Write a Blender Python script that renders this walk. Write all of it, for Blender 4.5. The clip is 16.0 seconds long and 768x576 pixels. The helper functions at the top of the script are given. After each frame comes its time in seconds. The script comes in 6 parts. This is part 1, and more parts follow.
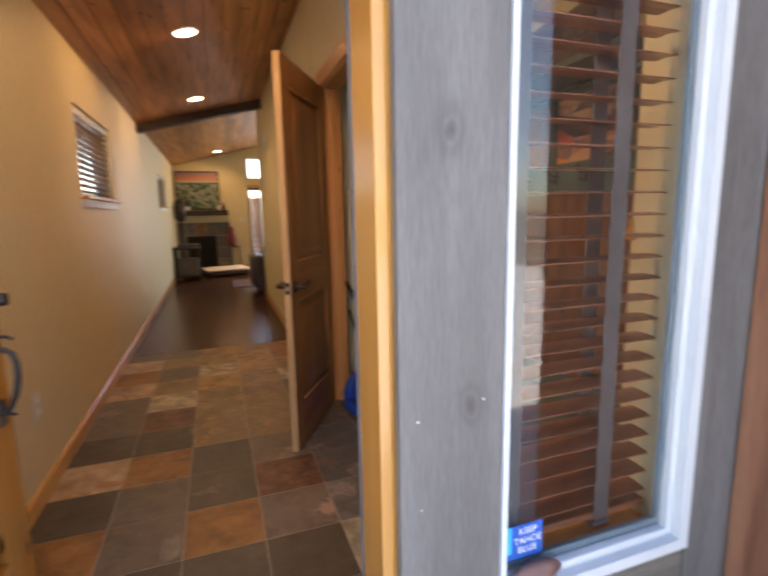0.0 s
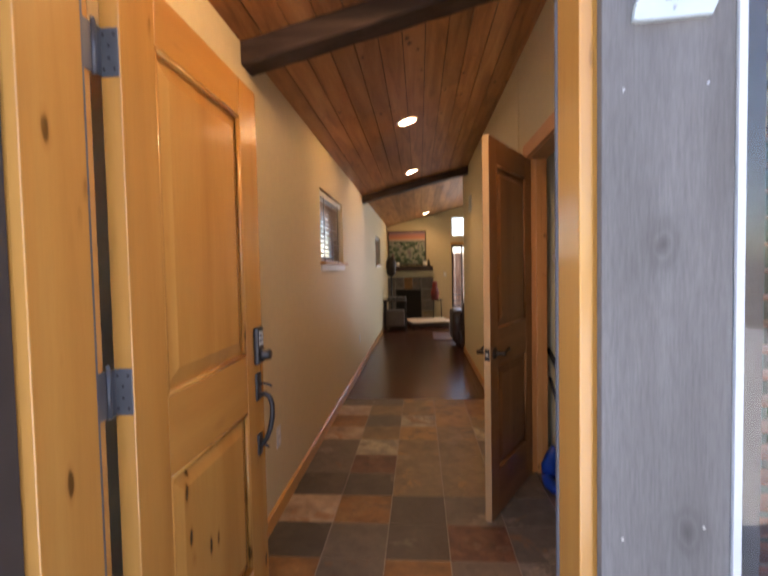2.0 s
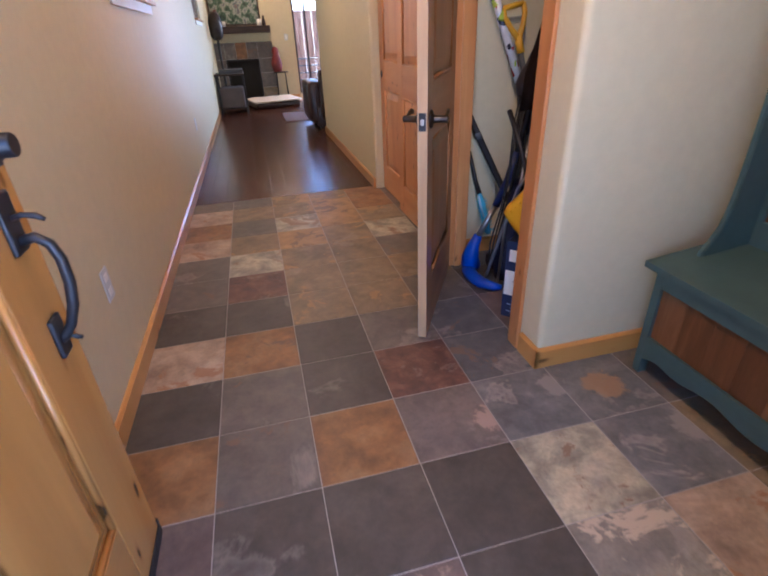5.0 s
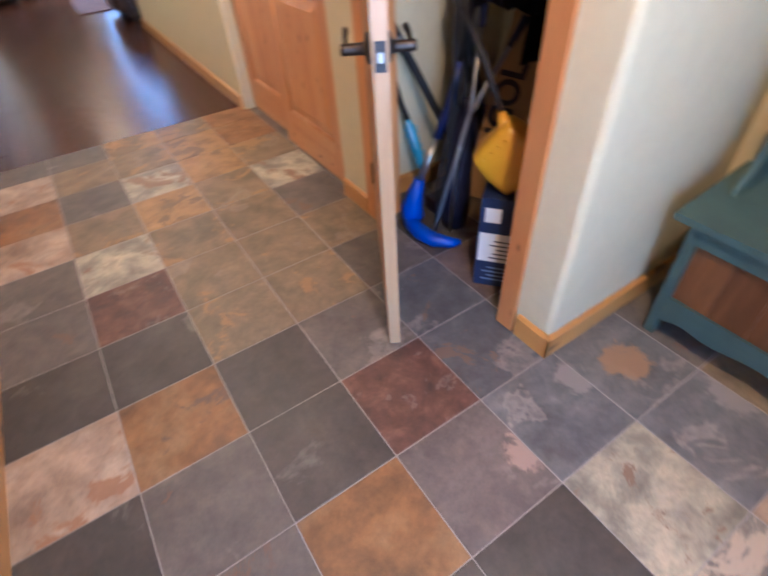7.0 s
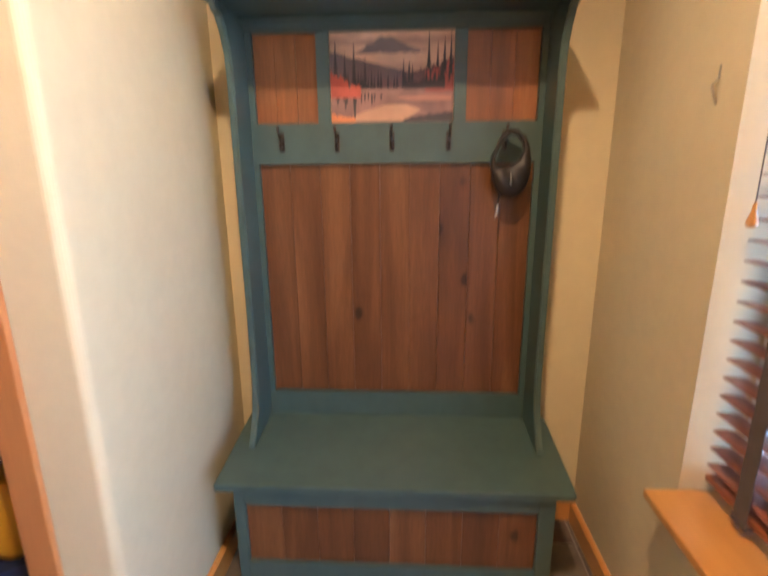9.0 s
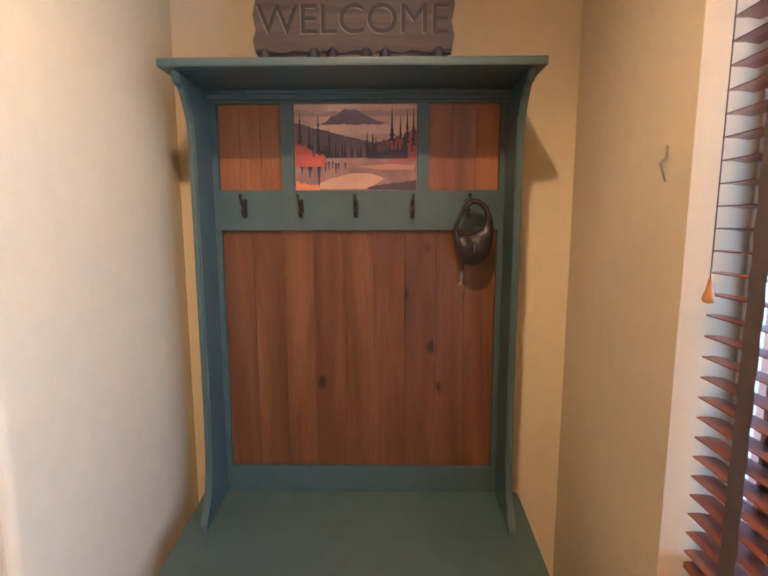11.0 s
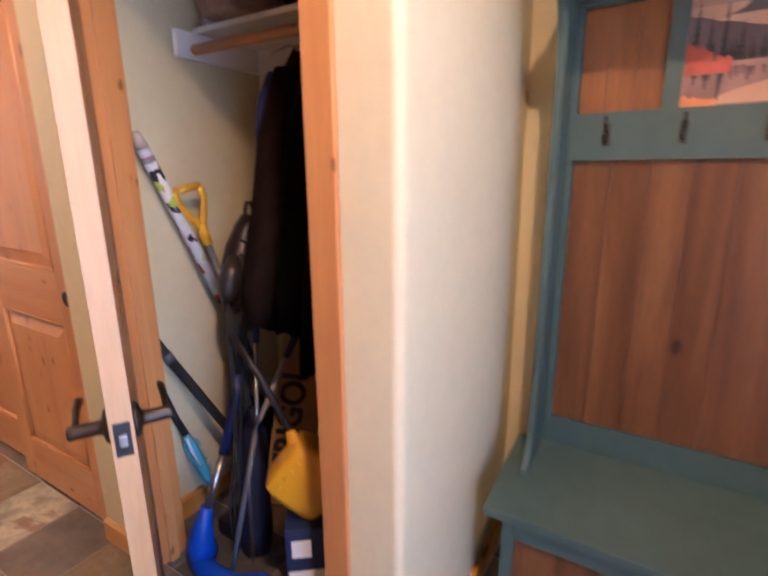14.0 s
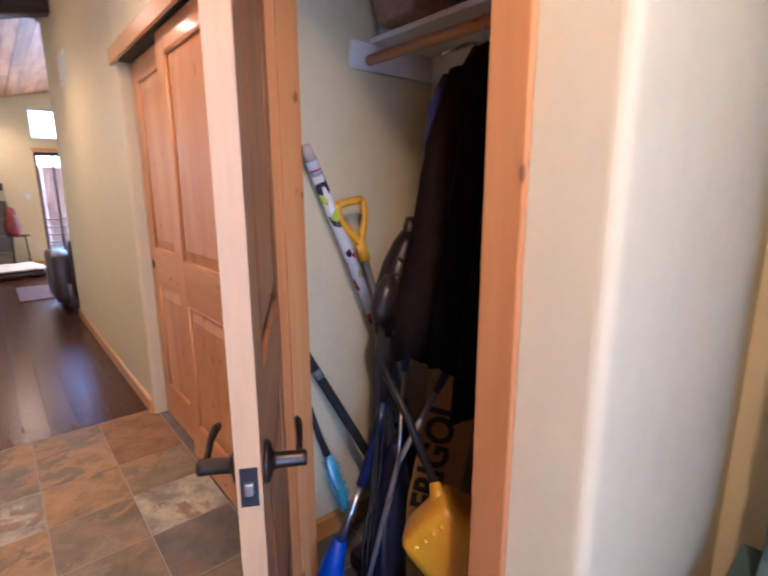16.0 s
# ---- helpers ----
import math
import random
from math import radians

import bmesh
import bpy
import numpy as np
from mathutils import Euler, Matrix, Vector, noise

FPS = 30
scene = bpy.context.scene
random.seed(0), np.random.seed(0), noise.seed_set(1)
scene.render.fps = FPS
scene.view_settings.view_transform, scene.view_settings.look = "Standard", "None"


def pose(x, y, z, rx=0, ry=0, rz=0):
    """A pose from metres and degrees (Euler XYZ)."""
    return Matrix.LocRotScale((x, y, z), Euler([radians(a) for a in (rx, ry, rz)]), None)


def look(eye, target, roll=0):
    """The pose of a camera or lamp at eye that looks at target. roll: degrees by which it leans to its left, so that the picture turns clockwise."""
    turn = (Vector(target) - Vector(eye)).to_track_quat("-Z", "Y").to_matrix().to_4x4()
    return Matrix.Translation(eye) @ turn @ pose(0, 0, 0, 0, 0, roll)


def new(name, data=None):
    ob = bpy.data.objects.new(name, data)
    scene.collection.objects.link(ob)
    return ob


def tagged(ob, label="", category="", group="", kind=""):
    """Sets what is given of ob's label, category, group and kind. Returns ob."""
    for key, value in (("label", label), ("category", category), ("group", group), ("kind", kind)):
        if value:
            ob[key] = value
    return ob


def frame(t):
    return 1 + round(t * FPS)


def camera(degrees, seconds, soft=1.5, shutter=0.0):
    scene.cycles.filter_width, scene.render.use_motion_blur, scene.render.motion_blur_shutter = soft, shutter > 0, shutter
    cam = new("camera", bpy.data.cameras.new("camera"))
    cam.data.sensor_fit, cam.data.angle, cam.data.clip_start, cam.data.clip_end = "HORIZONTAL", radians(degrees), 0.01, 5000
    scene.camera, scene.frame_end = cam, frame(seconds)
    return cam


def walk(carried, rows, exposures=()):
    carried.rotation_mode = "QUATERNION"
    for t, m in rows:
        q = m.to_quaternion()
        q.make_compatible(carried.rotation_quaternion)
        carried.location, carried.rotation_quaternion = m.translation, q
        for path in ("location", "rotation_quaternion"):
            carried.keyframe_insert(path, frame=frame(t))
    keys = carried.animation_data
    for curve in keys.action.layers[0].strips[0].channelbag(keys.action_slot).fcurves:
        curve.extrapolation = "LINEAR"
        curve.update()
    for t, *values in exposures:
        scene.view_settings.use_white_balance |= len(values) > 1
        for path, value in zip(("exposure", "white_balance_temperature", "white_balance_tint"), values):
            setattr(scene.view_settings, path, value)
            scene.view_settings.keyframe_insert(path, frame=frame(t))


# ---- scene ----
cam = camera(78.9, 16.0, soft=2.0, shutter=0.4)
PATH = [
    (0, (0.203, -2.04, 1.269), (0.866, -0.18, 0.951), -1.1),
    (0.5, (0.209, -2.094, 1.283), (0.335, -0.106, 1.104), -1.1),
    (1, (0.184, -2.122, 1.373), (0.076, -0.129, 1.501), -0.9),
    (1.5, (0.18, -2.137, 1.399), (0.015, -0.153, 1.595), -0.9),
    (2, (0.181, -2.12, 1.358), (0.029, -0.127, 1.274), -1.1),
    (2.5, (0.18, -2.104, 1.299), (0.025, -0.159, 0.859), -1.1),
    (3, (0.18, -2.077, 1.243), (0.049, -0.209, 0.541), -1.1),
    (3.5, (0.133, -1.969, 1.191), (0.116, -0.154, 0.35), -1.3),
    (4, (0.014, -1.725, 1.193), (0.191, 0.068, 0.325), -2.0),
    (4.5, (0.01, -1.513, 1.174), (0.362, 0.228, 0.255), -2.8),
    (4.7, (-0.001, -1.416, 1.169), (0.383, 0.313, 0.239), -2.8),
    (6.8, (-0.062, -0.541, 1.187), (0.595, 0.805, -0.139), -1.4),
    (7, (-0.019, -0.528, 1.197), (0.743, 0.726, -0.162), -3.9),
    (7.5, (-0.005, -0.563, 1.155), (1.188, 0.353, -0.164), -5.6),
    (8, (0.044, -0.584, 1.19), (1.548, -0.166, -0.061), -3.1),
    (8.5, (0.077, -0.616, 1.246), (1.842, -0.421, 0.327), -1.7),
    (9, (0.083, -0.62, 1.316), (2.018, -0.508, 0.825), -0.5),
    (9.2, (0.084, -0.623, 1.344), (2.054, -0.533, 1.008), -0.1),
    (11.3, (0.133, -0.67, 1.354), (2.114, -0.642, 1.081), -0.1),
    (11.5, (0.133, -0.651, 1.329), (2.104, -0.645, 0.987), -0.2),
    (12, (0.137, -0.66, 1.246), (2.06, -0.621, 0.7), -0.1),
    (12.5, (0.134, -0.657, 1.212), (2.011, -0.562, 0.53), 0.1),
    (13, (0.125, -0.632, 1.22), (1.975, -0.391, 0.498), 0.4),
    (13.5, (0.113, -0.517, 1.263), (1.888, 0.113, 0.591), -0.2),
    (14, (0.172, -0.387, 1.315), (1.83, 0.619, 0.825), -0.5),
    (14.5, (0.279, -0.279, 1.36), (1.818, 0.948, 1.007), -0.6),
    (15, (0.3, -0.235, 1.359), (1.775, 1.072, 1.021), -0.7),
    (15.5, (0.312, -0.24, 1.329), (1.724, 1.106, 0.889), -0.6),
    (16, (0.3, -0.244, 1.306), (1.553, 1.257, 0.886), -0.2),
]
EXPOSURES = [(0, 2.3, 7000, 16), (1.0, 2.0, 6700, 18), (2.0, 2.05, 6600, 19), (3.5, 2.5, 7100, 19), (4.6, 2.85, 4900, 20), (6.8, 3.68, 4550, 13), (8, 3.85, 4300, 10), (9, 3.62, 5200, 14), (11.5, 3.4, 5050, 24), (12.5, 3.47, 4800, 28), (13.0, 3.5, 4900, 27), (14.0, 3.56, 5050, 24), (15.0, 3.43, 4650, 20), (16, 3.42, 4650, 21)]
walk(cam, [(t, look(eye, target, roll)) for t, eye, target, roll in PATH], EXPOSURES)

# ---- world and light ----
world = bpy.data.worlds.new("world")
scene.world = world
world.use_nodes = True
wn = world.node_tree
sky = wn.nodes.new("ShaderNodeTexSky")
sky.sky_type, sky.sun_disc = "NISHITA", False
sky.sun_elevation, sky.sun_rotation = radians(65), radians(27)
wn.links.new(sky.outputs[0], wn.nodes["Background"].inputs[0])
wn.nodes["Background"].inputs[1].default_value = 0.15

sun = new("sun", bpy.data.lights.new("sun", "SUN"))
sun.data.energy, sun.data.angle, sun.data.color = 5.0, radians(0.53), (1.0, 0.95, 0.86)
sun.matrix_world = look((1.0, 2.0, 4.8), (0, 0, 0))


def area_light(name, m, w, h, power, color):
    ob = new(name, bpy.data.lights.new(name, "AREA"))
    ob.data.shape, ob.data.size, ob.data.size_y = "RECTANGLE", w, h
    ob.data.energy, ob.data.color = power, color
    ob.matrix_world = m
    return ob


def can_light(x, y, power):
    ob = new("lamp_light", bpy.data.lights.new("lamp_light", "SPOT"))
    ob.data.energy, ob.data.color = power, (1.0, 0.60, 0.27)
    ob.data.spot_size, ob.data.spot_blend, ob.data.shadow_soft_size = radians(165), 0.5, 0.05
    ob.matrix_world = look((x, y, ceil_z(x) - 0.02), (x - 0.25 * 2.0, y, ceil_z(x) - 2.0))
    return ob


def ceil_z(x):
    """Height of the sloping ceiling above x."""
    return 2.41 + 0.25 * (x + 0.62)


CANS = [(0.10, 1.85), (0.10, 3.90), (0.36, 9.0), (0.26, -0.56)]
for (cx, cy), watts in zip(CANS, (7.5, 7.5, 8, 15)):
    can_light(cx, cy, watts)
# fill lamp added to brighten the living room like sky light, at an unseen window
area_light("window_light", look((3.45, 9.84, 1.55), (3.45, 5, 1.3)), 2.1, 1.9, 32, (0.80, 0.90, 1.0))

# ---- materials ----
def mat(name):
    m = bpy.data.materials.new(name)
    m.use_nodes = True
    nt = m.node_tree
    b = nt.nodes["Principled BSDF"]
    return m, nt, b


def nd(nt, kind, **kw):
    n = nt.nodes.new(kind)
    for k, v in kw.items():
        if k in n.inputs:
            n.inputs[k].default_value = v
    return n


def ramp(nt, fac, stops):
    r = nt.nodes.new("ShaderNodeValToRGB")
    e = r.color_ramp.elements
    e[0].position, e[0].color = stops[0][0], (*stops[0][1], 1)
    e[1].position, e[1].color = stops[-1][0], (*stops[-1][1], 1)
    for p, c in stops[1:-1]:
        s = e.new(p)
        s.color = (*c, 1)
    nt.links.new(fac, r.inputs[0])
    return r.outputs[0]


def coords(nt, scale=(1, 1, 1), shuffle=True):
    """Object coordinates in metres, moved by a random step for each object."""
    tc = nt.nodes.new("ShaderNodeTexCoord")
    mp = nt.nodes.new("ShaderNodeMapping")
    mp.inputs["Scale"].default_value = scale
    nt.links.new(tc.outputs["Object"], mp.inputs["Vector"])
    if shuffle:
        oi = nt.nodes.new("ShaderNodeObjectInfo")
        mul = nt.nodes.new("ShaderNodeVectorMath")
        mul.operation = "SCALE"
        mul.inputs[0].default_value = (17.0, 31.0, 23.0)
        nt.links.new(oi.outputs["Random"], mul.inputs["Scale"])
        nt.links.new(mul.outputs[0], mp.inputs["Location"])
    return mp.outputs[0]


def noise_tex(nt, vec, scale, detail=4, rough=0.6, distort=0.0):
    n = nd(nt, "ShaderNodeTexNoise", Scale=scale, Detail=detail, Roughness=rough, Distortion=distort)
    nt.links.new(vec, n.inputs["Vector"])
    return n.outputs["Fac"]


def bump(nt, b, height, strength=0.2, dist=0.002, chain=None):
    n = nd(nt, "ShaderNodeBump", Strength=strength, Distance=dist)
    nt.links.new(height, n.inputs["Height"])
    if chain:
        nt.links.new(chain, n.inputs["Normal"])
    nt.links.new(n.outputs[0], b.inputs["Normal"])
    return n.outputs[0]


def mixc(nt, fac, a, c, mode="MIX"):
    n = nt.nodes.new("ShaderNodeMix")
    n.data_type, n.blend_type = "RGBA", mode
    for val, slot in ((fac, 0), (a, 6), (c, 7)):
        if isinstance(val, (int, float)):
            n.inputs[slot].default_value = val
        elif isinstance(val, tuple):
            n.inputs[slot].default_value = (*val, 1)
        else:
            nt.links.new(val, n.inputs[slot])
    return n.outputs[2]


def plain(name, color, rough=0.5, metal=0.0, bumps=0.0, size=60.0, vary=0.12, gloss=0.5):
    m, nt, b = mat(name)
    v = coords(nt)
    f = noise_tex(nt, v, size * 0.12, 5)
    dark = tuple(c * (1 - vary) for c in color)
    light = tuple(min(1, c * (1 + vary)) for c in color)
    nt.links.new(ramp(nt, f, [(0.3, dark), (0.7, light)]), b.inputs["Base Color"])
    b.inputs["Roughness"].default_value, b.inputs["Metallic"].default_value = rough, metal
    b.inputs["Specular IOR Level"].default_value = gloss
    if bumps:
        bump(nt, b, noise_tex(nt, v, size, 3), bumps, 0.002)
    return m


def wood(name, dark, mid, light, axis="z", rough=0.35, knots=0.0, grain=0.35, ring=14.0, coat=0.0, gap=0.15, vary=0.0, kscale=11.0, long=0.36):
    """Stained or clear wood with grain along an axis, growth figure, and knots."""
    m, nt, b = mat(name)
    stretch = {"x": (0.09, 1, 1), "y": (1, 0.09, 1), "z": (1, 1, 0.09)}[axis]
    v = coords(nt, stretch)
    big = noise_tex(nt, v, ring, 3, 0.5, 0.8)
    fine = noise_tex(nt, v, ring * 16, 3, 0.7)
    col = ramp(nt, big, [(0.3, dark), (0.5, mid), (0.72, light)])
    col = mixc(nt, grain, col, ramp(nt, fine, [(0.35, (0.55, 0.55, 0.55)), (0.65, (1.0, 1.0, 1.0))]), "MULTIPLY")
    if knots:
        kv = coords(nt, {"x": (long, 1, 1), "y": (1, long, 1), "z": (1, 1, long)}[axis])
        wob = nd(nt, "ShaderNodeTexNoise", Scale=22.0, Detail=2.0)
        nt.links.new(kv, wob.inputs["Vector"])
        shift = nd(nt, "ShaderNodeVectorMath")
        shift.operation = "MULTIPLY_ADD"
        shift.inputs[1].default_value = (0.02, 0.02, 0.02)
        nt.links.new(wob.outputs["Color"], shift.inputs[0])
        nt.links.new(kv, shift.inputs[2])
        vo = nd(nt, "ShaderNodeTexVoronoi", Scale=kscale)
        nt.links.new(shift.outputs[0], vo.inputs["Vector"])
        halo = ramp(nt, vo.outputs["Distance"], [(0.0, (knots * 0.8,) * 3), (0.15, (knots * 0.4,) * 3), (0.26, (0.0, 0.0, 0.0))])
        core = ramp(nt, vo.outputs["Distance"], [(0.0, (knots,) * 3), (0.10, (knots,) * 3), (0.16, (0.0, 0.0, 0.0))])
        gate = ramp(nt, noise_tex(nt, kv, 3.1, 1), [(0.50, (0, 0, 0)), (0.55, (1, 1, 1))])
        col = mixc(nt, mixc(nt, 1.0, halo, gate, "MULTIPLY"), col, tuple(c * f for c, f in zip(dark, (0.72, 0.55, 0.45))))
        col = mixc(nt, mixc(nt, 1.0, core, gate, "MULTIPLY"), col, tuple(c * 0.14 for c in dark))
    if vary:
        geo = nt.nodes.new("ShaderNodeNewGeometry")
        col = mixc(nt, 1.0, col, ramp(nt, geo.outputs["Random Per Island"], [(0.0, (1 - vary,) * 3), (0.5, (1.0, 0.98, 0.95)), (1.0, (1 + vary * 0.6,) * 3)]), "MULTIPLY")
    nt.links.new(col, b.inputs["Base Color"])
    nt.links.new(ramp(nt, fine, [(0.2, (rough * (1 + grain * 0.7),) * 3), (0.8, (rough * (1 - grain * 0.4),) * 3)]), b.inputs["Roughness"])
    b.inputs["Coat Weight"].default_value = coat
    b.inputs["Coat Roughness"].default_value = 0.13
    if gap >= 0.05:
        bump(nt, b, fine, gap, 0.001)
    return m


def slate(name, stops, patch=3.0, veins=0.0, spot=None, cover=0.6, accent=None):
    """Cleft natural slate: mineral patches, fine grain, shallow ridges."""
    m, nt, b = mat(name)
    v = coords(nt)
    big = noise_tex(nt, v, patch, 7, 0.62, 0.35)
    col = ramp(nt, big, stops)
    fine = noise_tex(nt, v, 55, 5, 0.7)
    col = mixc(nt, 0.5, col, ramp(nt, fine, [(0.3, (0.62, 0.62, 0.62)), (0.7, (1.15, 1.15, 1.15))]), "MULTIPLY")
    if veins:
        ridge = ramp(nt, noise_tex(nt, v, patch * 0.8, 6, 0.6, 0.4), [(0.60, (0, 0, 0)), (0.64, (veins,) * 3), (0.70, (veins * 0.3,) * 3), (0.74, (0, 0, 0))])
        col = mixc(nt, ridge, col, (0.42, 0.38, 0.33))
    cloud = noise_tex(nt, v, 13, 6, 0.65, 0.3)
    col = mixc(nt, 0.55, col, ramp(nt, cloud, [(0.3, (0.55, 0.55, 0.58)), (0.5, (1.0, 1.0, 1.0)), (0.72, (1.5, 1.42, 1.3))]), "MULTIPLY")
    if spot:
        isle = ramp(nt, noise_tex(nt, v, 4.6, 9, 0.68, 0.6), [(cover - 0.01, (0, 0, 0)), (cover + 0.025, (0.8, 0.8, 0.8))])
        col = mixc(nt, isle, col, spot)
    if accent:
        ax, ay, radius, tint = accent
        own = coords(nt, (1, 1, 1), False)
        gap = nt.nodes.new("ShaderNodeVectorMath")
        gap.operation = "DISTANCE"
        nt.links.new(own, gap.inputs[0])
        gap.inputs[1].default_value = (ax, ay, 0)
        rag = nt.nodes.new("ShaderNodeMath")
        rag.operation = "MULTIPLY_ADD"
        nt.links.new(noise_tex(nt, v, 16, 6, 0.7, 0.5), rag.inputs[0])
        rag.inputs[1].default_value = 0.16
        nt.links.new(gap.outputs["Value"], rag.inputs[2])
        edge = radius + 0.08
        col = mixc(nt, ramp(nt, rag.outputs[0], [(edge - 0.012, (0.8,) * 3), (edge + 0.006, (0, 0, 0))]), col, tint)
    nt.links.new(col, b.inputs["Base Color"])
    nt.links.new(ramp(nt, fine, [(0.3, (0.36,) * 3), (0.7, (0.6,) * 3)]), b.inputs["Roughness"])
    first = bump(nt, b, big, 0.5, 0.006)
    bump(nt, b, fine, 0.25, 0.0015, first)
    return m


M = {}
M["wall"] = plain("wall_paint", (0.615, 0.537, 0.342), 0.55, bumps=0.22, size=170, vary=0.03, gloss=0.2)
M["white_paint"] = plain("white_paint", (0.78, 0.78, 0.76), 0.45, bumps=0.05, vary=0.04)
M["alder_z"] = wood("alder_upright", (0.47, 0.215, 0.048), (0.54, 0.265, 0.062), (0.59, 0.31, 0.078), "z", 0.25, 0.8, grain=0.10, ring=6.0, coat=0.6, gap=0.03, kscale=16.0, long=0.33)
M["alder_y"] = wood("alder_lengthwise", (0.47, 0.215, 0.048), (0.54, 0.265, 0.062), (0.59, 0.31, 0.078), "y", 0.30, 0.8, grain=0.08, ring=6.0, coat=0.4, gap=0.04)
M["alder_x"] = wood("alder_crosswise", (0.47, 0.215, 0.048), (0.54, 0.265, 0.062), (0.59, 0.31, 0.078), "x", 0.30, 0.8, grain=0.08, ring=6.0, coat=0.4, gap=0.04)
M["pine"] = wood("ceiling_pine", (0.27, 0.105, 0.034), (0.44, 0.195, 0.068), (0.55, 0.28, 0.11), "y", 0.4, 0.95, coat=0.1, vary=0.32, kscale=12.0, long=0.6)
M["beam"] = wood("beam_wood", (0.018, 0.011, 0.009), (0.045, 0.027, 0.021), (0.085, 0.055, 0.042), "x", 0.6, 0.0, gap=0.9)
M["grey_z"] = wood("grey_stain_upright", (0.108, 0.101, 0.097), (0.142, 0.134, 0.130), (0.175, 0.167, 0.163), "z", 0.6, 0.55, grain=0.42, gap=0.7, kscale=6.0, long=0.6)
M["grey_x"] = wood("grey_stain_crosswise", (0.105, 0.095, 0.077), (0.13, 0.119, 0.098), (0.16, 0.146, 0.123), "x", 0.6, 0.42, grain=0.42, gap=0.7, kscale=7.5, long=0.7)
M["oakfloor"] = wood("dark_floor", (0.034, 0.010, 0.005), (0.062, 0.019, 0.009), (0.095, 0.033, 0.016), "y", 0.24, 0.0, coat=0.0)
M["oakfloor"].node_tree.nodes["Principled BSDF"].inputs["Specular IOR Level"].default_value = 0.28
M["teal"] = plain("teal_paint", (0.052, 0.090, 0.084), 0.42, bumps=0.12, size=120, vary=0.10)
M["stain"] = wood("brown_stain_boards", (0.082, 0.030, 0.0095), (0.130, 0.050, 0.016), (0.20, 0.088, 0.030), "z", 0.34, 0.8, grain=0.45, ring=13, coat=0.08, kscale=9.0, long=0.7)
M["honey_stain"] = wood("honey_stain_boards", (0.15, 0.052, 0.014), (0.24, 0.088, 0.025), (0.34, 0.14, 0.045), "z", 0.36, 0.5, grain=0.4, ring=10, coat=0.08)
M["grout"] = plain("grout", (0.36, 0.335, 0.315), 0.85, bumps=0.3, size=200)
M["iron"] = plain("blackened_iron", (0.045, 0.046, 0.052), 0.42, 0.6, bumps=0.15, size=90, vary=0.3)
M["bronze"] = plain("bronze_metal", (0.06, 0.05, 0.045), 0.38, 0.9, bumps=0.06, size=90, vary=0.3)
M["nickel"] = plain("satin_metal", (0.5, 0.49, 0.47), 0.32, 1.0)
M["black"] = plain("black_rubber", (0.014, 0.014, 0.016), 0.55, bumps=0.1)
M["dark"] = plain("dark_void", (0.01, 0.009, 0.008), 0.9)
M["lampglow"] = mat("lamp_glow")[0]
g = M["lampglow"].node_tree.nodes["Principled BSDF"]
g.inputs["Emission Color"].default_value, g.inputs["Emission Strength"].default_value = (1.0, 0.72, 0.42, 1), 9.0
M["trimwhite"] = plain("white_vinyl", (0.56, 0.59, 0.62), 0.4, vary=0.03)


def glass_mat():
    m, nt, b = mat("window_glass")
    b.inputs["Base Color"].default_value = (0.95, 0.98, 0.98, 1)
    b.inputs["Roughness"].default_value = 0.0
    b.inputs["Transmission Weight"].default_value = 1.0
    b.inputs["IOR"].default_value = 1.45
    return m


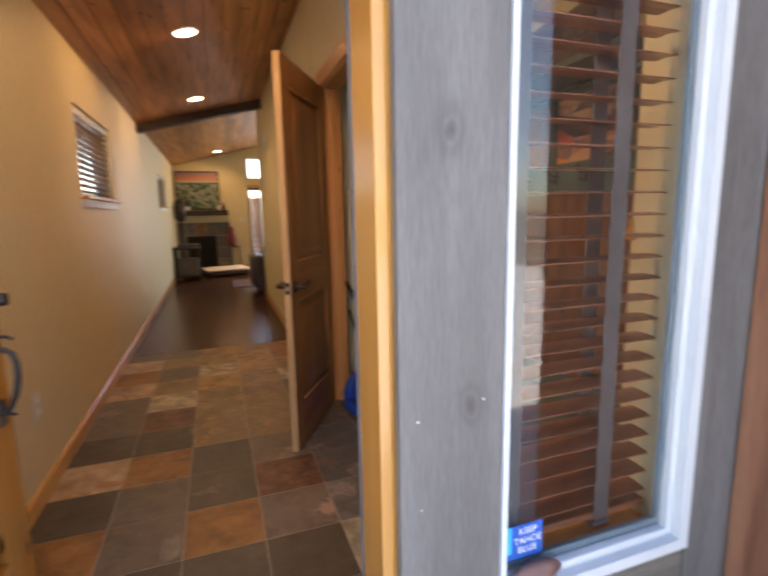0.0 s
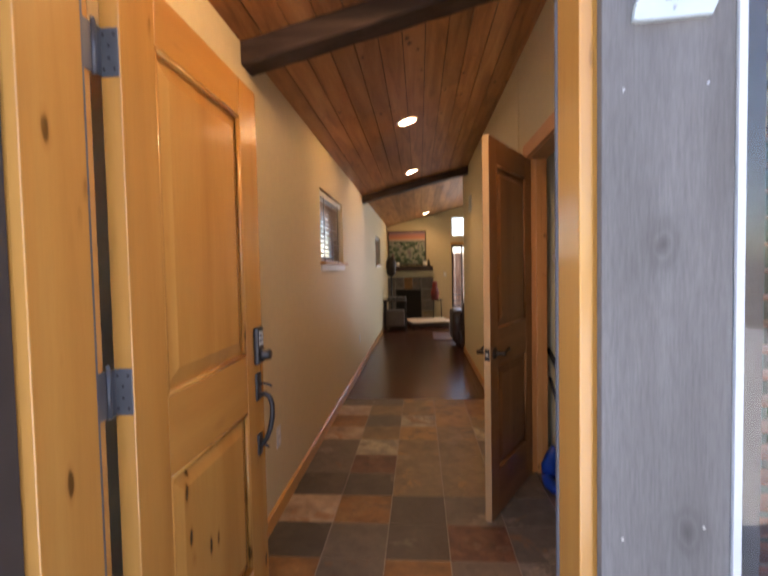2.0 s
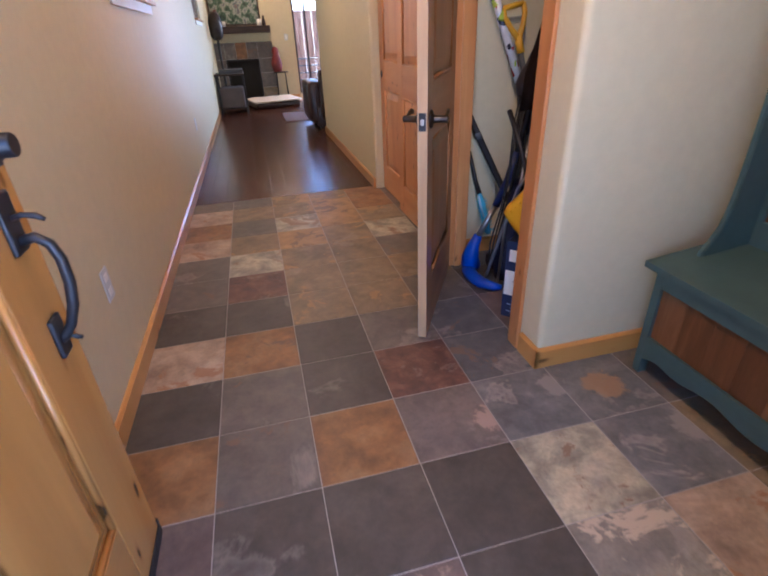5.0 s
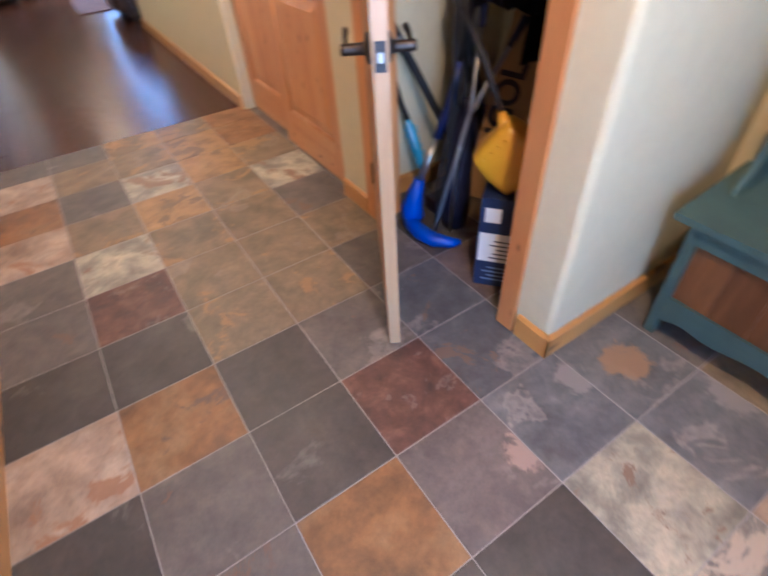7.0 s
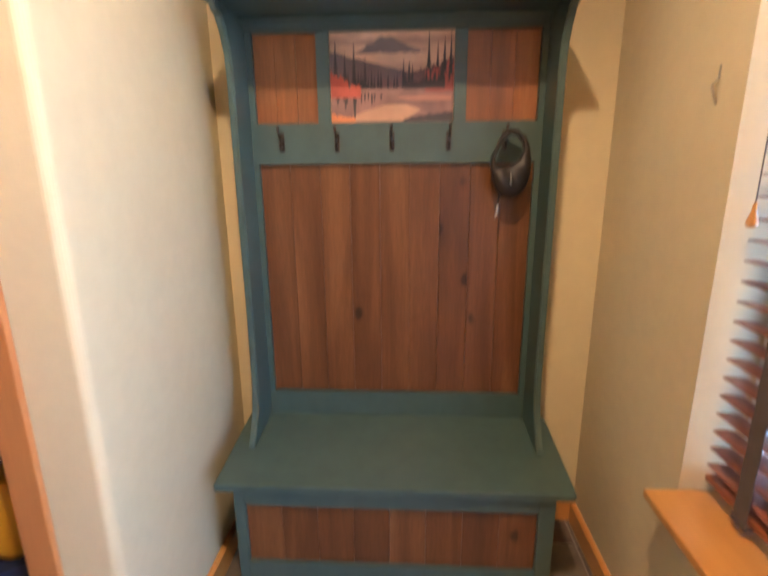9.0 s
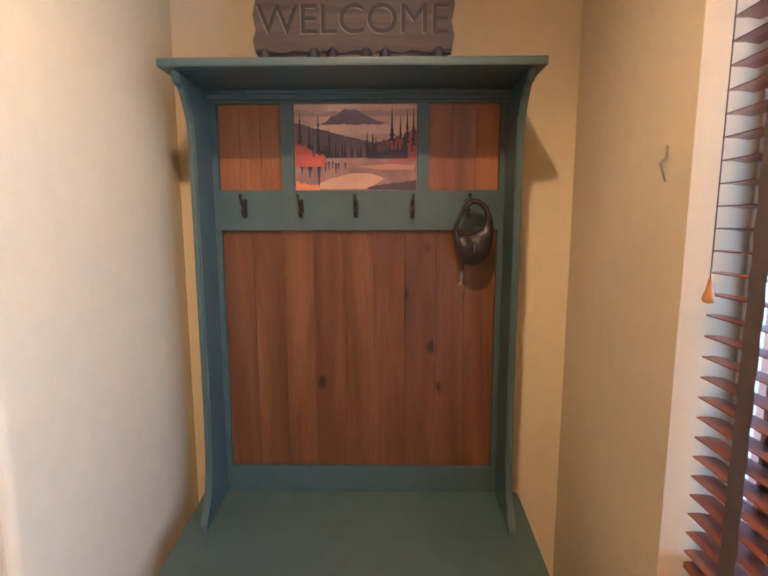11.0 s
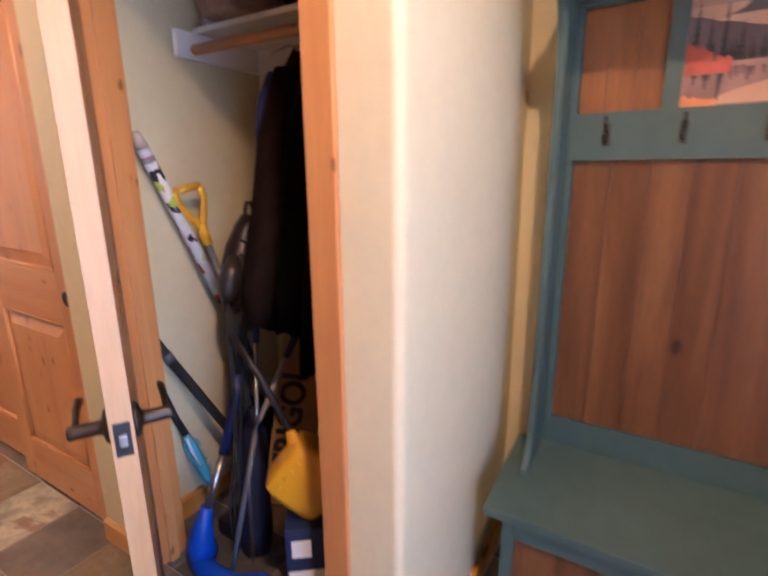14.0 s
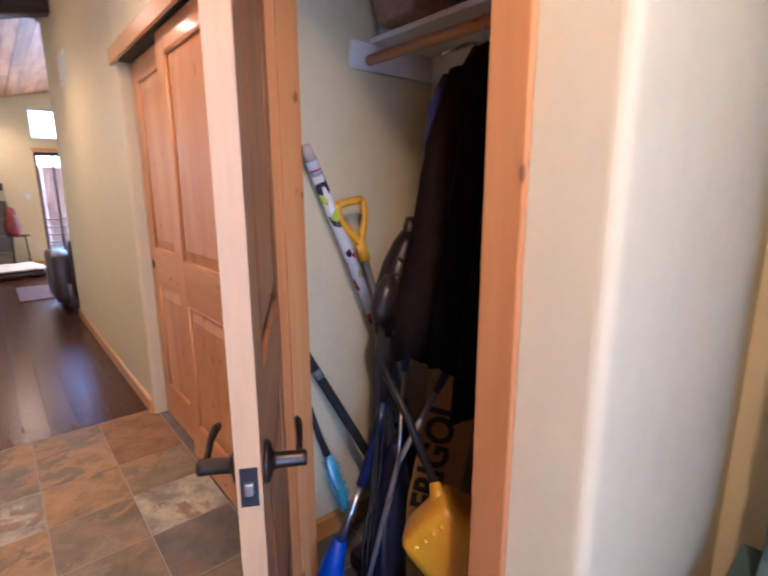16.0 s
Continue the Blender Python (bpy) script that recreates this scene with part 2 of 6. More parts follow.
M["glass"] = glass_mat()
SLATE = {
    "d": slate("slate_charcoal", [(0.3, (0.054, 0.047, 0.041)), (0.55, (0.080, 0.070, 0.061)), (0.75, (0.11, 0.094, 0.078))], 4, 0.25),
    "b": slate("slate_blue_grey", [(0.3, (0.075, 0.078, 0.086)), (0.55, (0.12, 0.124, 0.132)), (0.75, (0.19, 0.185, 0.182))], 5, 0.4, spot=(0.20, 0.13, 0.085), cover=0.6),
    "g": slate("slate_grey", [(0.3, (0.105, 0.092, 0.080)), (0.55, (0.14, 0.122, 0.105)), (0.75, (0.20, 0.165, 0.135))], 4, 0.3, spot=(0.17, 0.105, 0.065), cover=0.63),
    "v": slate("slate_mauve", [(0.3, (0.095, 0.070, 0.064)), (0.5, (0.135, 0.100, 0.088)), (0.75, (0.20, 0.155, 0.135))], 4, 0.3, spot=(0.30, 0.22, 0.17), cover=0.62),
    "o": slate("slate_ochre", [(0.28, (0.12, 0.068, 0.034)), (0.5, (0.25, 0.125, 0.045)), (0.75, (0.31, 0.195, 0.088))], 6, 0.0, spot=(0.13, 0.085, 0.06), cover=0.6),
    "r": slate("slate_rust", [(0.3, (0.065, 0.038, 0.033)), (0.5, (0.13, 0.062, 0.045)), (0.72, (0.21, 0.115, 0.075))], 14, 0.2),
    "p": slate("slate_pale", [(0.28, (0.24, 0.17, 0.12)), (0.5, (0.40, 0.30, 0.21)), (0.75, (0.52, 0.42, 0.32))], 6, 0.0, spot=(0.30, 0.15, 0.07), cover=0.58),
    "s": slate("slate_streaked", [(0.3, (0.154, 0.147, 0.125)), (0.46, (0.320, 0.301, 0.231)), (0.56, (0.474, 0.429, 0.312)), (0.72, (0.243, 0.224, 0.181))], 7, 0.3, spot=(0.218, 0.128, 0.075), cover=0.57),
    "y": slate("slate_gold", [(0.3, (0.168, 0.117, 0.061)), (0.48, (0.336, 0.209, 0.082)), (0.75, (0.403, 0.260, 0.115))], 5, 0.0, spot=(0.146, 0.112, 0.070), cover=0.55),
    "t": slate("slate_tan_grey", [(0.3, (0.146, 0.114, 0.070)), (0.5, (0.207, 0.158, 0.094)), (0.75, (0.280, 0.209, 0.123))], 5, 0.2, spot=(0.336, 0.204, 0.082), cover=0.58),
}
SLATE["c"] = slate("slate_tan_patch", [(0.3, (0.113, 0.113, 0.115)), (0.55, (0.186, 0.186, 0.185)), (0.75, (0.282, 0.275, 0.256))], 5, 0.4, accent=(0.15, 0.15, 0.07, (0.346, 0.211, 0.106)))
SLATE["m"] = slate("slate_rust_cream", [(0.3, (0.128, 0.079, 0.056)), (0.55, (0.218, 0.125, 0.077)), (0.75, (0.282, 0.179, 0.112))], 6, 0.0, spot=(0.589, 0.474, 0.312), cover=0.52)
SLATE["n"] = slate("slate_grey_cream", [(0.3, (0.166, 0.154, 0.131)), (0.55, (0.256, 0.237, 0.200)), (0.75, (0.333, 0.301, 0.250))], 5, 0.4, spot=(0.563, 0.461, 0.338), cover=0.54)
SLATE["w"] = slate("slate_pale_wedge", [(0.3, (0.109, 0.092, 0.088)), (0.5, (0.166, 0.138, 0.125)), (0.75, (0.230, 0.192, 0.175))], 4, 0.3, accent=(0.30, 0.11, 0.058, (0.42, 0.31, 0.25)))
SLATE["k"] = slate("slate_white_stain", [(0.3, (0.113, 0.113, 0.117)), (0.55, (0.179, 0.180, 0.185)), (0.75, (0.282, 0.275, 0.263))], 6, 0.5, accent=(0.29, 0.20, 0.06, (0.307, 0.282, 0.263)))

# ---- mesh helpers ----
def box(bm, x0, x1, y0, y1, z0, z1, bevel=0.0):
    x0, x1, y0, y1, z0, z1 = min(x0, x1), max(x0, x1), min(y0, y1), max(y0, y1), min(z0, z1), max(z0, z1)
    r = bmesh.ops.create_cube(bm, size=1.0)
    vs = r["verts"]
    for v in vs:
        v.co = Vector(((x0 + x1) / 2 + v.co.x * (x1 - x0), (y0 + y1) / 2 + v.co.y * (y1 - y0), (z0 + z1) / 2 + v.co.z * (z1 - z0)))
    if bevel:
        es = list({e for v in vs for e in v.link_edges})
        bmesh.ops.bevel(bm, geom=es, offset=bevel, segments=2, profile=0.6, affect="EDGES")
    return bm


def B(*boxes, bevel=0.0):
    bm = bmesh.new()
    for b in boxes:
        box(bm, *b, bevel=bevel)
    return bm


def prism(bm, outline, axis, a, b, bevel=0.0):
    """A polygon extruded from a to b along an axis. outline: pairs of the other two coordinates, in order."""
    def put(p, d):
        return {"x": (d, p[0], p[1]), "y": (p[0], d, p[1]), "z": (p[0], p[1], d)}[axis]
    lo = [bm.verts.new(put(p, a)) for p in outline]
    hi = [bm.verts.new(put(p, b)) for p in outline]
    n = len(outline)
    fs = [bm.faces.new(lo[::-1]), bm.faces.new(hi)] + [bm.faces.new((lo[i], lo[(i + 1) % n], hi[(i + 1) % n], hi[i])) for i in range(n)]
    bmesh.ops.recalc_face_normals(bm, faces=fs)
    if bevel:
        es = list(fs[0].edges) + list(fs[1].edges)
        bmesh.ops.bevel(bm, geom=es, offset=bevel, segments=2, affect="EDGES")
    return bm


def tube(bm, pts, r, seg=10, cap=True):
    """A round bar along points; r is one radius or one for each point."""
    pts = [Vector(p) for p in pts]
    rs = r if isinstance(r, (list, tuple)) else [r] * len(pts)
    rings, up = [], None
    for i, p in enumerate(pts):
        t = (pts[min(i + 1, len(pts) - 1)] - pts[max(i - 1, 0)]).normalized()
        if up is None:
            up = t.orthogonal().normalized()
        up = (up - t * up.dot(t)).normalized()
        side = t.cross(up)
        rings.append([bm.verts.new(p + rs[i] * (math.cos(a) * up + math.sin(a) * side)) for a in (2 * math.pi * k / seg for k in range(seg))])
    fs = []
    for a, b in zip(rings, rings[1:]):
        fs += [bm.faces.new((a[k], a[(k + 1) % seg], b[(k + 1) % seg], b[k])) for k in range(seg)]
    if cap:
        fs += [bm.faces.new(rings[0][::-1]), bm.faces.new(rings[-1])]
    bmesh.ops.recalc_face_normals(bm, faces=fs)
    for f in fs:
        f.smooth = len(f.verts) == 4
    return bm


def lathe(bm, profile, seg=20, centre=(0, 0, 0), axis="z"):
    """A profile of (radius, height) turned round an axis."""
    c, rings, fs = Vector(centre), [], []
    for r, h in profile:
        ring = []
        for k in range(seg):
            u, w = r * math.cos(2 * math.pi * k / seg), r * math.sin(2 * math.pi * k / seg)
            ring.append(bm.verts.new(c + Vector({"z": (u, w, h), "y": (u, h, w), "x": (h, u, w)}[axis])))
        rings.append(ring)
    for a, b in zip(rings, rings[1:]):
        for k in range(seg):
            f = bm.faces.new((a[k], a[(k + 1) % seg], b[(k + 1) % seg], b[k]))
            f.smooth = True
            fs.append(f)
    fs += [bm.faces.new(rings[0][::-1]), bm.faces.new(rings[-1])]
    bmesh.ops.recalc_face_normals(bm, faces=fs)
    return bm


def blob(bm, centre, size, seed=0, rough=0.12, sub=3, freq=3.0):
    """A soft uneven lump."""
    r = bmesh.ops.create_icosphere(bm, subdivisions=sub, radius=1.0)
    for v in r["verts"]:
        k = 1 + rough * noise.noise(v.co * freq + Vector((seed * 7.3, seed * 3.1, 0)))
        v.co = Vector(centre) + Vector((v.co.x * size[0], v.co.y * size[1], v.co.z * size[2])) * k
    for f in bm.faces:
        f.smooth = True
    return bm


def arc(cx, cy, r, a0, a1, n=6):
    return [(cx + r * math.cos(radians(a0 + (a1 - a0) * k / n)), cy + r * math.sin(radians(a0 + (a1 - a0) * k / n))) for k in range(n + 1)]


def mesh(name, bm, material):
    me = bpy.data.meshes.new(name)
    bm.to_mesh(me)
    bm.free()
    me.materials.append(M[material] if isinstance(material, str) else material)
    return me


def part(name, bm, material, parent, label=""):
    ob = new(name, mesh(name, bm, material))
    ob.parent = parent
    return tagged(ob, label)


def structure(name, bm, material, label, category):
    return tagged(new(name, mesh(name, bm, material)), label, category, kind="structure")


def thing(name, at, label, category, group="", rz=0.0, kind=""):
    ob = new(name)
    ob.matrix_basis = pose(*at, 0, 0, rz)
    ob.empty_display_size = 0.1
    return tagged(ob, label, category, group, kind)


def lettering(name, text, size, m, material, parent, depth=0.001, label="", bold=0.0):
    cu = bpy.data.curves.new(name, "FONT")
    cu.body, cu.size, cu.extrude, cu.align_x, cu.align_y, cu.offset = text, size, depth, "CENTER", "CENTER", bold
    tmp = new(name, cu)
    me = bpy.data.meshes.new_from_object(tmp.evaluated_get(bpy.context.evaluated_depsgraph_get()))
    bpy.data.objects.remove(tmp)
    me.materials.clear()
    me.materials.append(M[material] if isinstance(material, str) else material)
    ob = new(name, me)
    ob.parent, ob.matrix_basis = parent, m
    return tagged(ob, label)


def sloped(bm, x0, x1, y0, y1, z0, over=0.06):
    """A piece of wall from z0 up into the sloping ceiling."""
    lo = [bm.verts.new((x, y, z0)) for x, y in ((x0, y0), (x1, y0), (x1, y1), (x0, y1))]
    hi = [bm.verts.new((x, y, ceil_z(x) + over)) for x, y in ((x0, y0), (x1, y0), (x1, y1), (x0, y1))]
    fs = [bm.faces.new(lo[::-1]), bm.faces.new(hi)] + [bm.faces.new((lo[i], lo[(i + 1) % 4], hi[(i + 1) % 4], hi[i])) for i in range(4)]
    bmesh.ops.recalc_face_normals(bm, faces=fs)


def sloped_plan(bm, outline, z0, over=0.06):
    lo = [bm.verts.new((x, y, z0)) for x, y in outline]
    hi = [bm.verts.new((x, y, ceil_z(x) + over)) for x, y in outline]
    n = len(outline)
    fs = [bm.faces.new(lo[::-1]), bm.faces.new(hi)] + [bm.faces.new((lo[i], lo[(i + 1) % n], hi[(i + 1) % n], hi[i])) for i in range(n)]
    bmesh.ops.recalc_face_normals(bm, faces=fs)


# ---- the plan ----
LW, RW = -0.62, 0.89            # hall walls
FRONT_IN, FRONT_OUT = -1.25, -1.40
ALC_L, ALC_B = 0.012, 1.66      # alcove's side wall and back wall
CL0, CL1 = 0.11, 1.10           # closet inside
JN, JF = 0.215, 0.955           # closet opening
SL0, SL1 = 1.27, 2.58           # sliding door opening
HALL_END = 5.42
FAR = 9.80
WOOD = 2.67

# outside ground and porch slab
gm, gnt, gb = mat("ground")
gcol = ramp(gnt, noise_tex(gnt, coords(gnt), 0.6, 8), [(0.35, (0.10, 0.085, 0.065)), (0.65, (0.22, 0.19, 0.15))])
gnt.links.new(gcol, gb.inputs["Base Color"])
gb.inputs["Roughness"].default_value = 0.9
bm = bmesh.new()
bmesh.ops.create_circle(bm, cap_ends=True, segments=48, radius=900)
for v in bm.verts:
    v.co.z = -0.22
structure("ground", bm, gm, "dry brown earth and gravel ground around the house", "ground")
structure("pavement", B((-6.0, 7.0, -14.0, FRONT_OUT, -0.20, -0.03), bevel=0.01), plain("concrete", (0.55, 0.54, 0.52), 0.85, bumps=0.3, size=80), "pale grey concrete porch slab at the front door", "porch")

# floors
structure("floor", B((LW, ALC_B, FRONT_IN - 0.15, WOOD, -0.16, -0.0016)), "grout", "mottled slate tile floor with pale grout lines", "floor")
structure("floor_living", B((LW, 5.2, WOOD, FAR, -0.16, -0.004)), "dark", "dark polished hardwood plank floor", "floor")

# left wall with two windows
bm = bmesh.new()
x0, x1 = LW - 0.16, LW
WINS = [(1.663, 2.80, 1.42, 2.03), (6.50, 7.55, 1.45, 1.97)]
ys = FRONT_OUT
for a, b, s, h in WINS:
    sloped(bm, x0, x1, ys, a, -0.1)
    box(bm, x0, x1, a, b, -0.1, s)
    sloped(bm, x0, x1, a, b, h)
    ys = b
sloped(bm, x0, x1, ys, FAR + 0.16, -0.1)
structure("wall_west", bm, "wall", "tan painted hall wall with a soft orange-peel texture", "wall")

# front wall, door and window openings
bm = bmesh.new()
DX0, DX1, DH = -0.487, 0.433, 2.075
WX0, WX1, WZ0, WZ1 = 0.642, 1.065, 0.565, 2.07
for a, b, z in ((LW - 0.16, DX0 - 0.03, -0.1), (DX0 - 0.03, DX1 + 0.03, DH + 0.03), (DX1 + 0.03, WX0, -0.1), (WX0, WX1, WZ1), (WX1, 2.2, -0.1)):
    sloped(bm, a, b, FRONT_OUT, FRONT_IN, z)
box(bm, WX0, WX1, FRONT_OUT, FRONT_IN, -0.1, WZ0)
structure("wall_south", bm, "wall", "tan painted entry wall beside the front door", "wall")

# alcove back wall
bm = bmesh.new()
sloped(bm, ALC_B, ALC_B + 0.15, FRONT_IN, CL1 + 0.16, -0.1)
structure("wall_east", bm, "wall", "warm tan painted wall behind the hall bench", "wall")

# closet front: rounded corner pier, head pieces, long wall with the sliding closet
bm = bmesh.new()
R = 0.022
pier = [(RW, JN - 0.02)] + arc(RW + R, ALC_L + R, R, 180, 270) + [(ALC_B, ALC_L), (ALC_B, CL0), (RW + 0.11, CL0), (RW + 0.11, JN - 0.02)]
sloped_plan(bm, pier, -0.1)
sloped(bm, RW, RW + 0.11, JN - 0.02, JF + 0.02, 2.055)
sloped_plan(bm, [(RW, JF + 0.02), (RW + 0.11, JF + 0.02), (RW + 0.11, CL1), (ALC_B, CL1), (ALC_B, CL1 + 0.09), (RW + 0.11, CL1 + 0.09), (RW + 0.11, SL0), (RW + R, SL0)] + arc(RW + R, SL0 - R, R, 90, 180), -0.1)
sloped(bm, RW, RW + 0.11, SL0, SL1, 1.96)
sloped_plan(bm, [(RW + R, SL1), (RW + 0.11, SL1), (RW + 0.11, HALL_END)] + [(RW + R, HALL_END)] + arc(RW + R, HALL_END - R, R, 90, 180)[1:] + arc(RW + R, SL1 + R, R, 180, 270)[:-1], -0.1)
structure("wall_closet", bm, "wall", "cream painted closet wall with rounded drywall corners", "wall")

# closing walls: sliding closet back, living room
bm = bmesh.new()
sloped(bm, ALC_B, ALC_B + 0.15, CL1 + 0.16, HALL_END, -0.1)
sloped(bm, RW + 0.11, 5.2, HALL_END - 0.11, HALL_END - 0.002, -0.1)
sloped(bm, 5.2, 5.35, HALL_END - 0.11, FAR + 0.16, -0.1)
structure("wall_living", bm, "wall", "tan painted living room wall", "wall")

# far wall with upper window and glazed door
bm = bmesh.new()
FW = [(1.00, 1.95, 0.10, 1.92), (1.00, 1.95, 2.13, 2.62)]
sloped(bm, LW, FW[0][0], FAR, FAR + 0.16, -0.1)
box(bm, FW[0][0], FW[0][1], FAR, FAR + 0.16, -0.1, FW[0][2])
box(bm, FW[0][0], FW[0][1], FAR, FAR + 0.16, FW[0][3], FW[1][2])
sloped(bm, FW[0][0], FW[0][1], FAR, FAR + 0.16, FW[1][3])
sloped(bm, FW[0][1], 2.3, FAR, FAR + 0.16, -0.1)
box(bm, 2.3, 4.6, FAR, FAR + 0.16, -0.1, 0.5)
sloped(bm, 2.3, 4.6, FAR, FAR + 0.16, 2.6)
sloped(bm, 4.6, 5.35, FAR, FAR + 0.16, -0.1)
structure("wall_north", bm, "wall", "tan yellow painted far wall of the living room", "wall")

# ceiling: tongue and groove boards along the hall, with a slab above
bm = bmesh.new()
w, x, row = 0.125, LW - 0.02, 0
while x < 5.3:
    xe = min(x + w, 5.33)
    y0 = FRONT_IN - 0.1
    cuts = [y0] + sorted(random.uniform(0.5, 9.0) for _ in range(3)) + [FAR + 0.1]
    for a, b in zip(cuts, cuts[1:]):
        g0, g1 = x + 0.0025, xe - 0.0025
        vs = [bm.verts.new((xx, yy, ceil_z(xx) + dz)) for dz in (0, 0.02) for xx, yy in ((g0, a + 0.0006), (g1, a + 0.0006), (g1, b - 0.0006), (g0, b - 0.0006))]
        for q in ((0, 1, 2, 3), (4, 7, 6, 5), (0, 4, 5, 1), (1, 5, 6, 2), (2, 6, 7, 3), (3, 7, 4, 0)):
            bm.faces.new([vs[k] for k in q])
    x += w
bmesh.ops.recalc_face_normals(bm, faces=bm.faces[:])
structure("ceiling", bm, "pine", "knotty pine tongue-and-groove board ceiling, honey stained", "ceiling")
# unseen slab, added over the boards to keep sun and sky light out
bm = bmesh.new()
lo = [(LW - 0.7, 0), (5.9, 0)]
prism(bm, [(-1.3, ceil_z(-1.3) + 0.015), (5.9, ceil_z(5.9) + 0.015), (5.9, ceil_z(5.9) + 0.22), (-1.3, ceil_z(-1.3) + 0.22)], "y", -1.75, FAR + 0.7)
structure("roof", bm, "beam", "unseen dark roof slab added to block sun and sky", "roof")

# dark timber beams
def beam(y, w, d, x1):
    bm = bmesh.new()
    n = 16
    def ring(x):
        z = ceil_z(x)
        j = [random.uniform(-0.004, 0.004) for _ in range(4)]
        return [bm.verts.new(p) for p in ((x, y + j[0], z + 0.01), (x, y + j[0], z - d + 0.008 + j[1]), (x, y + 0.01, z - d + j[1]), (x, y + w - 0.01, z - d + j[2]), (x, y + w + j[3], z - d + 0.008 + j[2]), (x, y + w + j[3], z + 0.01))]
    rings = [ring(LW + 0.001 + (x1 - LW - 0.002) * k / n) for k in range(n + 1)]
    for a, b in zip(rings, rings[1:]):
        for k in range(6):
            bm.faces.new((a[k], a[(k + 1) % 6], b[(k + 1) % 6], b[k]))
    bm.faces.new(rings[0][::-1]), bm.faces.new(rings[-1])
    bmesh.ops.recalc_face_normals(bm, faces=bm.faces[:])
    ob = new("ceiling_beam", mesh("ceiling_beam", bm, "beam"))
    return tagged(ob, "rough-hewn dark brown timber beam across the ceiling", "beam", "ceiling beams")


beam(0.01, 0.15, 0.105, RW)
beam(4.60, 0.15, 0.105, RW)

# baseboards
def baseboard(name, pts, h=0.085, t=0.016):
    """Boards along a plan line; the room lies to the left of each step."""
    for (xa, ya), (xb, yb) in zip(pts, pts[1:]):
        d = Vector((xb - xa, yb - ya, 0)).normalized()
        nrm = Vector((-d.y, d.x, 0))
        bm = bmesh.new()
        L = math.hypot(xb - xa, yb - ya)
        prism(bm, [(0, 0.0), (t, 0.0), (t, h - 0.008), (t * 0.4, h), (0, h)], "x", 0, L)
        for v in bm.verts:
            v.co = Vector((xa, ya, 0)) + d * v.co.x + nrm * v.co.y + Vector((0, 0, v.co.z))
        bmesh.ops.recalc_face_normals(bm, faces=bm.faces[:])
        structure(name, bm, "alder_y" if abs(d.y) > 0.5 else "alder_x", "clear-finished alder baseboard", "baseboard")


baseboard("baseboard", [(LW, FAR), (LW, FRONT_IN)])
baseboard("baseboard", [(DX1 + 0.06, FRONT_IN), (ALC_B, FRONT_IN), (ALC_B, ALC_L), (RW - 0.016, ALC_L)])
baseboard("baseboard", [(RW, ALC_L - 0.016), (RW, JN - 0.085)])
baseboard("baseboard", [(RW, JF + 0.085), (RW, SL0 - 0.022)])
baseboard("baseboard", [(RW, SL1 + 0.022), (RW, HALL_END), (RW + 0.3, HALL_END)])
baseboard("baseboard", [(FW[0][0] - 0.02, FAR), (0.62, FAR)])

M["hinge"] = plain("hinge_steel", (0.13, 0.135, 0.15), 0.45, 0.5, bumps=0.1, vary=0.2)
# ---- doors ----
def panel_door(parent, W, H, T, panels, stile=0.11, mz="alder_z", mx="alder_x", z0=0.01, x0=0.0):
    """Stiles, rails and raised panels. panels: (x0, x1, z0, z1), from the bottom up, all of one width."""
    p0, p1 = panels[0][0], panels[0][1]
    part("stile", B((x0, p0, -T / 2, T / 2, z0, H), bevel=0.003), mz, parent)
    part("stile", B((p1, W, -T / 2, T / 2, z0, H), bevel=0.003), mz, parent)
    edges = [z0] + [z for p in panels for z in p[2:]] + [H]
    for a, b in zip(edges[::2], edges[1::2]):
        part("rail", B((p0 + 0.0005, p1 - 0.0005, -T / 2 + 0.0004, T / 2 - 0.0004, a, b), bevel=0.003), mx, parent)
    for a, b, c, d in panels:
        bm = bmesh.new()
        e, i = 0.004, 0.062
        for s in (-1, 1):
            y0, y1 = s * (T / 2 - T * 0.36), s * (T / 2 - 0.002)
            o = [bm.verts.new(q) for q in ((a - e, y0, c - e), (b + e, y0, c - e), (b + e, y0, d + e), (a - e, y0, d + e))]
            n = [bm.verts.new(q) for q in ((a + i, y1, c + i), (b - i, y1, c + i), (b - i, y1, d - i), (a + i, y1, d - i))]
            m2 = [bm.verts.new(q) for q in ((a + 0.018, y0, c + 0.018), (b - 0.018, y0, c + 0.018), (b - 0.018, y0, d - 0.018), (a + 0.018, y0, d - 0.018))]
            bm.faces.new(n)
            for k in range(4):
                bm.faces.new((o[k], o[(k + 1) % 4], m2[(k + 1) % 4], m2[k]))
                bm.faces.new((m2[k], m2[(k + 1) % 4], n[(k + 1) % 4], n[k]))
        bmesh.ops.recalc_face_normals(bm, faces=bm.faces[:])
        pan = part("panel", bm, mz, parent)
        for s in (-1, 1):
            bm = bmesh.new()
            y = s * (T / 2 - 0.0075)
            ring = [(a + 0.006, y, c + 0.006), (b - 0.006, y, c + 0.006), (b - 0.006, y, d - 0.006), (a + 0.006, y, d - 0.006)]
            for k in range(4):
                tube(bm, [ring[k], ring[(k + 1) % 4]], 0.0080, 8)
            part("moulding", bm, mz, pan)


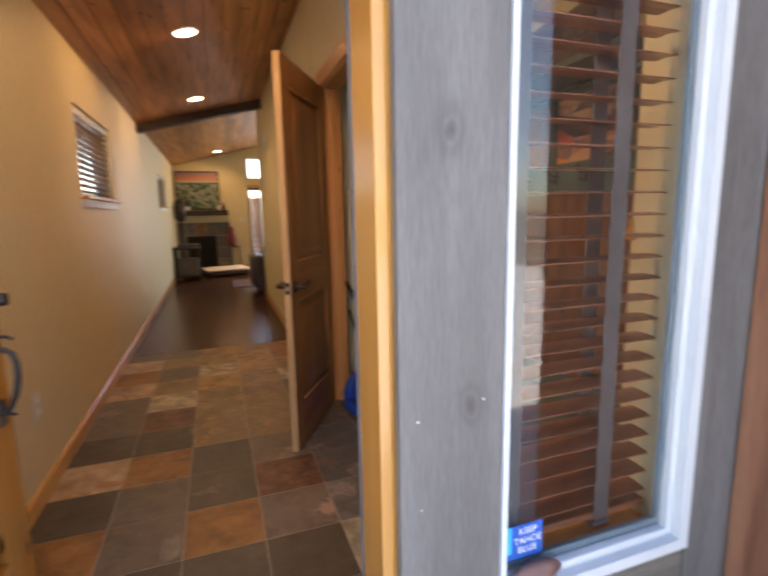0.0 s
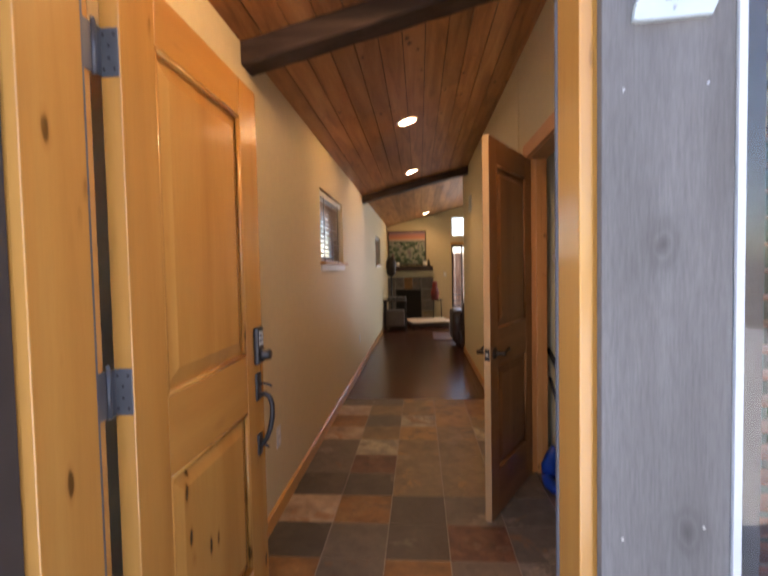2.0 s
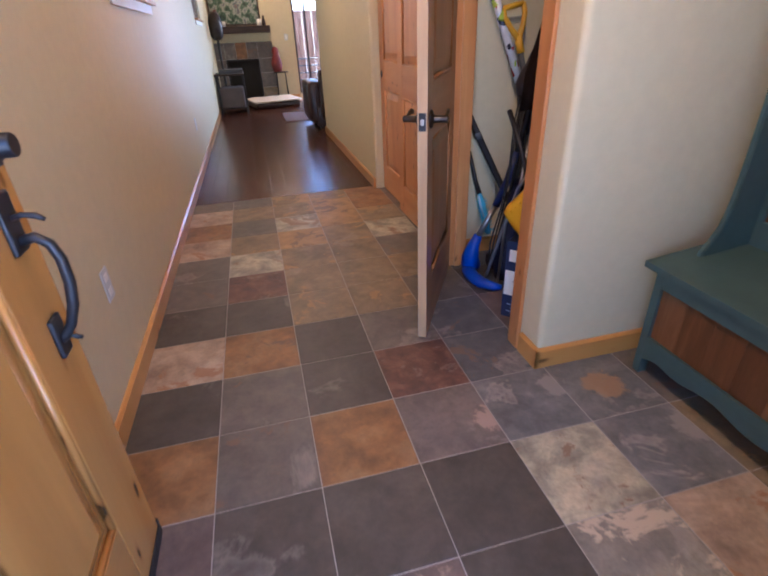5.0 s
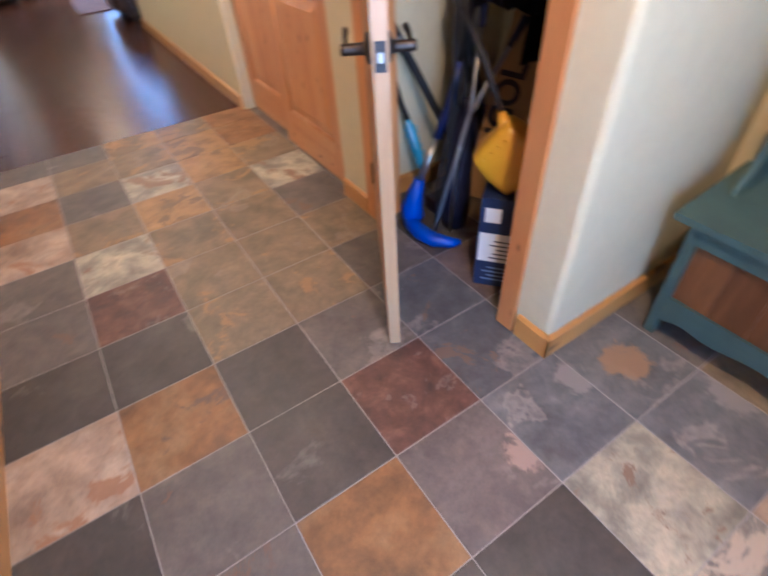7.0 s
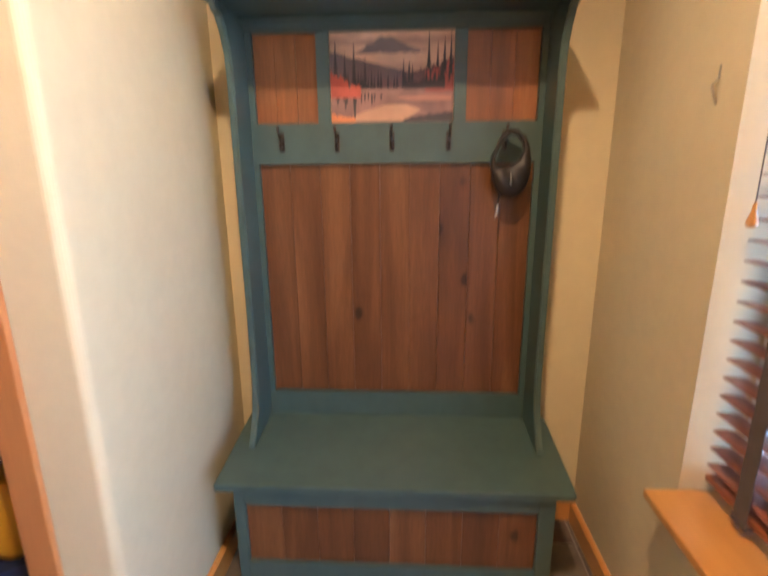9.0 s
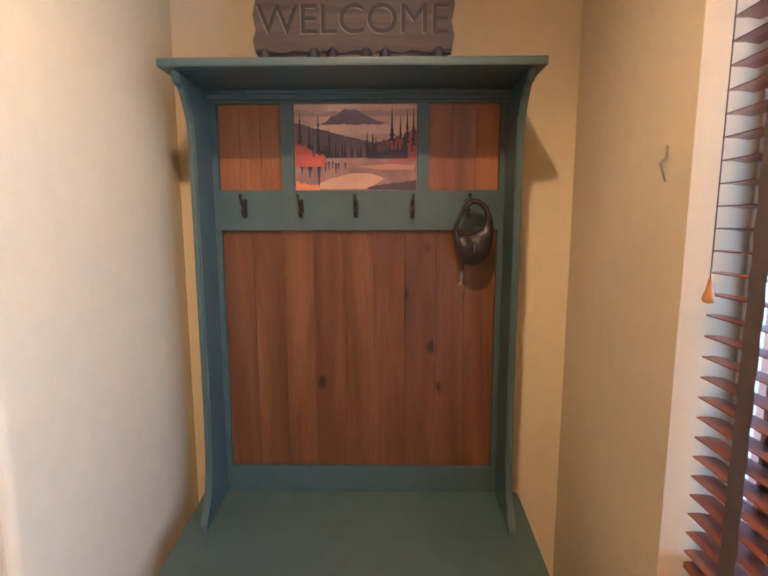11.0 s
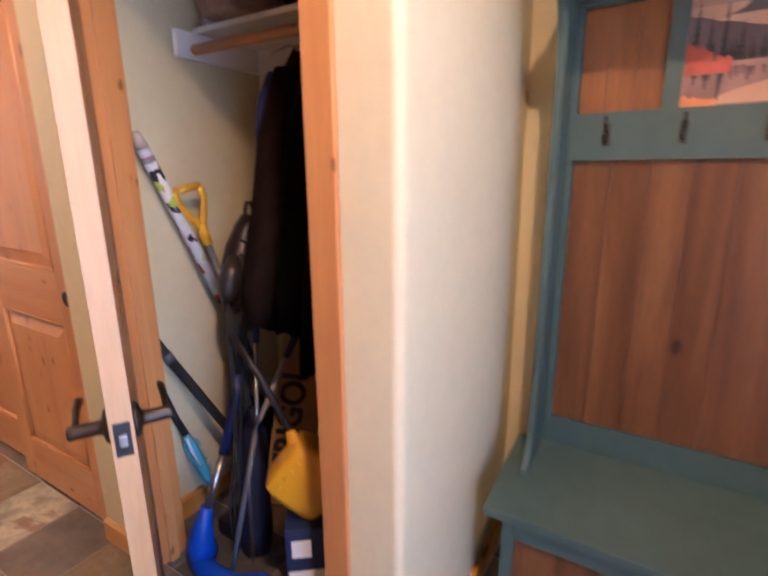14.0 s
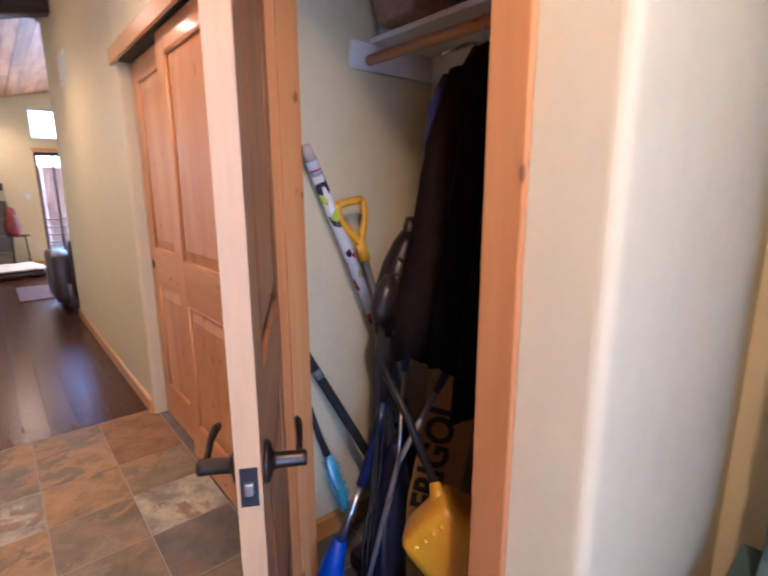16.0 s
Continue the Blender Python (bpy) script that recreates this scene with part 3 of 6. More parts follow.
# front door frame
frame_t = structure("door_frame", B((DX0 - 0.03, DX0, -1.395, -1.190, -0.02, DH + 0.03), (DX1, DX1 + 0.03, -1.395, FRONT_IN + 0.004, -0.02, DH + 0.03), bevel=0.004), "alder_z", "golden clear-finished alder front door frame", "door frame")
part("head_jamb", B((DX0, DX1, -1.395, FRONT_IN + 0.004, DH, DH + 0.03), bevel=0.004), "alder_x", frame_t)
ST, ST_HINGE = -1.289, -1.242   # faces against which the door closes
part("stop", B((DX0 - 0.004, DX0 + 0.022, -1.3975, ST_HINGE, -0.02, DH - 0.001), bevel=0.003), "alder_z", frame_t)
part("stop", B((DX1 - 0.012, DX1 + 0.0105, -1.3975, ST, -0.02, DH - 0.001), bevel=0.003), "alder_z", frame_t)
part("stop", B((DX0 + 0.022, DX1 - 0.012, -1.394, ST, DH - 0.024, DH - 0.001), bevel=0.004), "alder_x", frame_t)
for q in ((DX0 + 0.010, DX0 + 0.019, ST_HINGE + 0.0005, ST_HINGE + 0.010, 0, DH - 0.026), (DX1 - 0.0145, DX1 - 0.0065, ST + 0.0005, ST + 0.012, 0, DH - 0.026), (DX0 + 0.024, DX1 - 0.0145, ST + 0.0005, ST + 0.012, DH - 0.028, DH - 0.02)):
    part("weatherstrip", B(q, bevel=0.003), plain("grey_gasket", (0.10, 0.10, 0.115), 0.6), frame_t, "grey rubber weatherstrip")
part("threshold", B((DX0, DX1, -1.40, -1.235, -0.02, 0.006), bevel=0.005), "bronze", frame_t, "dark metal threshold")
for z0, z1 in ((1.01, 1.10), (0.84, 0.91)):
    sp = part("strike_plate", B((DX1 - 0.0025, DX1 + 0.001, -1.272, -1.243, z0, z1), bevel=0.001), "black", frame_t, "dark metal strike plate")
    part("strike_hole", B((DX1 - 0.0032, DX1 - 0.002, -1.266, -1.252, z0 + 0.02, z1 - 0.02)), "nickel", sp)
# inner casing around the door opening
for q, m_ in (((DX1 + 0.004, DX1 + 0.062, FRONT_IN, FRONT_IN + 0.016, 0, DH + 0.06), "alder_z"), ((DX0 - 0.062, DX0 - 0.031, FRONT_IN, -1.194, 0, DH + 0.03), "alder_z"), ((DX0 - 0.062, DX1 + 0.062, FRONT_IN, FRONT_IN + 0.016, DH + 0.062, DH + 0.125), "alder_x")):
    structure("trim", B(q, bevel=0.004), m_, "alder door casing inside the entry", "trim")

# front door, standing open against the hall wall
HX = 0.078   # hinge edge of the door
FD = thing("front_door", (-0.4645, -1.236, 0), "golden knotty alder two-panel front door standing open inward", "door", rz=90)
panel_door(FD, 0.908, 2.04, 0.045, [(0.212, 0.742, 0.262, 0.848), (0.212, 0.742, 1.05, 1.905)], z0=0.022, x0=HX)
part("door_shoe", B((HX + 0.002, 0.906, -0.021, 0.021, 0.008, 0.022), (0.9065, 0.913, -0.026, -0.012, 0.01, 0.06), (HX + 0.004, 0.906, -0.0275, -0.0228, 0.01, 0.04)), "black", FD, "black rubber door sweep")
# hinges wrap from the door edge to the jamb
for z in (1.825, 1.10, 0.345):
    h = part("hinge", B((HX - 0.0035, HX - 0.0002, -0.020, 0.020, z - 0.051, z + 0.051), bevel=0.0012), "hinge", FD, "dark grey steel butt hinge")
    part("hinge_leaf", B((HX - 0.080, HX - 0.026, 0.0185, 0.0225, z - 0.051, z + 0.051), bevel=0.0012), "hinge", h)
    bm = B((HX - 0.022, HX - 0.0036, 0.0165, 0.0195, z - 0.051, z + 0.051), bevel=0.001)
    tube(bm, [(HX - 0.024, 0.0185, z - 0.053), (HX - 0.024, 0.0185, z + 0.053)], 0.006, 10)
    blob(bm, (HX - 0.024, 0.0185, z + 0.058), (0.006, 0.006, 0.007), sub=1, rough=0)
    part("hinge_pin", bm, "hinge", h)
    bm = bmesh.new()
    for dy in (-0.012, 0.0, 0.012):
        for dz in (-0.036, -0.013, 0.013, 0.036):
            if (dy == 0) != (abs(dz) > 0.03):
                lathe(bm, [(0.0032, HX - 0.0046), (0.0026, HX - 0.0032)], 8, (0, dy, z + dz), "x")
    part("screw", bm, "black", h)
# keypad deadbolt on the outer face (local -y)
kx, ky = 0.838, -0.0225
lock = part("keypad_lock", B((kx - 0.033, kx + 0.033, ky - 0.020, ky - 0.0003, 1.005, 1.145), bevel=0.008), "iron", FD, "dark metal keypad deadbolt")
bm = bmesh.new()
lathe(bm, [(0.022, 0.0), (0.023, -0.012), (0.019, -0.016), (0.019, -0.034), (0.017, -0.037)], 20, (kx, ky - 0.019, 1.04), "y")
part("turn_knob", bm, "iron", lock)
for r_ in range(3):
    for c_ in (-1, 1):
        part("key_button", B((kx + c_ * 0.013 - 0.009, kx + c_ * 0.013 + 0.009, ky - 0.0235, ky - 0.0198, 1.078 + r_ * 0.019, 1.092 + r_ * 0.019), bevel=0.002), "nickel", lock, "pale keypad button")
# grip handle
hs = part("handle_set", B((kx - 0.026, kx + 0.026, ky - 0.009, ky - 0.0003, 0.865, 0.97), bevel=0.005), "iron", FD, "black iron grip handle with thumb latch")
part("lower_mount", B((kx - 0.022, kx + 0.022, ky - 0.009, ky - 0.0003, 0.655, 0.735), bevel=0.004), "iron", hs)
bm = bmesh.new()
tube(bm, [(kx, ky - 0.006, 0.885), (kx, ky - 0.03, 0.89), (kx, ky - 0.048, 0.875), (kx, ky - 0.056, 0.845), (kx, ky - 0.055, 0.80), (kx, ky - 0.046, 0.755), (kx, ky - 0.030, 0.715), (kx, ky - 0.016, 0.695), (kx, ky - 0.005, 0.69)], [0.009, 0.0095, 0.0095, 0.0095, 0.010, 0.010, 0.009, 0.009, 0.012], 10)
tube(bm, [(kx, ky - 0.012, 0.70), (kx, ky - 0.030, 0.688), (kx, ky - 0.040, 0.684)], [0.006, 0.005, 0.004], 8)
part("grip", bm, "iron", hs)
bm = bmesh.new()
tube(bm, [(kx, ky - 0.006, 0.925), (kx, ky - 0.025, 0.93), (kx, ky - 0.045, 0.926), (kx, ky - 0.056, 0.918)], [0.005, 0.005, 0.006, 0.004], 8)
part("thumb_latch", bm, "iron", hs)

# ---- outside face: boards, window, number ----
KNOTS = [(0.531, 1.385, 0.024), (0.568, 0.965, 0.024), (0.515, 0.42, 0.020), (0.55, 2.20, 0.022)]


def knotty_grey(spots):
    """The grey stained board with single soft knots: (x, z, radius) in metres."""
    m = M["grey_z"].copy()
    nt = m.node_tree
    b = nt.nodes["Principled BSDF"]
    col = b.inputs["Base Color"].links[0].from_socket
    own = coords(nt, (1, 1, 0.55), False)
    wob = nd(nt, "ShaderNodeTexNoise", Scale=30.0, Detail=3.0)
    nt.links.new(own, wob.inputs["Vector"])
    move = nd(nt, "ShaderNodeVectorMath")
    move.operation = "MULTIPLY_ADD"
    move.inputs[1].default_value = (0.016, 0.0, 0.016)
    nt.links.new(wob.outputs["Color"], move.inputs[0])
    nt.links.new(own, move.inputs[2])
    for x_, z_, r_ in spots:
        gap = nd(nt, "ShaderNodeVectorMath")
        gap.operation = "DISTANCE"
        nt.links.new(move.outputs[0], gap.inputs[0])
        gap.inputs[1].default_value = (x_ + 0.008, -1.42, z_ * 0.55 + 0.008)
        ring = ramp(nt, gap.outputs["Value"], [(0.0, (0.8,) * 3), (r_ * 0.35, (0.45,) * 3), (r_ * 0.5, (0.12,) * 3), (r_ * 0.7, (0.42,) * 3), (r_, (0.10,) * 3), (r_ * 1.5, (0.0,) * 3)])
        col = mixc(nt, ring, col, (0.052, 0.046, 0.043))
    nt.links.new(col, b.inputs["Base Color"])
    return m


face = structure("house_front", B((DX1 + 0.012, 0.628, -1.42, FRONT_OUT, -0.12, 3.0), bevel=0.003), knotty_grey(KNOTS), "weathered grey-stained wooden boards on the house front", "facade")
part("board", B((-0.66, DX0 - 0.012, -1.462, FRONT_OUT, -0.12, 3.0), bevel=0.003), "grey_z", face)
# thin strip over the board's side, its shade painted in as dark brown
part("board_edge", B((DX0 - 0.0118, DX0 - 0.006, -1.458, FRONT_OUT, -0.12, 2.3)), plain("edge_shade_brown", (0.05, 0.04, 0.036), 0.7), face, "brown board edge strip with its shade painted in")
part("board", B((DX0 - 0.004, DX1 + 0.010, -1.42, FRONT_OUT, DH + 0.035, 2.32), bevel=0.003), "grey_x", face)
part("board", B((0.6305, 1.083, -1.416, FRONT_OUT, 0.43, 0.562), bevel=0.002), "grey_x", face)
part("board", B((0.6305, 1.083, -1.416, FRONT_OUT, 2.125, 2.32), bevel=0.002), "grey_x", face)
part("board", B((1.0855, 1.27, -1.42, FRONT_OUT, -0.12, 3.0), bevel=0.003), "grey_z", face)
for k in range(12):
    z = -0.12 + k * 0.2
    for a, b in ((-3.4, -0.662), (1.272, 4.4)):
        part("siding_board", B((a, b, -1.412, FRONT_OUT, z, z + 0.197), bevel=0.003), "grey_x", face)
for k in range(3):
    part("siding_board", B((0.6305, 1.083, -1.412, FRONT_OUT, -0.12 + 0.183 * k, 0.06 + 0.183 * k), bevel=0.003), "grey_x", face)
for x_, z_ in ((0.475, 1.605), (0.59, 1.61), (0.475, 0.95), (0.59, 0.97), (0.48, 0.80), (0.585, 0.62), (0.50, 1.95))[:6]:
    part("nail", lathe(bmesh.new(), [(0.0019, -0.001), (0.0022, 0.0)], 8, (x_, -1.4202, z_), "y"), "grey_z" if z_ > 1.7 else "nickel", face)

# window frame in the front wall
win = structure("window_1", B((0.629, 1.085, -1.424, -1.404, 2.08, 2.12), (0.629, 1.085, -1.424, -1.404, 0.566, 0.590), (0.629, 0.640, -1.424, -1.404, 0.590, 2.08), (1.062, 1.085, -1.424, -1.404, 0.590, 2.08)), "trimwhite", "tall white vinyl window beside the front door", "window")
part("window_frame", B((0.640, 0.650, -1.404, -1.372, 0.575, 2.09), (1.045, 1.062, -1.404, -1.372, 0.575, 2.09), (0.650, 1.045, -1.404, -1.372, 0.575, 0.607), (0.650, 1.045, -1.404, -1.372, 2.06, 2.09), bevel=0.002), "trimwhite", win)
pane = part("pane", B((0.650, 1.045, -1.388, -1.384, 0.607, 2.06)), "glass", win)
pane.visible_shadow = False
part("sash", B((0.650, 0.655, -1.383, -1.372, 0.607, 2.06), (1.036, 1.045, -1.383, -1.372, 0.607, 2.06), (0.655, 1.036, -1.383, -1.372, 0.607, 0.622), bevel=0.001), plain("blue_grey_sash", (0.16, 0.21, 0.25), 0.4), win, "blue-grey inner sash edge")
sill = structure("window_sill", B((0.58, 1.06, -1.355, -1.168, 0.566, 0.588), bevel=0.004), "alder_x", "orange alder window sill inside the entry", "window sill")

# wooden blind with cloth tapes
blind_wood = wood("blind_wood", (0.15, 0.042, 0.017), (0.23, 0.075, 0.03), (0.30, 0.11, 0.05), "x", 0.3, 0, coat=0.2)
tape_m = plain("brown_cloth_tape", (0.085, 0.068, 0.064), 0.85, bumps=0.5, size=240)


def blind(at, W, z0, z1, depth, rz, label, pitch=0.0425, tilt=4, tapes=(0.15, 0.62), tassel=True, wm=None, top=None):
    """A slatted wooden blind; local x along its width, y from the room towards the glass."""
    wm = wm or blind_wood
    T = thing("window_blind", at, label, "blind", rz=rz)
    me = None
    n = int((z1 - z0 - 0.06) / pitch)
    for k in range(n):
        z = z0 + 0.04 + pitch * k
        if me is None:
            bm = bmesh.new()
            h = depth / 2
            prism(bm, [(-h, -0.0006), (-h * 0.5, 0.0012), (0, 0.0018), (h * 0.5, 0.0012), (h, -0.0006), (h, -0.003), (0, -0.001), (-h, -0.003)], "x", 0, W)
            me = mesh("slat", bm, wm)
        ob = new("slat", me)
        ob.parent, ob.matrix_basis = T, pose(0, 0, z, tilt, 0, 0)
    part("bottom_rail", B((0, W, -depth / 2, depth / 2, z0, z0 + 0.016), bevel=0.004), wm, T)
    part("head_rail", B((0, W, -depth / 2, depth / 2, z1 - 0.05, z1), bevel=0.003), top or wm, T)
    for f in tapes:
        for s in (-1, 1):
            bm = bmesh.new()
            y = s * (depth / 2 + 0.004)
            m = int((z1 - z0) / 0.0213)
            pts = [(f * W + 0.0, y + s * 0.0011 * math.sin(k * 1.5), z0 - 0.004 + (z1 - z0 - 0.04) * k / m) for k in range(m + 1)]
            vs = [[bm.verts.new((px + dx, py + dy, pz)) for dx, dy in ((-0.019, 0), (0.019, 0), (0.019, s * 0.0012), (-0.019, s * 0.0012))] for px, py, pz in pts]
            for a, b in zip(vs, vs[1:]):
                for k in range(4):
                    bm.faces.new((a[k], a[(k + 1) % 4], b[(k + 1) % 4], b[k]))
            bmesh.ops.recalc_face_normals(bm, faces=bm.faces[:])
            part("tape", bm, tape_m, T, "dark brown cloth ladder tape")
        part("tape_end", B((f * W - 0.022, f * W + 0.022, -depth / 2 - 0.008, depth / 2 + 0.008, z0 - 0.014, z0 - 0.001), bevel=0.003), tape_m, T)
    if tassel:
        bm = bmesh.new()
        tube(bm, [(W - 0.022, depth / 2 + 0.012, z1 - 0.04), (W - 0.02, depth / 2 + 0.012, 1.25)], 0.0013, 6)
        cord = part("cord", bm, tape_m, T)
        bm = bmesh.new()
        lathe(bm, [(0.002, 0.045), (0.004, 0.04), (0.005, 0.026), (0.010, 0.012), (0.0115, 0.004), (0.009, -0.002), (0.003, -0.004)], 14, (W - 0.02, depth / 2 + 0.012, 1.205))
        part("tassel", bm, "alder_z", cord, "turned wooden cord tassel")
    return T


blind((0.654, -1.318, 0), 0.395, 0.624, 2.06, 0.05, 0, "reddish-brown wooden slat blind in the entry window, slats open", tapes=(0.11, 0.68))

# house number
num = thing("house_number", (0.545, -1.4205, 1.772), "white metal house number 2 screwed to the grey board", "house number")
bm = bmesh.new()
cen = [(-0.046, 0.050), (-0.036, 0.068), (-0.018, 0.083), (0.004, 0.087), (0.024, 0.080), (0.035, 0.062), (0.034, 0.040), (0.024, 0.018), (0.006, -0.008), (-0.014, -0.032), (-0.036, -0.055), (-0.052, -0.068)]
wid = [0.004, 0.009, 0.010, 0.010, 0.012, 0.016, 0.017, 0.016, 0.014, 0.013, 0.012, 0.010]
L_, R_ = [], []
for k, (x_, z_) in enumerate(cen):
    a, b = Vector(cen[max(k - 1, 0)]), Vector(cen[min(k + 1, len(cen) - 1)])
    d_ = (b - a).normalized()
    L_.append((x_ - d_.y * wid[k], z_ + d_.x * wid[k]))
    R_.append((x_ + d_.y * wid[k], z_ - d_.x * wid[k]))
def strip(bm, left, right, y0, y1):
    q = [[bm.verts.new((p[0], y, p[1])) for p in (l, r) for y in (y0, y1)] for l, r in zip(left, right)]
    for a, b in zip(q, q[1:]):
        for i, j in ((0, 1), (1, 3), (3, 2), (2, 0)):
            bm.faces.new((a[i], a[j], b[j], b[i]))
    bm.faces.new((q[0][0], q[0][1], q[0][3], q[0][2])), bm.faces.new((q[-1][0], q[-1][1], q[-1][3], q[-1][2]))
    bmesh.ops.recalc_face_normals(bm, faces=bm.faces[:])
strip(bm, L_, R_, -0.009, 0.0)
prism(bm, [(-0.060, -0.085), (-0.050, -0.088), (0.045, -0.083), (0.062, -0.038), (0.050, -0.040), (0.036, -0.056), (-0.045, -0.058), (-0.058, -0.066)], "y", -0.0092, 0.0)
for v in bm.verts:
    v.co.z *= 0.86
part("digit", bm, plain("pale_blue_white_metal", (0.50, 0.57, 0.58), 0.45), num)
for x_, z_ in ((0.034, 0.043), (-0.005, -0.060), (-0.03, 0.058)):
    part("screw", lathe(bmesh.new(), [(0.003, -0.0112), (0.003, -0.009)], 10, (x_, 0, z_), "y"), "nickel", num)

# sticker on the glass
card = thing("window_sticker", (0.703, -1.3895, 0.664), "blue window sticker with white slogan lettering", "sticker")
blue_m = plain("sticker_blue", (0.012, 0.10, 0.48), 0.4)
part("sheet", B((-0.042, 0.038, -0.001, 0.0, -0.034, 0.034)), blue_m, card)
part("accent", B((-0.042, -0.030, -0.0016, -0.0011, -0.020, 0.034)), plain("sticker_cyan", (0.03, 0.45, 0.85), 0.4), card)
for k, word in enumerate(("KEEP", "TAHOE", "BLUE")):
    lettering("lettering", word, 0.0185, pose(0.005, -0.0016, 0.020 - 0.0185 * k, 90, 0, 0), "white_paint", card, 0.0003)
stone = new("stone", mesh("stone", blob(bmesh.new(), (0, 0, 0), (0.055, 0.018, 0.022), 3, 0.35, 3, 1.2), plain("red_stone", (0.17, 0.085, 0.07), 0.5, bumps=0.4, vary=0.35)))
stone.matrix_basis = pose(0.712, -1.412, 0.609)
tagged(stone, "smooth reddish-brown stone on the outer window ledge", "stone")

# porch bench below the window, with a ribbed seat, and the reddish screen beside it
redwood = wood("redwood_stain", (0.16, 0.06, 0.03), (0.27, 0.115, 0.06), (0.36, 0.17, 0.10), "z", 0.5, 0.2)
pb = thing("porch_box", (0.955, -1.53, -0.055), "reddish-brown wooden slatted storage box under the window", "box")
part("rim", B((-0.36, -0.325, -0.10, 0.10, 0.025, 0.475), (0.06, 0.095, -0.10, 0.10, 0.025, 0.475), (-0.325, 0.06, 0.07, 0.10, 0.0, 0.475), (-0.325, 0.06, -0.10, -0.07, 0.0, 0.475), bevel=0.004), redwood, pb)
for k in range(11):
    part("slat", B((-0.322 + k * 0.0345, -0.292 + k * 0.0345, -0.069, 0.069, 0.43, 0.462), bevel=0.003), wood("weathered_rib", (0.10, 0.05, 0.04), (0.16, 0.085, 0.07), (0.21, 0.12, 0.10), "y", 0.6) if k == 0 else bpy.data.materials["weathered_rib"], pb)
sc = thing("porch_screen", (1.215, -1.56, -0.03), "reddish-brown vertical board screen on the porch", "screen")
for k in range(4):
    part("board", B((-0.012 - 0.004 * (k % 2), 0.012, 0.135 - 0.14 * k - 0.134, 0.135 - 0.14 * k, 0.0, 2.05), bevel=0.004), redwood, sc)
part("rail", B((0.0125, 0.045, -0.42, 0.135, 0.4, 0.48), bevel=0.003), redwood, sc)
part("rail", B((0.0125, 0.045, -0.42, 0.135, 1.6, 1.68), bevel=0.003), redwood, sc)

# ---- hall tree bench in the alcove; local x runs along the wall, y from the wall into the room ----
HT = thing("hall_bench", (ALC_B - 0.004, -0.570, 0), "teal painted hall bench with brown wooden panels and coat hooks", "hall bench", rz=90)
part("seat", prism(bmesh.new(), [(0.089, 0.456), (0.436, 0.416), (0.436, 0.438), (0.089, 0.478)], "x", -0.530, 0.530, bevel=0.005), "teal", HT)
part("back_frame", B((-0.452, -0.434, 0.06, 0.088, 0.425, 1.739), (0.434, 0.452, 0.06, 0.088, 0.425, 1.739), (-0.434, 0.434, 0.06, 0.088, 0.425, 0.564), (-0.434, 0.434, 0.06, 0.088, 1.335, 1.455), (-0.434, 0.434, 0.06, 0.088, 1.708, 1.739), (-0.218, -0.181, 0.06, 0.0878, 1.455, 1.708), (0.198, 0.237, 0.06, 0.0878, 1.455, 1.708)), "teal", HT)


def boards(parent, x0, x1, y0, y1, z0, z1, n, m="stain"):
    w = (x1 - x0) / n
    for k in range(n):
        part("board", B((x0 + k * w + 0.0003, x0 + (k + 1) * w - 0.0003, y0, y1 + random.uniform(-0.0008, 0.0008), z0, z1), bevel=0.0009), m, parent)


bp = part("back_panel", B((-0.434, 0.434, 0.052, 0.0598, 0.54, 1.72)), "stain", HT, "brown stained tongue-and-groove boards")
boards(bp, -0.434, 0.434, 0.0602, 0.074, 0.5645, 1.3345, 9)
boards(bp, 0.2375, 0.4335, 0.0602, 0.074, 1.4555, 1.7075, 3, "honey_stain")
boards(bp, -0.4335, -0.2185, 0.0602, 0.074, 1.4555, 1.7075, 3, "honey_stain")
HT.matrix_basis = pose(ALC_B - 0.004, -0.570, 0, 0, 0, 90) @ Matrix.Diagonal((0.975, 1, 1, 1))
# side wings
prof = [(0.0, 0.425), (0.275, 0.425), (0.282, 0.45), (0.276, 0.475), (0.252, 0.51), (0.230, 0.55), (0.217, 0.60), (0.210, 0.66), (0.205, 0.80), (0.205, 1.45), (0.205, 1.58), (0.212, 1.63), (0.23, 1.67), (0.255, 1.705), (0.28, 1.712), (0.29, 1.739), (0.0, 1.739)]
for a, b in ((-0.474, -0.4525), (0.4525, 0.474)):
    part("side_wing", prism(bmesh.new(), prof, "x", a, b, bevel=0.004), "teal", HT)
# crown
bm = B((-0.497, 0.497, 0.0, 0.315, 1.740, 1.762), bevel=0.005)
part("crown", bm, "teal", HT)
bm = bmesh.new()
for y1, z0, z1 in ((0.105, 1.716, 1.7395), (0.098, 1.709, 1.716), (0.118, 1.729, 1.7395)):
    box(bm, -0.452, 0.452, 0.0885, y1, z0, z1, 0.003)
part("crown_moulding", bm, "teal", HT)
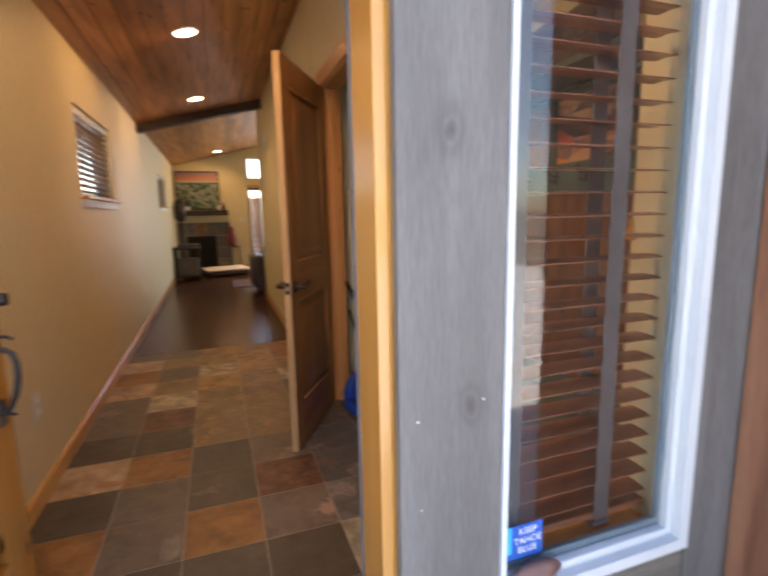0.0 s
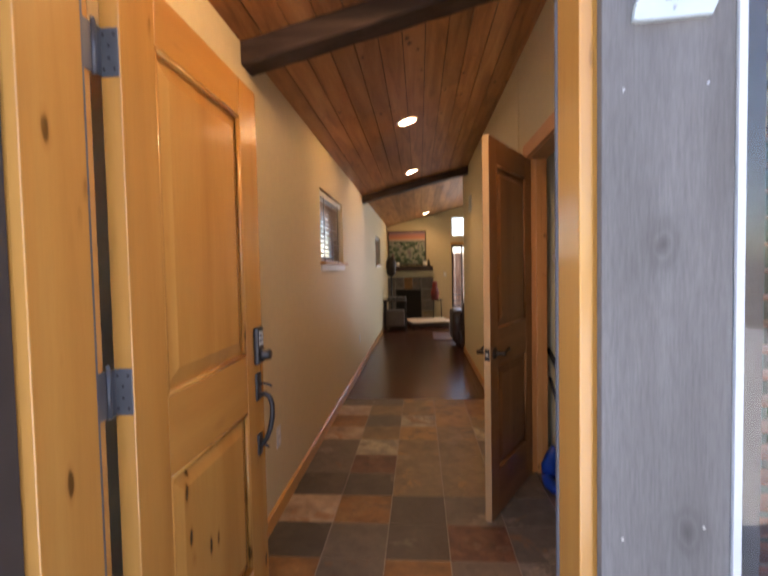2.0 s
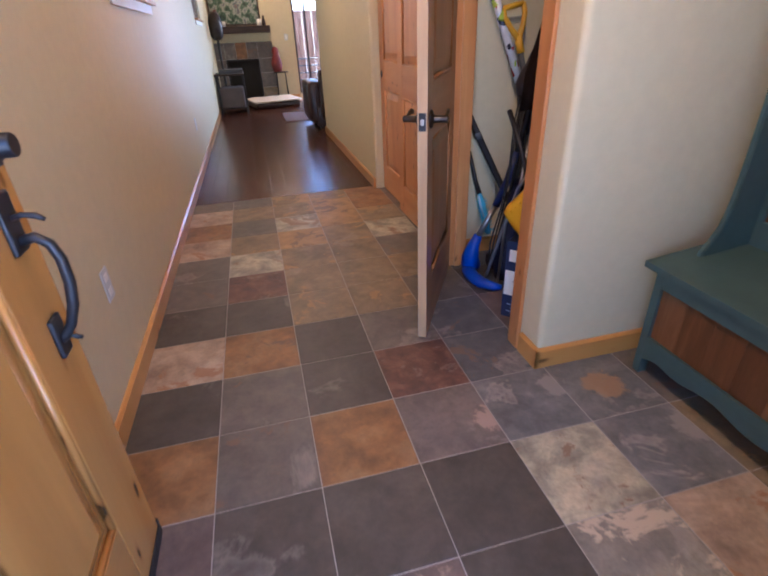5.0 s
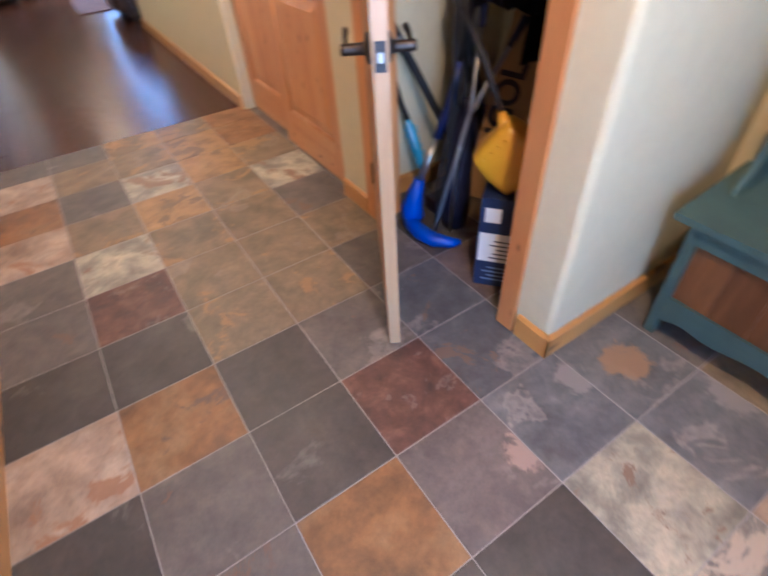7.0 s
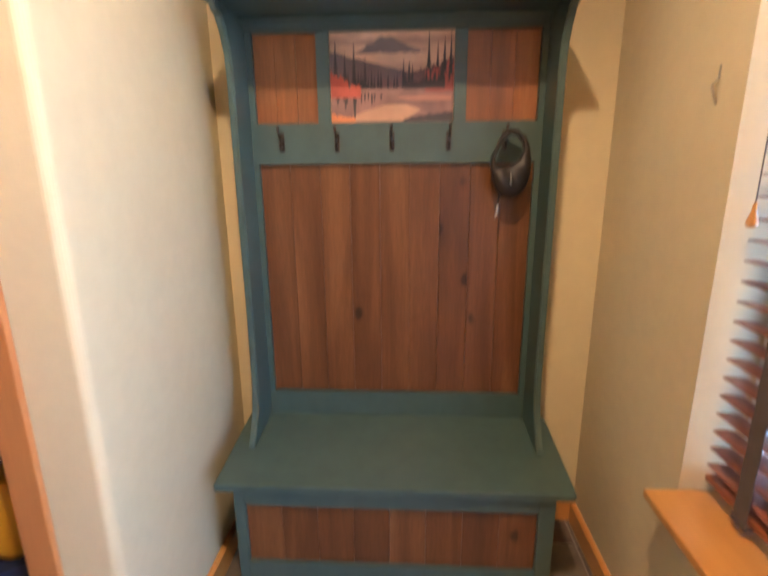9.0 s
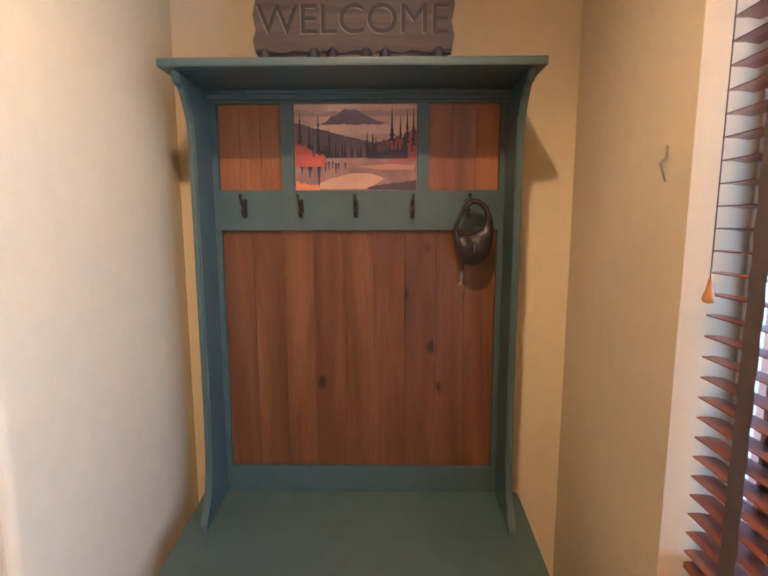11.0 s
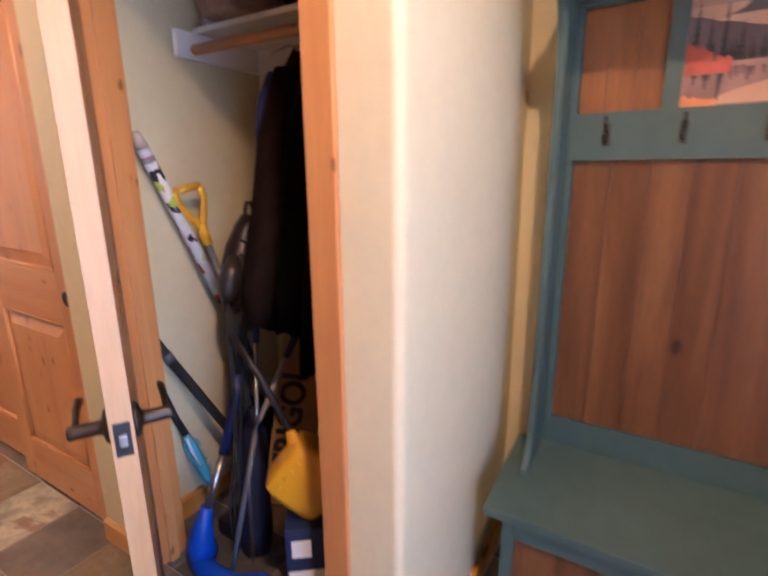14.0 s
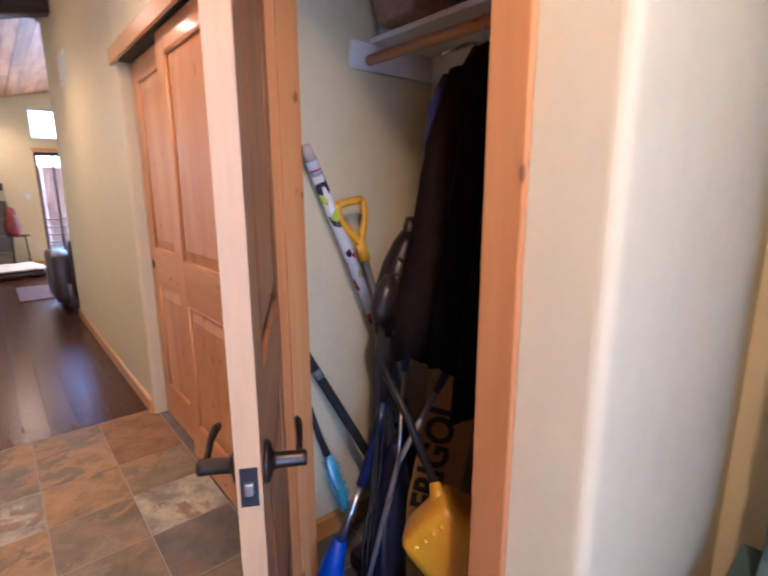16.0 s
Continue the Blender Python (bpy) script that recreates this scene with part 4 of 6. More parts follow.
# chest
for q in ((-0.478, -0.43, 0.385, 0.4215, 0.0, 0.4155), (0.445, 0.478, 0.385, 0.4215, 0.0, 0.4155)):
    part("leg", B(q, bevel=0.003), "teal", HT)
for q in ((-0.43, 0.445, 0.385, 0.421, 0.362, 0.4155), (-0.43, 0.445, 0.385, 0.421, 0.13, 0.160)):
    part("chest_rail", B(q), "teal", HT)
for q in ((-0.478, -0.44, 0.03, 0.3848, 0.05, 0.4200), (0.44, 0.478, 0.03, 0.3848, 0.05, 0.4200)):
    part("chest_side", B(q), "teal", HT)
for q in ((-0.478, -0.44, 0.03, 0.07, 0.0, 0.0498), (0.44, 0.478, 0.03, 0.07, 0.0, 0.0498)):
    part("leg", B(q), "teal", HT)
boards(part("front_panel", B((-0.43, 0.445, 0.385, 0.392, 0.16, 0.362)), "stain", HT, "brown stained board panel"), -0.4295, 0.4445, 0.3922, 0.409, 0.1605, 0.3615, 8)
part("chest_back", B((-0.44, 0.44, 0.03, 0.04, 0.05, 0.4)), "teal", HT)
part("chest_floor", B((-0.44, 0.44, 0.04, 0.384, 0.10, 0.112)), "teal", HT)
N = 40
out = [(-0.43, 0.1298), (0.445, 0.1298)]
wave = []
for k in range(N + 1):
    u = k / N
    x_ = 0.445 - 0.875 * u
    s_ = abs(u - 0.5) * 2
    z_ = 0.088 - 0.034 * max(0.0, (s_ - 0.80) / 0.2) ** 1.5 + 0.010 * math.cos(u * math.pi * 6)
    wave.append((x_, z_))
part("scalloped_apron", prism(bmesh.new(), out[:1] + [out[1]] + wave, "y", 0.385, 0.4205), "teal", HT)

# landscape print set in the middle panel
art = part("picture", B((-0.1805, 0.1975, 0.0605, 0.076, 1.4555, 1.7075)), plain("print_sky", (0.52, 0.32, 0.20), 0.5, vary=0.25), HT, "mountain lake landscape print")
def flat(name, poly, y, col, vary=0.2):
    part(name, prism(bmesh.new(), poly, "y", 0.0762, y), plain("print_" + name + "_%d" % (y * 1e5), col, 0.5, vary=vary), art)
X0, X1, ZT, ZB = -0.1795, 0.1965, 1.7070, 1.4560
def on_print(pts):
    """Places on the print from shares of its width, from the picture's own near edge, and of its height, from the top."""
    return [(X1 - (X1 - X0) * u, ZT - (ZT - ZB) * v) for u, v in pts]
def slope_line(u0, v0, u1, v1, rough, seed, bottom, n=40):
    top = [(u0 + (u1 - u0) * k / n, v0 + (v1 - v0) * k / n + rough * noise.fractal(Vector((seed + 7.0 * k / n, seed, 0)), 0.7, 2.0, 4)) for k in range(n + 1)]
    return on_print([(u, min(max(v, 0.004), bottom - 0.004)) for u, v in top] + [(u1, bottom), (u0, bottom)])
flat("high_cloud", slope_line(0.0, 0.09, 1.0, 0.06, 0.05, 1.0, 0.14), 0.0764, (0.36, 0.22, 0.15))
flat("mountain", on_print([(0.20, 0.235), (0.27, 0.19), (0.30, 0.14), (0.35, 0.125), (0.39, 0.07), (0.42, 0.05), (0.46, 0.075), (0.50, 0.055), (0.55, 0.10), (0.62, 0.15), (0.68, 0.19), (0.78, 0.225), (0.60, 0.245), (0.40, 0.23)]), 0.0766, (0.15, 0.115, 0.105))
flat("low_cloud", slope_line(0.10, 0.25, 0.98, 0.22, 0.04, 3.0, 0.34), 0.0767, (0.58, 0.36, 0.22))
flat("hill", slope_line(0.0, 0.21, 0.66, 0.45, 0.015, 4.0, 0.66), 0.0768, (0.115, 0.085, 0.082))
flat("far_shore", slope_line(0.40, 0.56, 1.0, 0.30, 0.05, 9.0, 0.66), 0.0770, (0.12, 0.07, 0.062), 0.4)
flat("lake", on_print([(0.0, 0.999), (0.0, 0.63), (1.0, 0.61), (1.0, 0.999)]), 0.0772, (0.22, 0.12, 0.10), 0.5)
flat("lake_glow", on_print([(0.30, 0.86), (0.46, 0.80), (0.62, 0.80), (0.74, 0.86), (0.66, 0.93), (0.58, 0.985), (0.20, 0.985), (0.18, 0.93)]), 0.0774, (0.45, 0.26, 0.155))
flat("lake_gleam", on_print([(0.52, 0.72), (0.80, 0.69), (0.99, 0.71), (0.98, 0.76), (0.70, 0.76)]), 0.0774, (0.38, 0.17, 0.12))
flat("autumn_bush", slope_line(0.0, 0.45, 0.25, 0.60, 0.10, 5.0, 0.72), 0.0790, (0.40, 0.075, 0.04), 0.5)
flat("autumn_bank", slope_line(0.77, 0.45, 1.0, 0.34, 0.10, 7.0, 0.66), 0.0776, (0.33, 0.075, 0.055), 0.5)
flat("dark_bank", slope_line(0.60, 0.56, 0.93, 0.50, 0.05, 2.0, 0.63), 0.0777, (0.05, 0.036, 0.04))
flat("near_shore", slope_line(0.60, 0.96, 1.0, 0.88, 0.03, 6.0, 0.997), 0.0778, (0.055, 0.042, 0.048))
flat("ember_shore", slope_line(0.0, 0.90, 0.20, 0.955, 0.03, 4.0, 0.997), 0.0778, (0.55, 0.19, 0.06), 0.4)
bm = bmesh.new()
TREES = [(0.045, 0.08, 0.50), (0.12, 0.22, 0.52), (0.195, 0.11, 0.58), (0.285, 0.27, 0.62), (0.80, 0.01, 0.42), (0.87, 0.12, 0.40), (0.925, 0.05, 0.45), (0.975, 0.01, 0.48)]
TREES += [(random.uniform(0.02, 0.60), random.uniform(0.40, 0.52), 0.62) for _ in range(26)] + [(random.uniform(0.58, 0.98), random.uniform(0.30, 0.44), 0.55) for _ in range(18)]
for k, (u, v0, v1) in enumerate(TREES):
    x_, b_, h_ = X1 - (X1 - X0) * u, ZT - (ZT - ZB) * v1, (ZT - ZB) * (v1 - v0)
    w_ = 0.0035 + 0.055 * h_
    pts = []
    for j in range(7):
        f = j / 7
        pts += [(w_ * (1 - f) * random.uniform(0.75, 1.2), b_ + h_ * f), (w_ * (1 - f) * 0.42, b_ + h_ * (f + 0.1))]
    poly = [(x_ + a, z) for a, z in pts] + [(x_, b_ + h_)] + [(x_ - a * random.uniform(0.7, 1.1), z) for a, z in pts[::-1]]
    poly = [(min(max(a, X0), X1), z) for a, z in poly]
    prism(bm, poly, "y", 0.0762, 0.0780 + 0.00001 * k)
    if u < 0.42 and k % 3 != 0:
        z0 = ZT - (ZT - ZB) * (0.66 + 0.02 * random.random())
        prism(bm, [(x_ - w_ * 0.6, z0), (x_ + w_ * 0.6, z0), (x_ + w_ * 0.2, z0 - h_ * 0.6), (x_ - w_ * 0.2, z0 - h_ * 0.6)], "y", 0.0762, 0.0775 + 0.00001 * k)
tagged(part("print_forest", bm, plain("print_fir", (0.030, 0.026, 0.028), 0.5), art), kind="stuff")

# coat hooks
for lx in (0.355, 0.180, 0.008, -0.168, -0.338):
    hk = part("coat_hook", B((lx - 0.008, lx + 0.008, 0.0882, 0.0915, 1.372, 1.428), bevel=0.0014), "bronze", HT, "dark bronze double coat hook")
    bm = bmesh.new()
    tube(bm, [(lx, 0.0915, 1.405), (lx, 0.115, 1.408), (lx, 0.130, 1.420), (lx, 0.134, 1.436)], [0.0035, 0.0032, 0.0032, 0.0045], 8)
    blob(bm, (lx, 0.134, 1.438), (0.0055, 0.0055, 0.0055), sub=1, rough=0)
    part("upper_prong", bm, "bronze", hk)
    bm = bmesh.new()
    tube(bm, [(lx, 0.0915, 1.388), (lx, 0.106, 1.380), (lx, 0.116, 1.384), (lx, 0.120, 1.395)], [0.0035, 0.003, 0.003, 0.004], 8)
    part("lower_prong", bm, "bronze", hk)

# retractable dog leash on the last hook
LE = thing("dog_leash", (ALC_B - 0.146, -0.913, 1.298), "black retractable dog leash hanging from a hook", "dog leash", rz=90)
outer = [(0.012, 0.128), (-0.012, 0.126), (-0.034, 0.108), (-0.048, 0.078), (-0.055, 0.040), (-0.054, 0.005), (-0.045, -0.030), (-0.026, -0.056), (0.0, -0.066), (0.026, -0.060), (0.044, -0.038), (0.054, -0.008), (0.060, 0.030), (0.058, 0.052), (0.046, 0.078), (0.036, 0.104)]
inner = [(0.006, 0.114), (-0.014, 0.110), (-0.030, 0.092), (-0.034, 0.066), (-0.022, 0.042), (0.002, 0.026), (0.028, 0.020), (0.046, 0.030), (0.050, 0.048), (0.040, 0.064), (0.036, 0.080), (0.028, 0.100)]
bm = bmesh.new()
def ring_to(bm, o, i, y0, y1):
    res = len(o)
    ins = []
    for p in o:
        ins.append(min(i, key=lambda q: (q[0] - p[0]) ** 2 + (q[1] - p[1]) ** 2))
    lay = []
    for y, k in ((y0, 0.86), (y0 + 0.006, 1.0), (y1 - 0.006, 1.0), (y1, 0.86)):
        lay.append([bm.verts.new((p[0] * 0.5 * (1 + k) + q[0] * 0.5 * (1 - k), y, p[1] * 0.5 * (1 + k) + q[1] * 0.5 * (1 - k))) for p, q in zip(o, ins)])
    li = [[bm.verts.new((q[0], y, q[1])) for q in ins] for y in (y0 + 0.003, y1 - 0.003)]
    loops = lay + li[::-1]
    loops.append(loops[0])
    for a, b in zip(loops, loops[1:]):
        for k in range(res):
            c = [a[k], a[(k + 1) % res], b[(k + 1) % res], b[k]]
            if len(set(v.co.to_tuple(5) for v in c)) >= 3:
                bm.faces.new(c)
    bmesh.ops.remove_doubles(bm, verts=bm.verts[:], dist=1e-5)
    bmesh.ops.recalc_face_normals(bm, faces=bm.faces[:])
    for f in bm.faces:
        f.smooth = True
ring_to(bm, outer, inner, -0.014, 0.018)
part("case", bm, plain("black_plastic", (0.013, 0.011, 0.011), 0.4, vary=0.2, gloss=0.35), LE)
bm = bmesh.new()
tube(bm, [(0.004, 0.0192, 0.006), (0.001, 0.0192, -0.012), (0.002, 0.0192, -0.028)], [0.001, 0.0022, 0.003], 8)
part("badge", bm, "nickel", LE, "small silver badge")
bm = bmesh.new()
tube(bm, [(0.030, 0.0, -0.056), (0.034, 0.002, -0.085)], 0.0018, 6)
snap = part("cord", bm, "black", LE)
bm = bmesh.new()
tube(bm, [(0.034, 0.002, -0.084), (0.0345, 0.002, -0.10), (0.036, 0.002, -0.118), (0.039, 0.003, -0.122), (0.041, 0.003, -0.116)], [0.003, 0.0045, 0.003, 0.003, 0.002], 8)
part("snap_hook", bm, "nickel", snap, "silver snap hook")

# carved welcome sign on the crown
WS = thing("welcome_sign", (ALC_B - 0.20, -0.568, 1.763), "dark carved wooden welcome sign with log base and paw feet", "sign", rz=90)
signwood = wood("carved_sign_wood", (0.035, 0.026, 0.022), (0.085, 0.066, 0.056), (0.14, 0.112, 0.095), "x", 0.6, 0, gap=0.8)
rim = [(-0.262, 0.045)] + [(-0.262 + 0.524 * k / 20, 0.040 + 0.004 * math.sin(k * 2.1)) for k in range(1, 20)] + [(0.262, 0.045), (0.268, 0.075), (0.260, 0.10), (0.266, 0.14), (0.258, 0.175), (0.262, 0.20)] + [(0.262 - 0.524 * k / 20, 0.205 + 0.004 * math.sin(k * 1.7)) for k in range(1, 20)] + [(-0.262, 0.20), (-0.268, 0.16), (-0.260, 0.12), (-0.267, 0.085)]
part("board", prism(bmesh.new(), rim, "y", -0.018, 0.018, bevel=0.004), signwood, WS)
bm = bmesh.new()
tube(bm, [(-0.25, 0.0, 0.028), (-0.1, 0.002, 0.030), (0.1, -0.001, 0.028), (0.25, 0.0, 0.03)], [0.018, 0.021, 0.020, 0.018], 12)
part("log", bm, plain("dark_carving", (0.022, 0.022, 0.028), 0.55, bumps=0.4, vary=0.4), WS)
for c_ in (-0.225, -0.085, -0.035, 0.055, 0.105, 0.235):
    bm = bmesh.new()
    blob(bm, (c_, 0.030, 0.013), (0.026, 0.022, 0.013), c_ * 10, 0.1, 2)
    blob(bm, (c_, 0.022, 0.032), (0.016, 0.014, 0.022), c_ * 7, 0.1, 2)
    for t_ in (-0.014, -0.005, 0.005, 0.014):
        blob(bm, (c_ + t_, 0.050, 0.010), (0.0045, 0.007, 0.005), 1, 0.0, 1)
    part("paw_foot", bm, bpy.data.materials["dark_carving"], WS)
lettering("lettering", "WELCOME", 0.105, pose(0, 0.0185, 0.122, 90, 0, 180), plain("letter_dark", (0.016, 0.013, 0.012), 0.6), WS, 0.0015)
lettering("lettering_edge", "WELCOME", 0.105, pose(0.0025, 0.0178, 0.1195, 90, 0, 180), plain("letter_edge", (0.17, 0.14, 0.12), 0.6), WS, 0.0012)

# ---- closet: frame, door, contents ----
rose = {ax: wood("rosy_alder_" + ax, (0.48, 0.195, 0.058), (0.56, 0.25, 0.078), (0.61, 0.30, 0.105), ax, 0.38, 0.6, grain=0.14, ring=7.0, coat=0.25, gap=0.06, kscale=17.0, long=0.5) for ax in "xyz"}
cf = structure("closet_frame", B((RW - 0.002, RW + 0.112, JN - 0.02, JN, 0, 2.055), (RW - 0.002, RW + 0.112, JF, JF + 0.02, 0, 2.055), bevel=0.003), rose["z"], "rosy alder closet door frame", "door frame")
part("head_jamb", B((RW - 0.002, RW + 0.112, JN, JF, 2.037, 2.055), bevel=0.003), rose["y"], cf)
part("stop", B((RW + 0.042, RW + 0.075, JF - 0.012, JF - 0.0005, 0, 2.036), bevel=0.002), rose["z"], cf)
part("stop", B((RW + 0.042, RW + 0.075, JN + 0.0005, JN + 0.012, 0, 2.036), bevel=0.002), rose["z"], cf)
part("casing", B((RW - 0.018, RW - 0.0025, JN - 0.075, JN - 0.006, 0, 2.045), bevel=0.004), rose["z"], cf)
part("casing", B((RW - 0.018, RW - 0.0025, JF + 0.006, JF + 0.075, 0, 2.045), bevel=0.004), rose["z"], cf)
part("casing", B((RW - 0.020, RW - 0.0025, JN - 0.085, JF + 0.085, 2.046, 2.135), bevel=0.004), rose["y"], cf)

# darker than the frame: brown stain, with the faces' shade put into the colour
shaded_umber = {ax: wood("shaded_umber_alder_" + ax, (0.24, 0.095, 0.030), (0.31, 0.130, 0.042), (0.37, 0.17, 0.06), ax, 0.38, 0.5, grain=0.16, ring=7.0, coat=0.25, gap=0.06, kscale=17.0, long=0.5) for ax in "xz"}
CD = thing("closet_door", (RW - 0.008, JF - 0.008, 0), "brown two-panel alder closet door standing half open", "door", rz=math.degrees(math.atan2(0.325 - (JF - 0.008), 0.528 - (RW - 0.008))))
panel_door(CD, 0.72, 2.03, 0.036, [(0.112, 0.608, 0.255, 0.825), (0.112, 0.608, 1.02, 1.90)], mz=shaded_umber["z"], mx=shaded_umber["x"], z0=0.012)
for z in (1.82, 1.02, 0.24):
    bm = bmesh.new()
    tube(bm, [(-0.003, -0.019, z - 0.045), (-0.003, -0.019, z + 0.045)], 0.005, 8)
    part("hinge", bm, "bronze", CD, "dark bronze hinge")
pale_edge = wood("pale_edge_wood", (0.46, 0.29, 0.14), (0.53, 0.35, 0.18), (0.59, 0.40, 0.22), "z", 0.4, 0.0, grain=0.15, ring=8.0, coat=0.2, gap=0.05)
part("edge_band", B((0.7185, 0.7203, -0.0176, 0.0176, 0.013, 2.029), bevel=0.0006), pale_edge, CD, "pale bare wood edge of the door")
part("latch_plate", B((0.7195, 0.7216, -0.0125, 0.0125, 0.868, 0.928), bevel=0.0006), "iron", CD, "black latch plate")
part("latch_bolt", B((0.7205, 0.729, -0.006, 0.006, 0.888, 0.908), bevel=0.002), "nickel", CD)
for s in (-1, 1):
    bm = bmesh.new()
    y = s * 0.018
    lathe(bm, [(0.032, s * 0.0003), (0.032, s * 0.004), (0.027, s * 0.009), (0.015, s * 0.012), (0.0125, s * 0.018), (0.012, s * 0.052), (0.0125, s * 0.060), (0.009, s * 0.063)], 22, (0.662, y, 0.90), "y")
    hd = part("lever_handle", bm, "bronze", CD, "dark bronze lever handle")
    bm = bmesh.new()
    pts = [(0.662, y + s * 0.050, 0.902), (0.64, y + s * 0.052, 0.905), (0.61, y + s * 0.053, 0.912), (0.58, y + s * 0.051, 0.914), (0.556, y + s * 0.046, 0.909)]
    tube(bm, pts, [0.010, 0.0085, 0.0095, 0.011, 0.008], 10)
    for v in bm.verts:
        v.co.y = y + s * 0.050 + (v.co.y - y - s * 0.050) * 0.6
    part("lever", bm, "bronze", hd)

# closet interior
shelf_w = structure("closet_shelf", B((1.36, ALC_B, CL0, CL1, 1.778, 1.796), bevel=0.002), "white_paint", "white painted closet shelf", "shelf")
part("cleat", B((1.275, ALC_B, CL1 - 0.019, CL1 - 0.0005, 1.690, 1.777), bevel=0.002), "white_paint", shelf_w)
part("cleat", B((1.275, ALC_B, CL0 + 0.0005, CL0 + 0.019, 1.690, 1.777), bevel=0.002), "white_paint", shelf_w)
part("cleat", B((ALC_B - 0.019, ALC_B - 0.0005, CL0 + 0.0195, CL1 - 0.0195, 1.690, 1.777), bevel=0.002), "white_paint", shelf_w)
bm = tube(bmesh.new(), [(1.345, CL0 + 0.02, 1.722), (1.345, CL1 - 0.02, 1.722)], 0.017, 16)
rod = tagged(new("closet_rod", mesh("closet_rod", bm, rose["y"])), "round wooden closet rod under the shelf", "closet rod")
baseboard("baseboard", [(ALC_B, CL1), (RW + 0.112, CL1)])

cloth_brown = plain("coat_brown", (0.013, 0.008, 0.007), 0.9, bumps=0.5, size=260, vary=0.3, gloss=0.06)
cloth_black = plain("coat_black", (0.0028, 0.0028, 0.0036), 0.9, bumps=0.4, size=260, vary=0.3, gloss=0.05)
cloth_blue = plain("coat_blue", (0.02, 0.025, 0.12), 0.85, bumps=0.4, size=260)
cloth_tan = plain("bag_tan", (0.25, 0.16, 0.11), 0.85, bumps=0.6, size=220, vary=0.25)


def drape(bm, rows, seg=28, fold=0.10, seed=0.0):
    """Hanging cloth: rows of (z, cx, cy, rx, ry), folded more towards the hem."""
    rings = []
    z_hi, z_lo = rows[0][0], rows[-1][0]
    for z, cx, cy, rx, ry in rows:
        k = (z_hi - z) / (z_hi - z_lo)
        ring = []
        for i in range(seg):
            a = 2 * math.pi * i / seg
            f = 1 + fold * k * math.sin(5 * a + seed + 1.5 * k) + fold * 0.6 * noise.noise(Vector((math.cos(a) * 2 + seed, math.sin(a) * 2, z * 4)))
            ring.append(bm.verts.new((cx + rx * f * math.cos(a), cy + ry * f * math.sin(a), z + 0.01 * k * math.sin(3 * a + seed))))
        rings.append(ring)
    for a, b in zip(rings, rings[1:]):
        for i in range(seg):
            bm.faces.new((a[i], a[(i + 1) % seg], b[(i + 1) % seg], b[i])).smooth = True
    bm.faces.new(rings[0]), bm.faces.new(rings[-1][::-1])
    bmesh.ops.recalc_face_normals(bm, faces=bm.faces[:])
    return bm


def coat(y, thick, x_front, hem, cloth, label, seed):
    C = thing("coat", (0, 0, 0), label, "coat", "coats in the closet")
    cx = 1.39
    rows = [(1.680, cx, y, 0.035, 0.02), (1.660, cx, y, 0.08, 0.035), (1.60, cx, y, 0.125, thick * 0.75), (1.48, cx - 0.005, y, 0.16, thick), (1.25, cx - 0.01, y, 0.19, thick), (1.0, cx - (0.02 + x_front), y, 0.215, thick * 1.05), (hem, cx - (0.03 + x_front), y, 0.22, thick * 1.15)]
    part("body", drape(bmesh.new(), rows, seed=seed), cloth, C)
    s = drape(bmesh.new(), [(1.60, cx - 0.11, y, 0.045, 0.04), (1.42, cx - 0.165, y + 0.012, 0.052, 0.05), (1.20, cx - 0.20, y + 0.02, 0.055, 0.052), (1.0, cx - 0.235 - x_front, y + 0.026, 0.055, 0.05), (0.86, cx - 0.25 - x_front, y + 0.03, 0.047, 0.045)], 16, 0.08, seed + 2)
    part("sleeve", s, cloth, C)
    bm = bmesh.new()
    tube(bm, [(1.345, y, 1.672), (1.345, y, 1.700), (1.330, y, 1.714), (1.326, y, 1.727), (1.333, y, 1.738), (1.345, y, 1.741), (1.357, y, 1.736)], 0.0018, 6)
    tube(bm, [(1.19, y, 1.62), (1.28, y, 1.66), (1.345, y, 1.674), (1.41, y, 1.66), (1.52, y, 1.62)], 0.004, 8)
    part("hanger", bm, "nickel", C, "wire coat hanger")
    return C


coat(0.60, 0.05, 0.02, 0.86, cloth_brown, "long dark brown coat hanging in the closet", 0.4)
coat(0.49, 0.048, 0.0, 0.72, cloth_black, "black winter coat hanging in the closet", 2.1)
coat(0.385, 0.048, 0.0, 0.62, cloth_black, "black winter coat hanging in the closet", 3.7)
coat(0.285, 0.046, -0.02, 0.66, cloth_black, "black winter coat hanging in the closet", 5.2)
C = thing("scarf", (0, 0, 0), "dark blue scarf hanging beside the brown coat", "scarf", "coats in the closet")
part("fabric", drape(bmesh.new(), [(1.60, 1.31, 0.672, 0.04, 0.014), (1.52, 1.275, 0.676, 0.05, 0.018), (1.42, 1.255, 0.678, 0.045, 0.016), (1.34, 1.25, 0.676, 0.035, 0.01)], 18, 0.06, 1.0), cloth_blue, C)

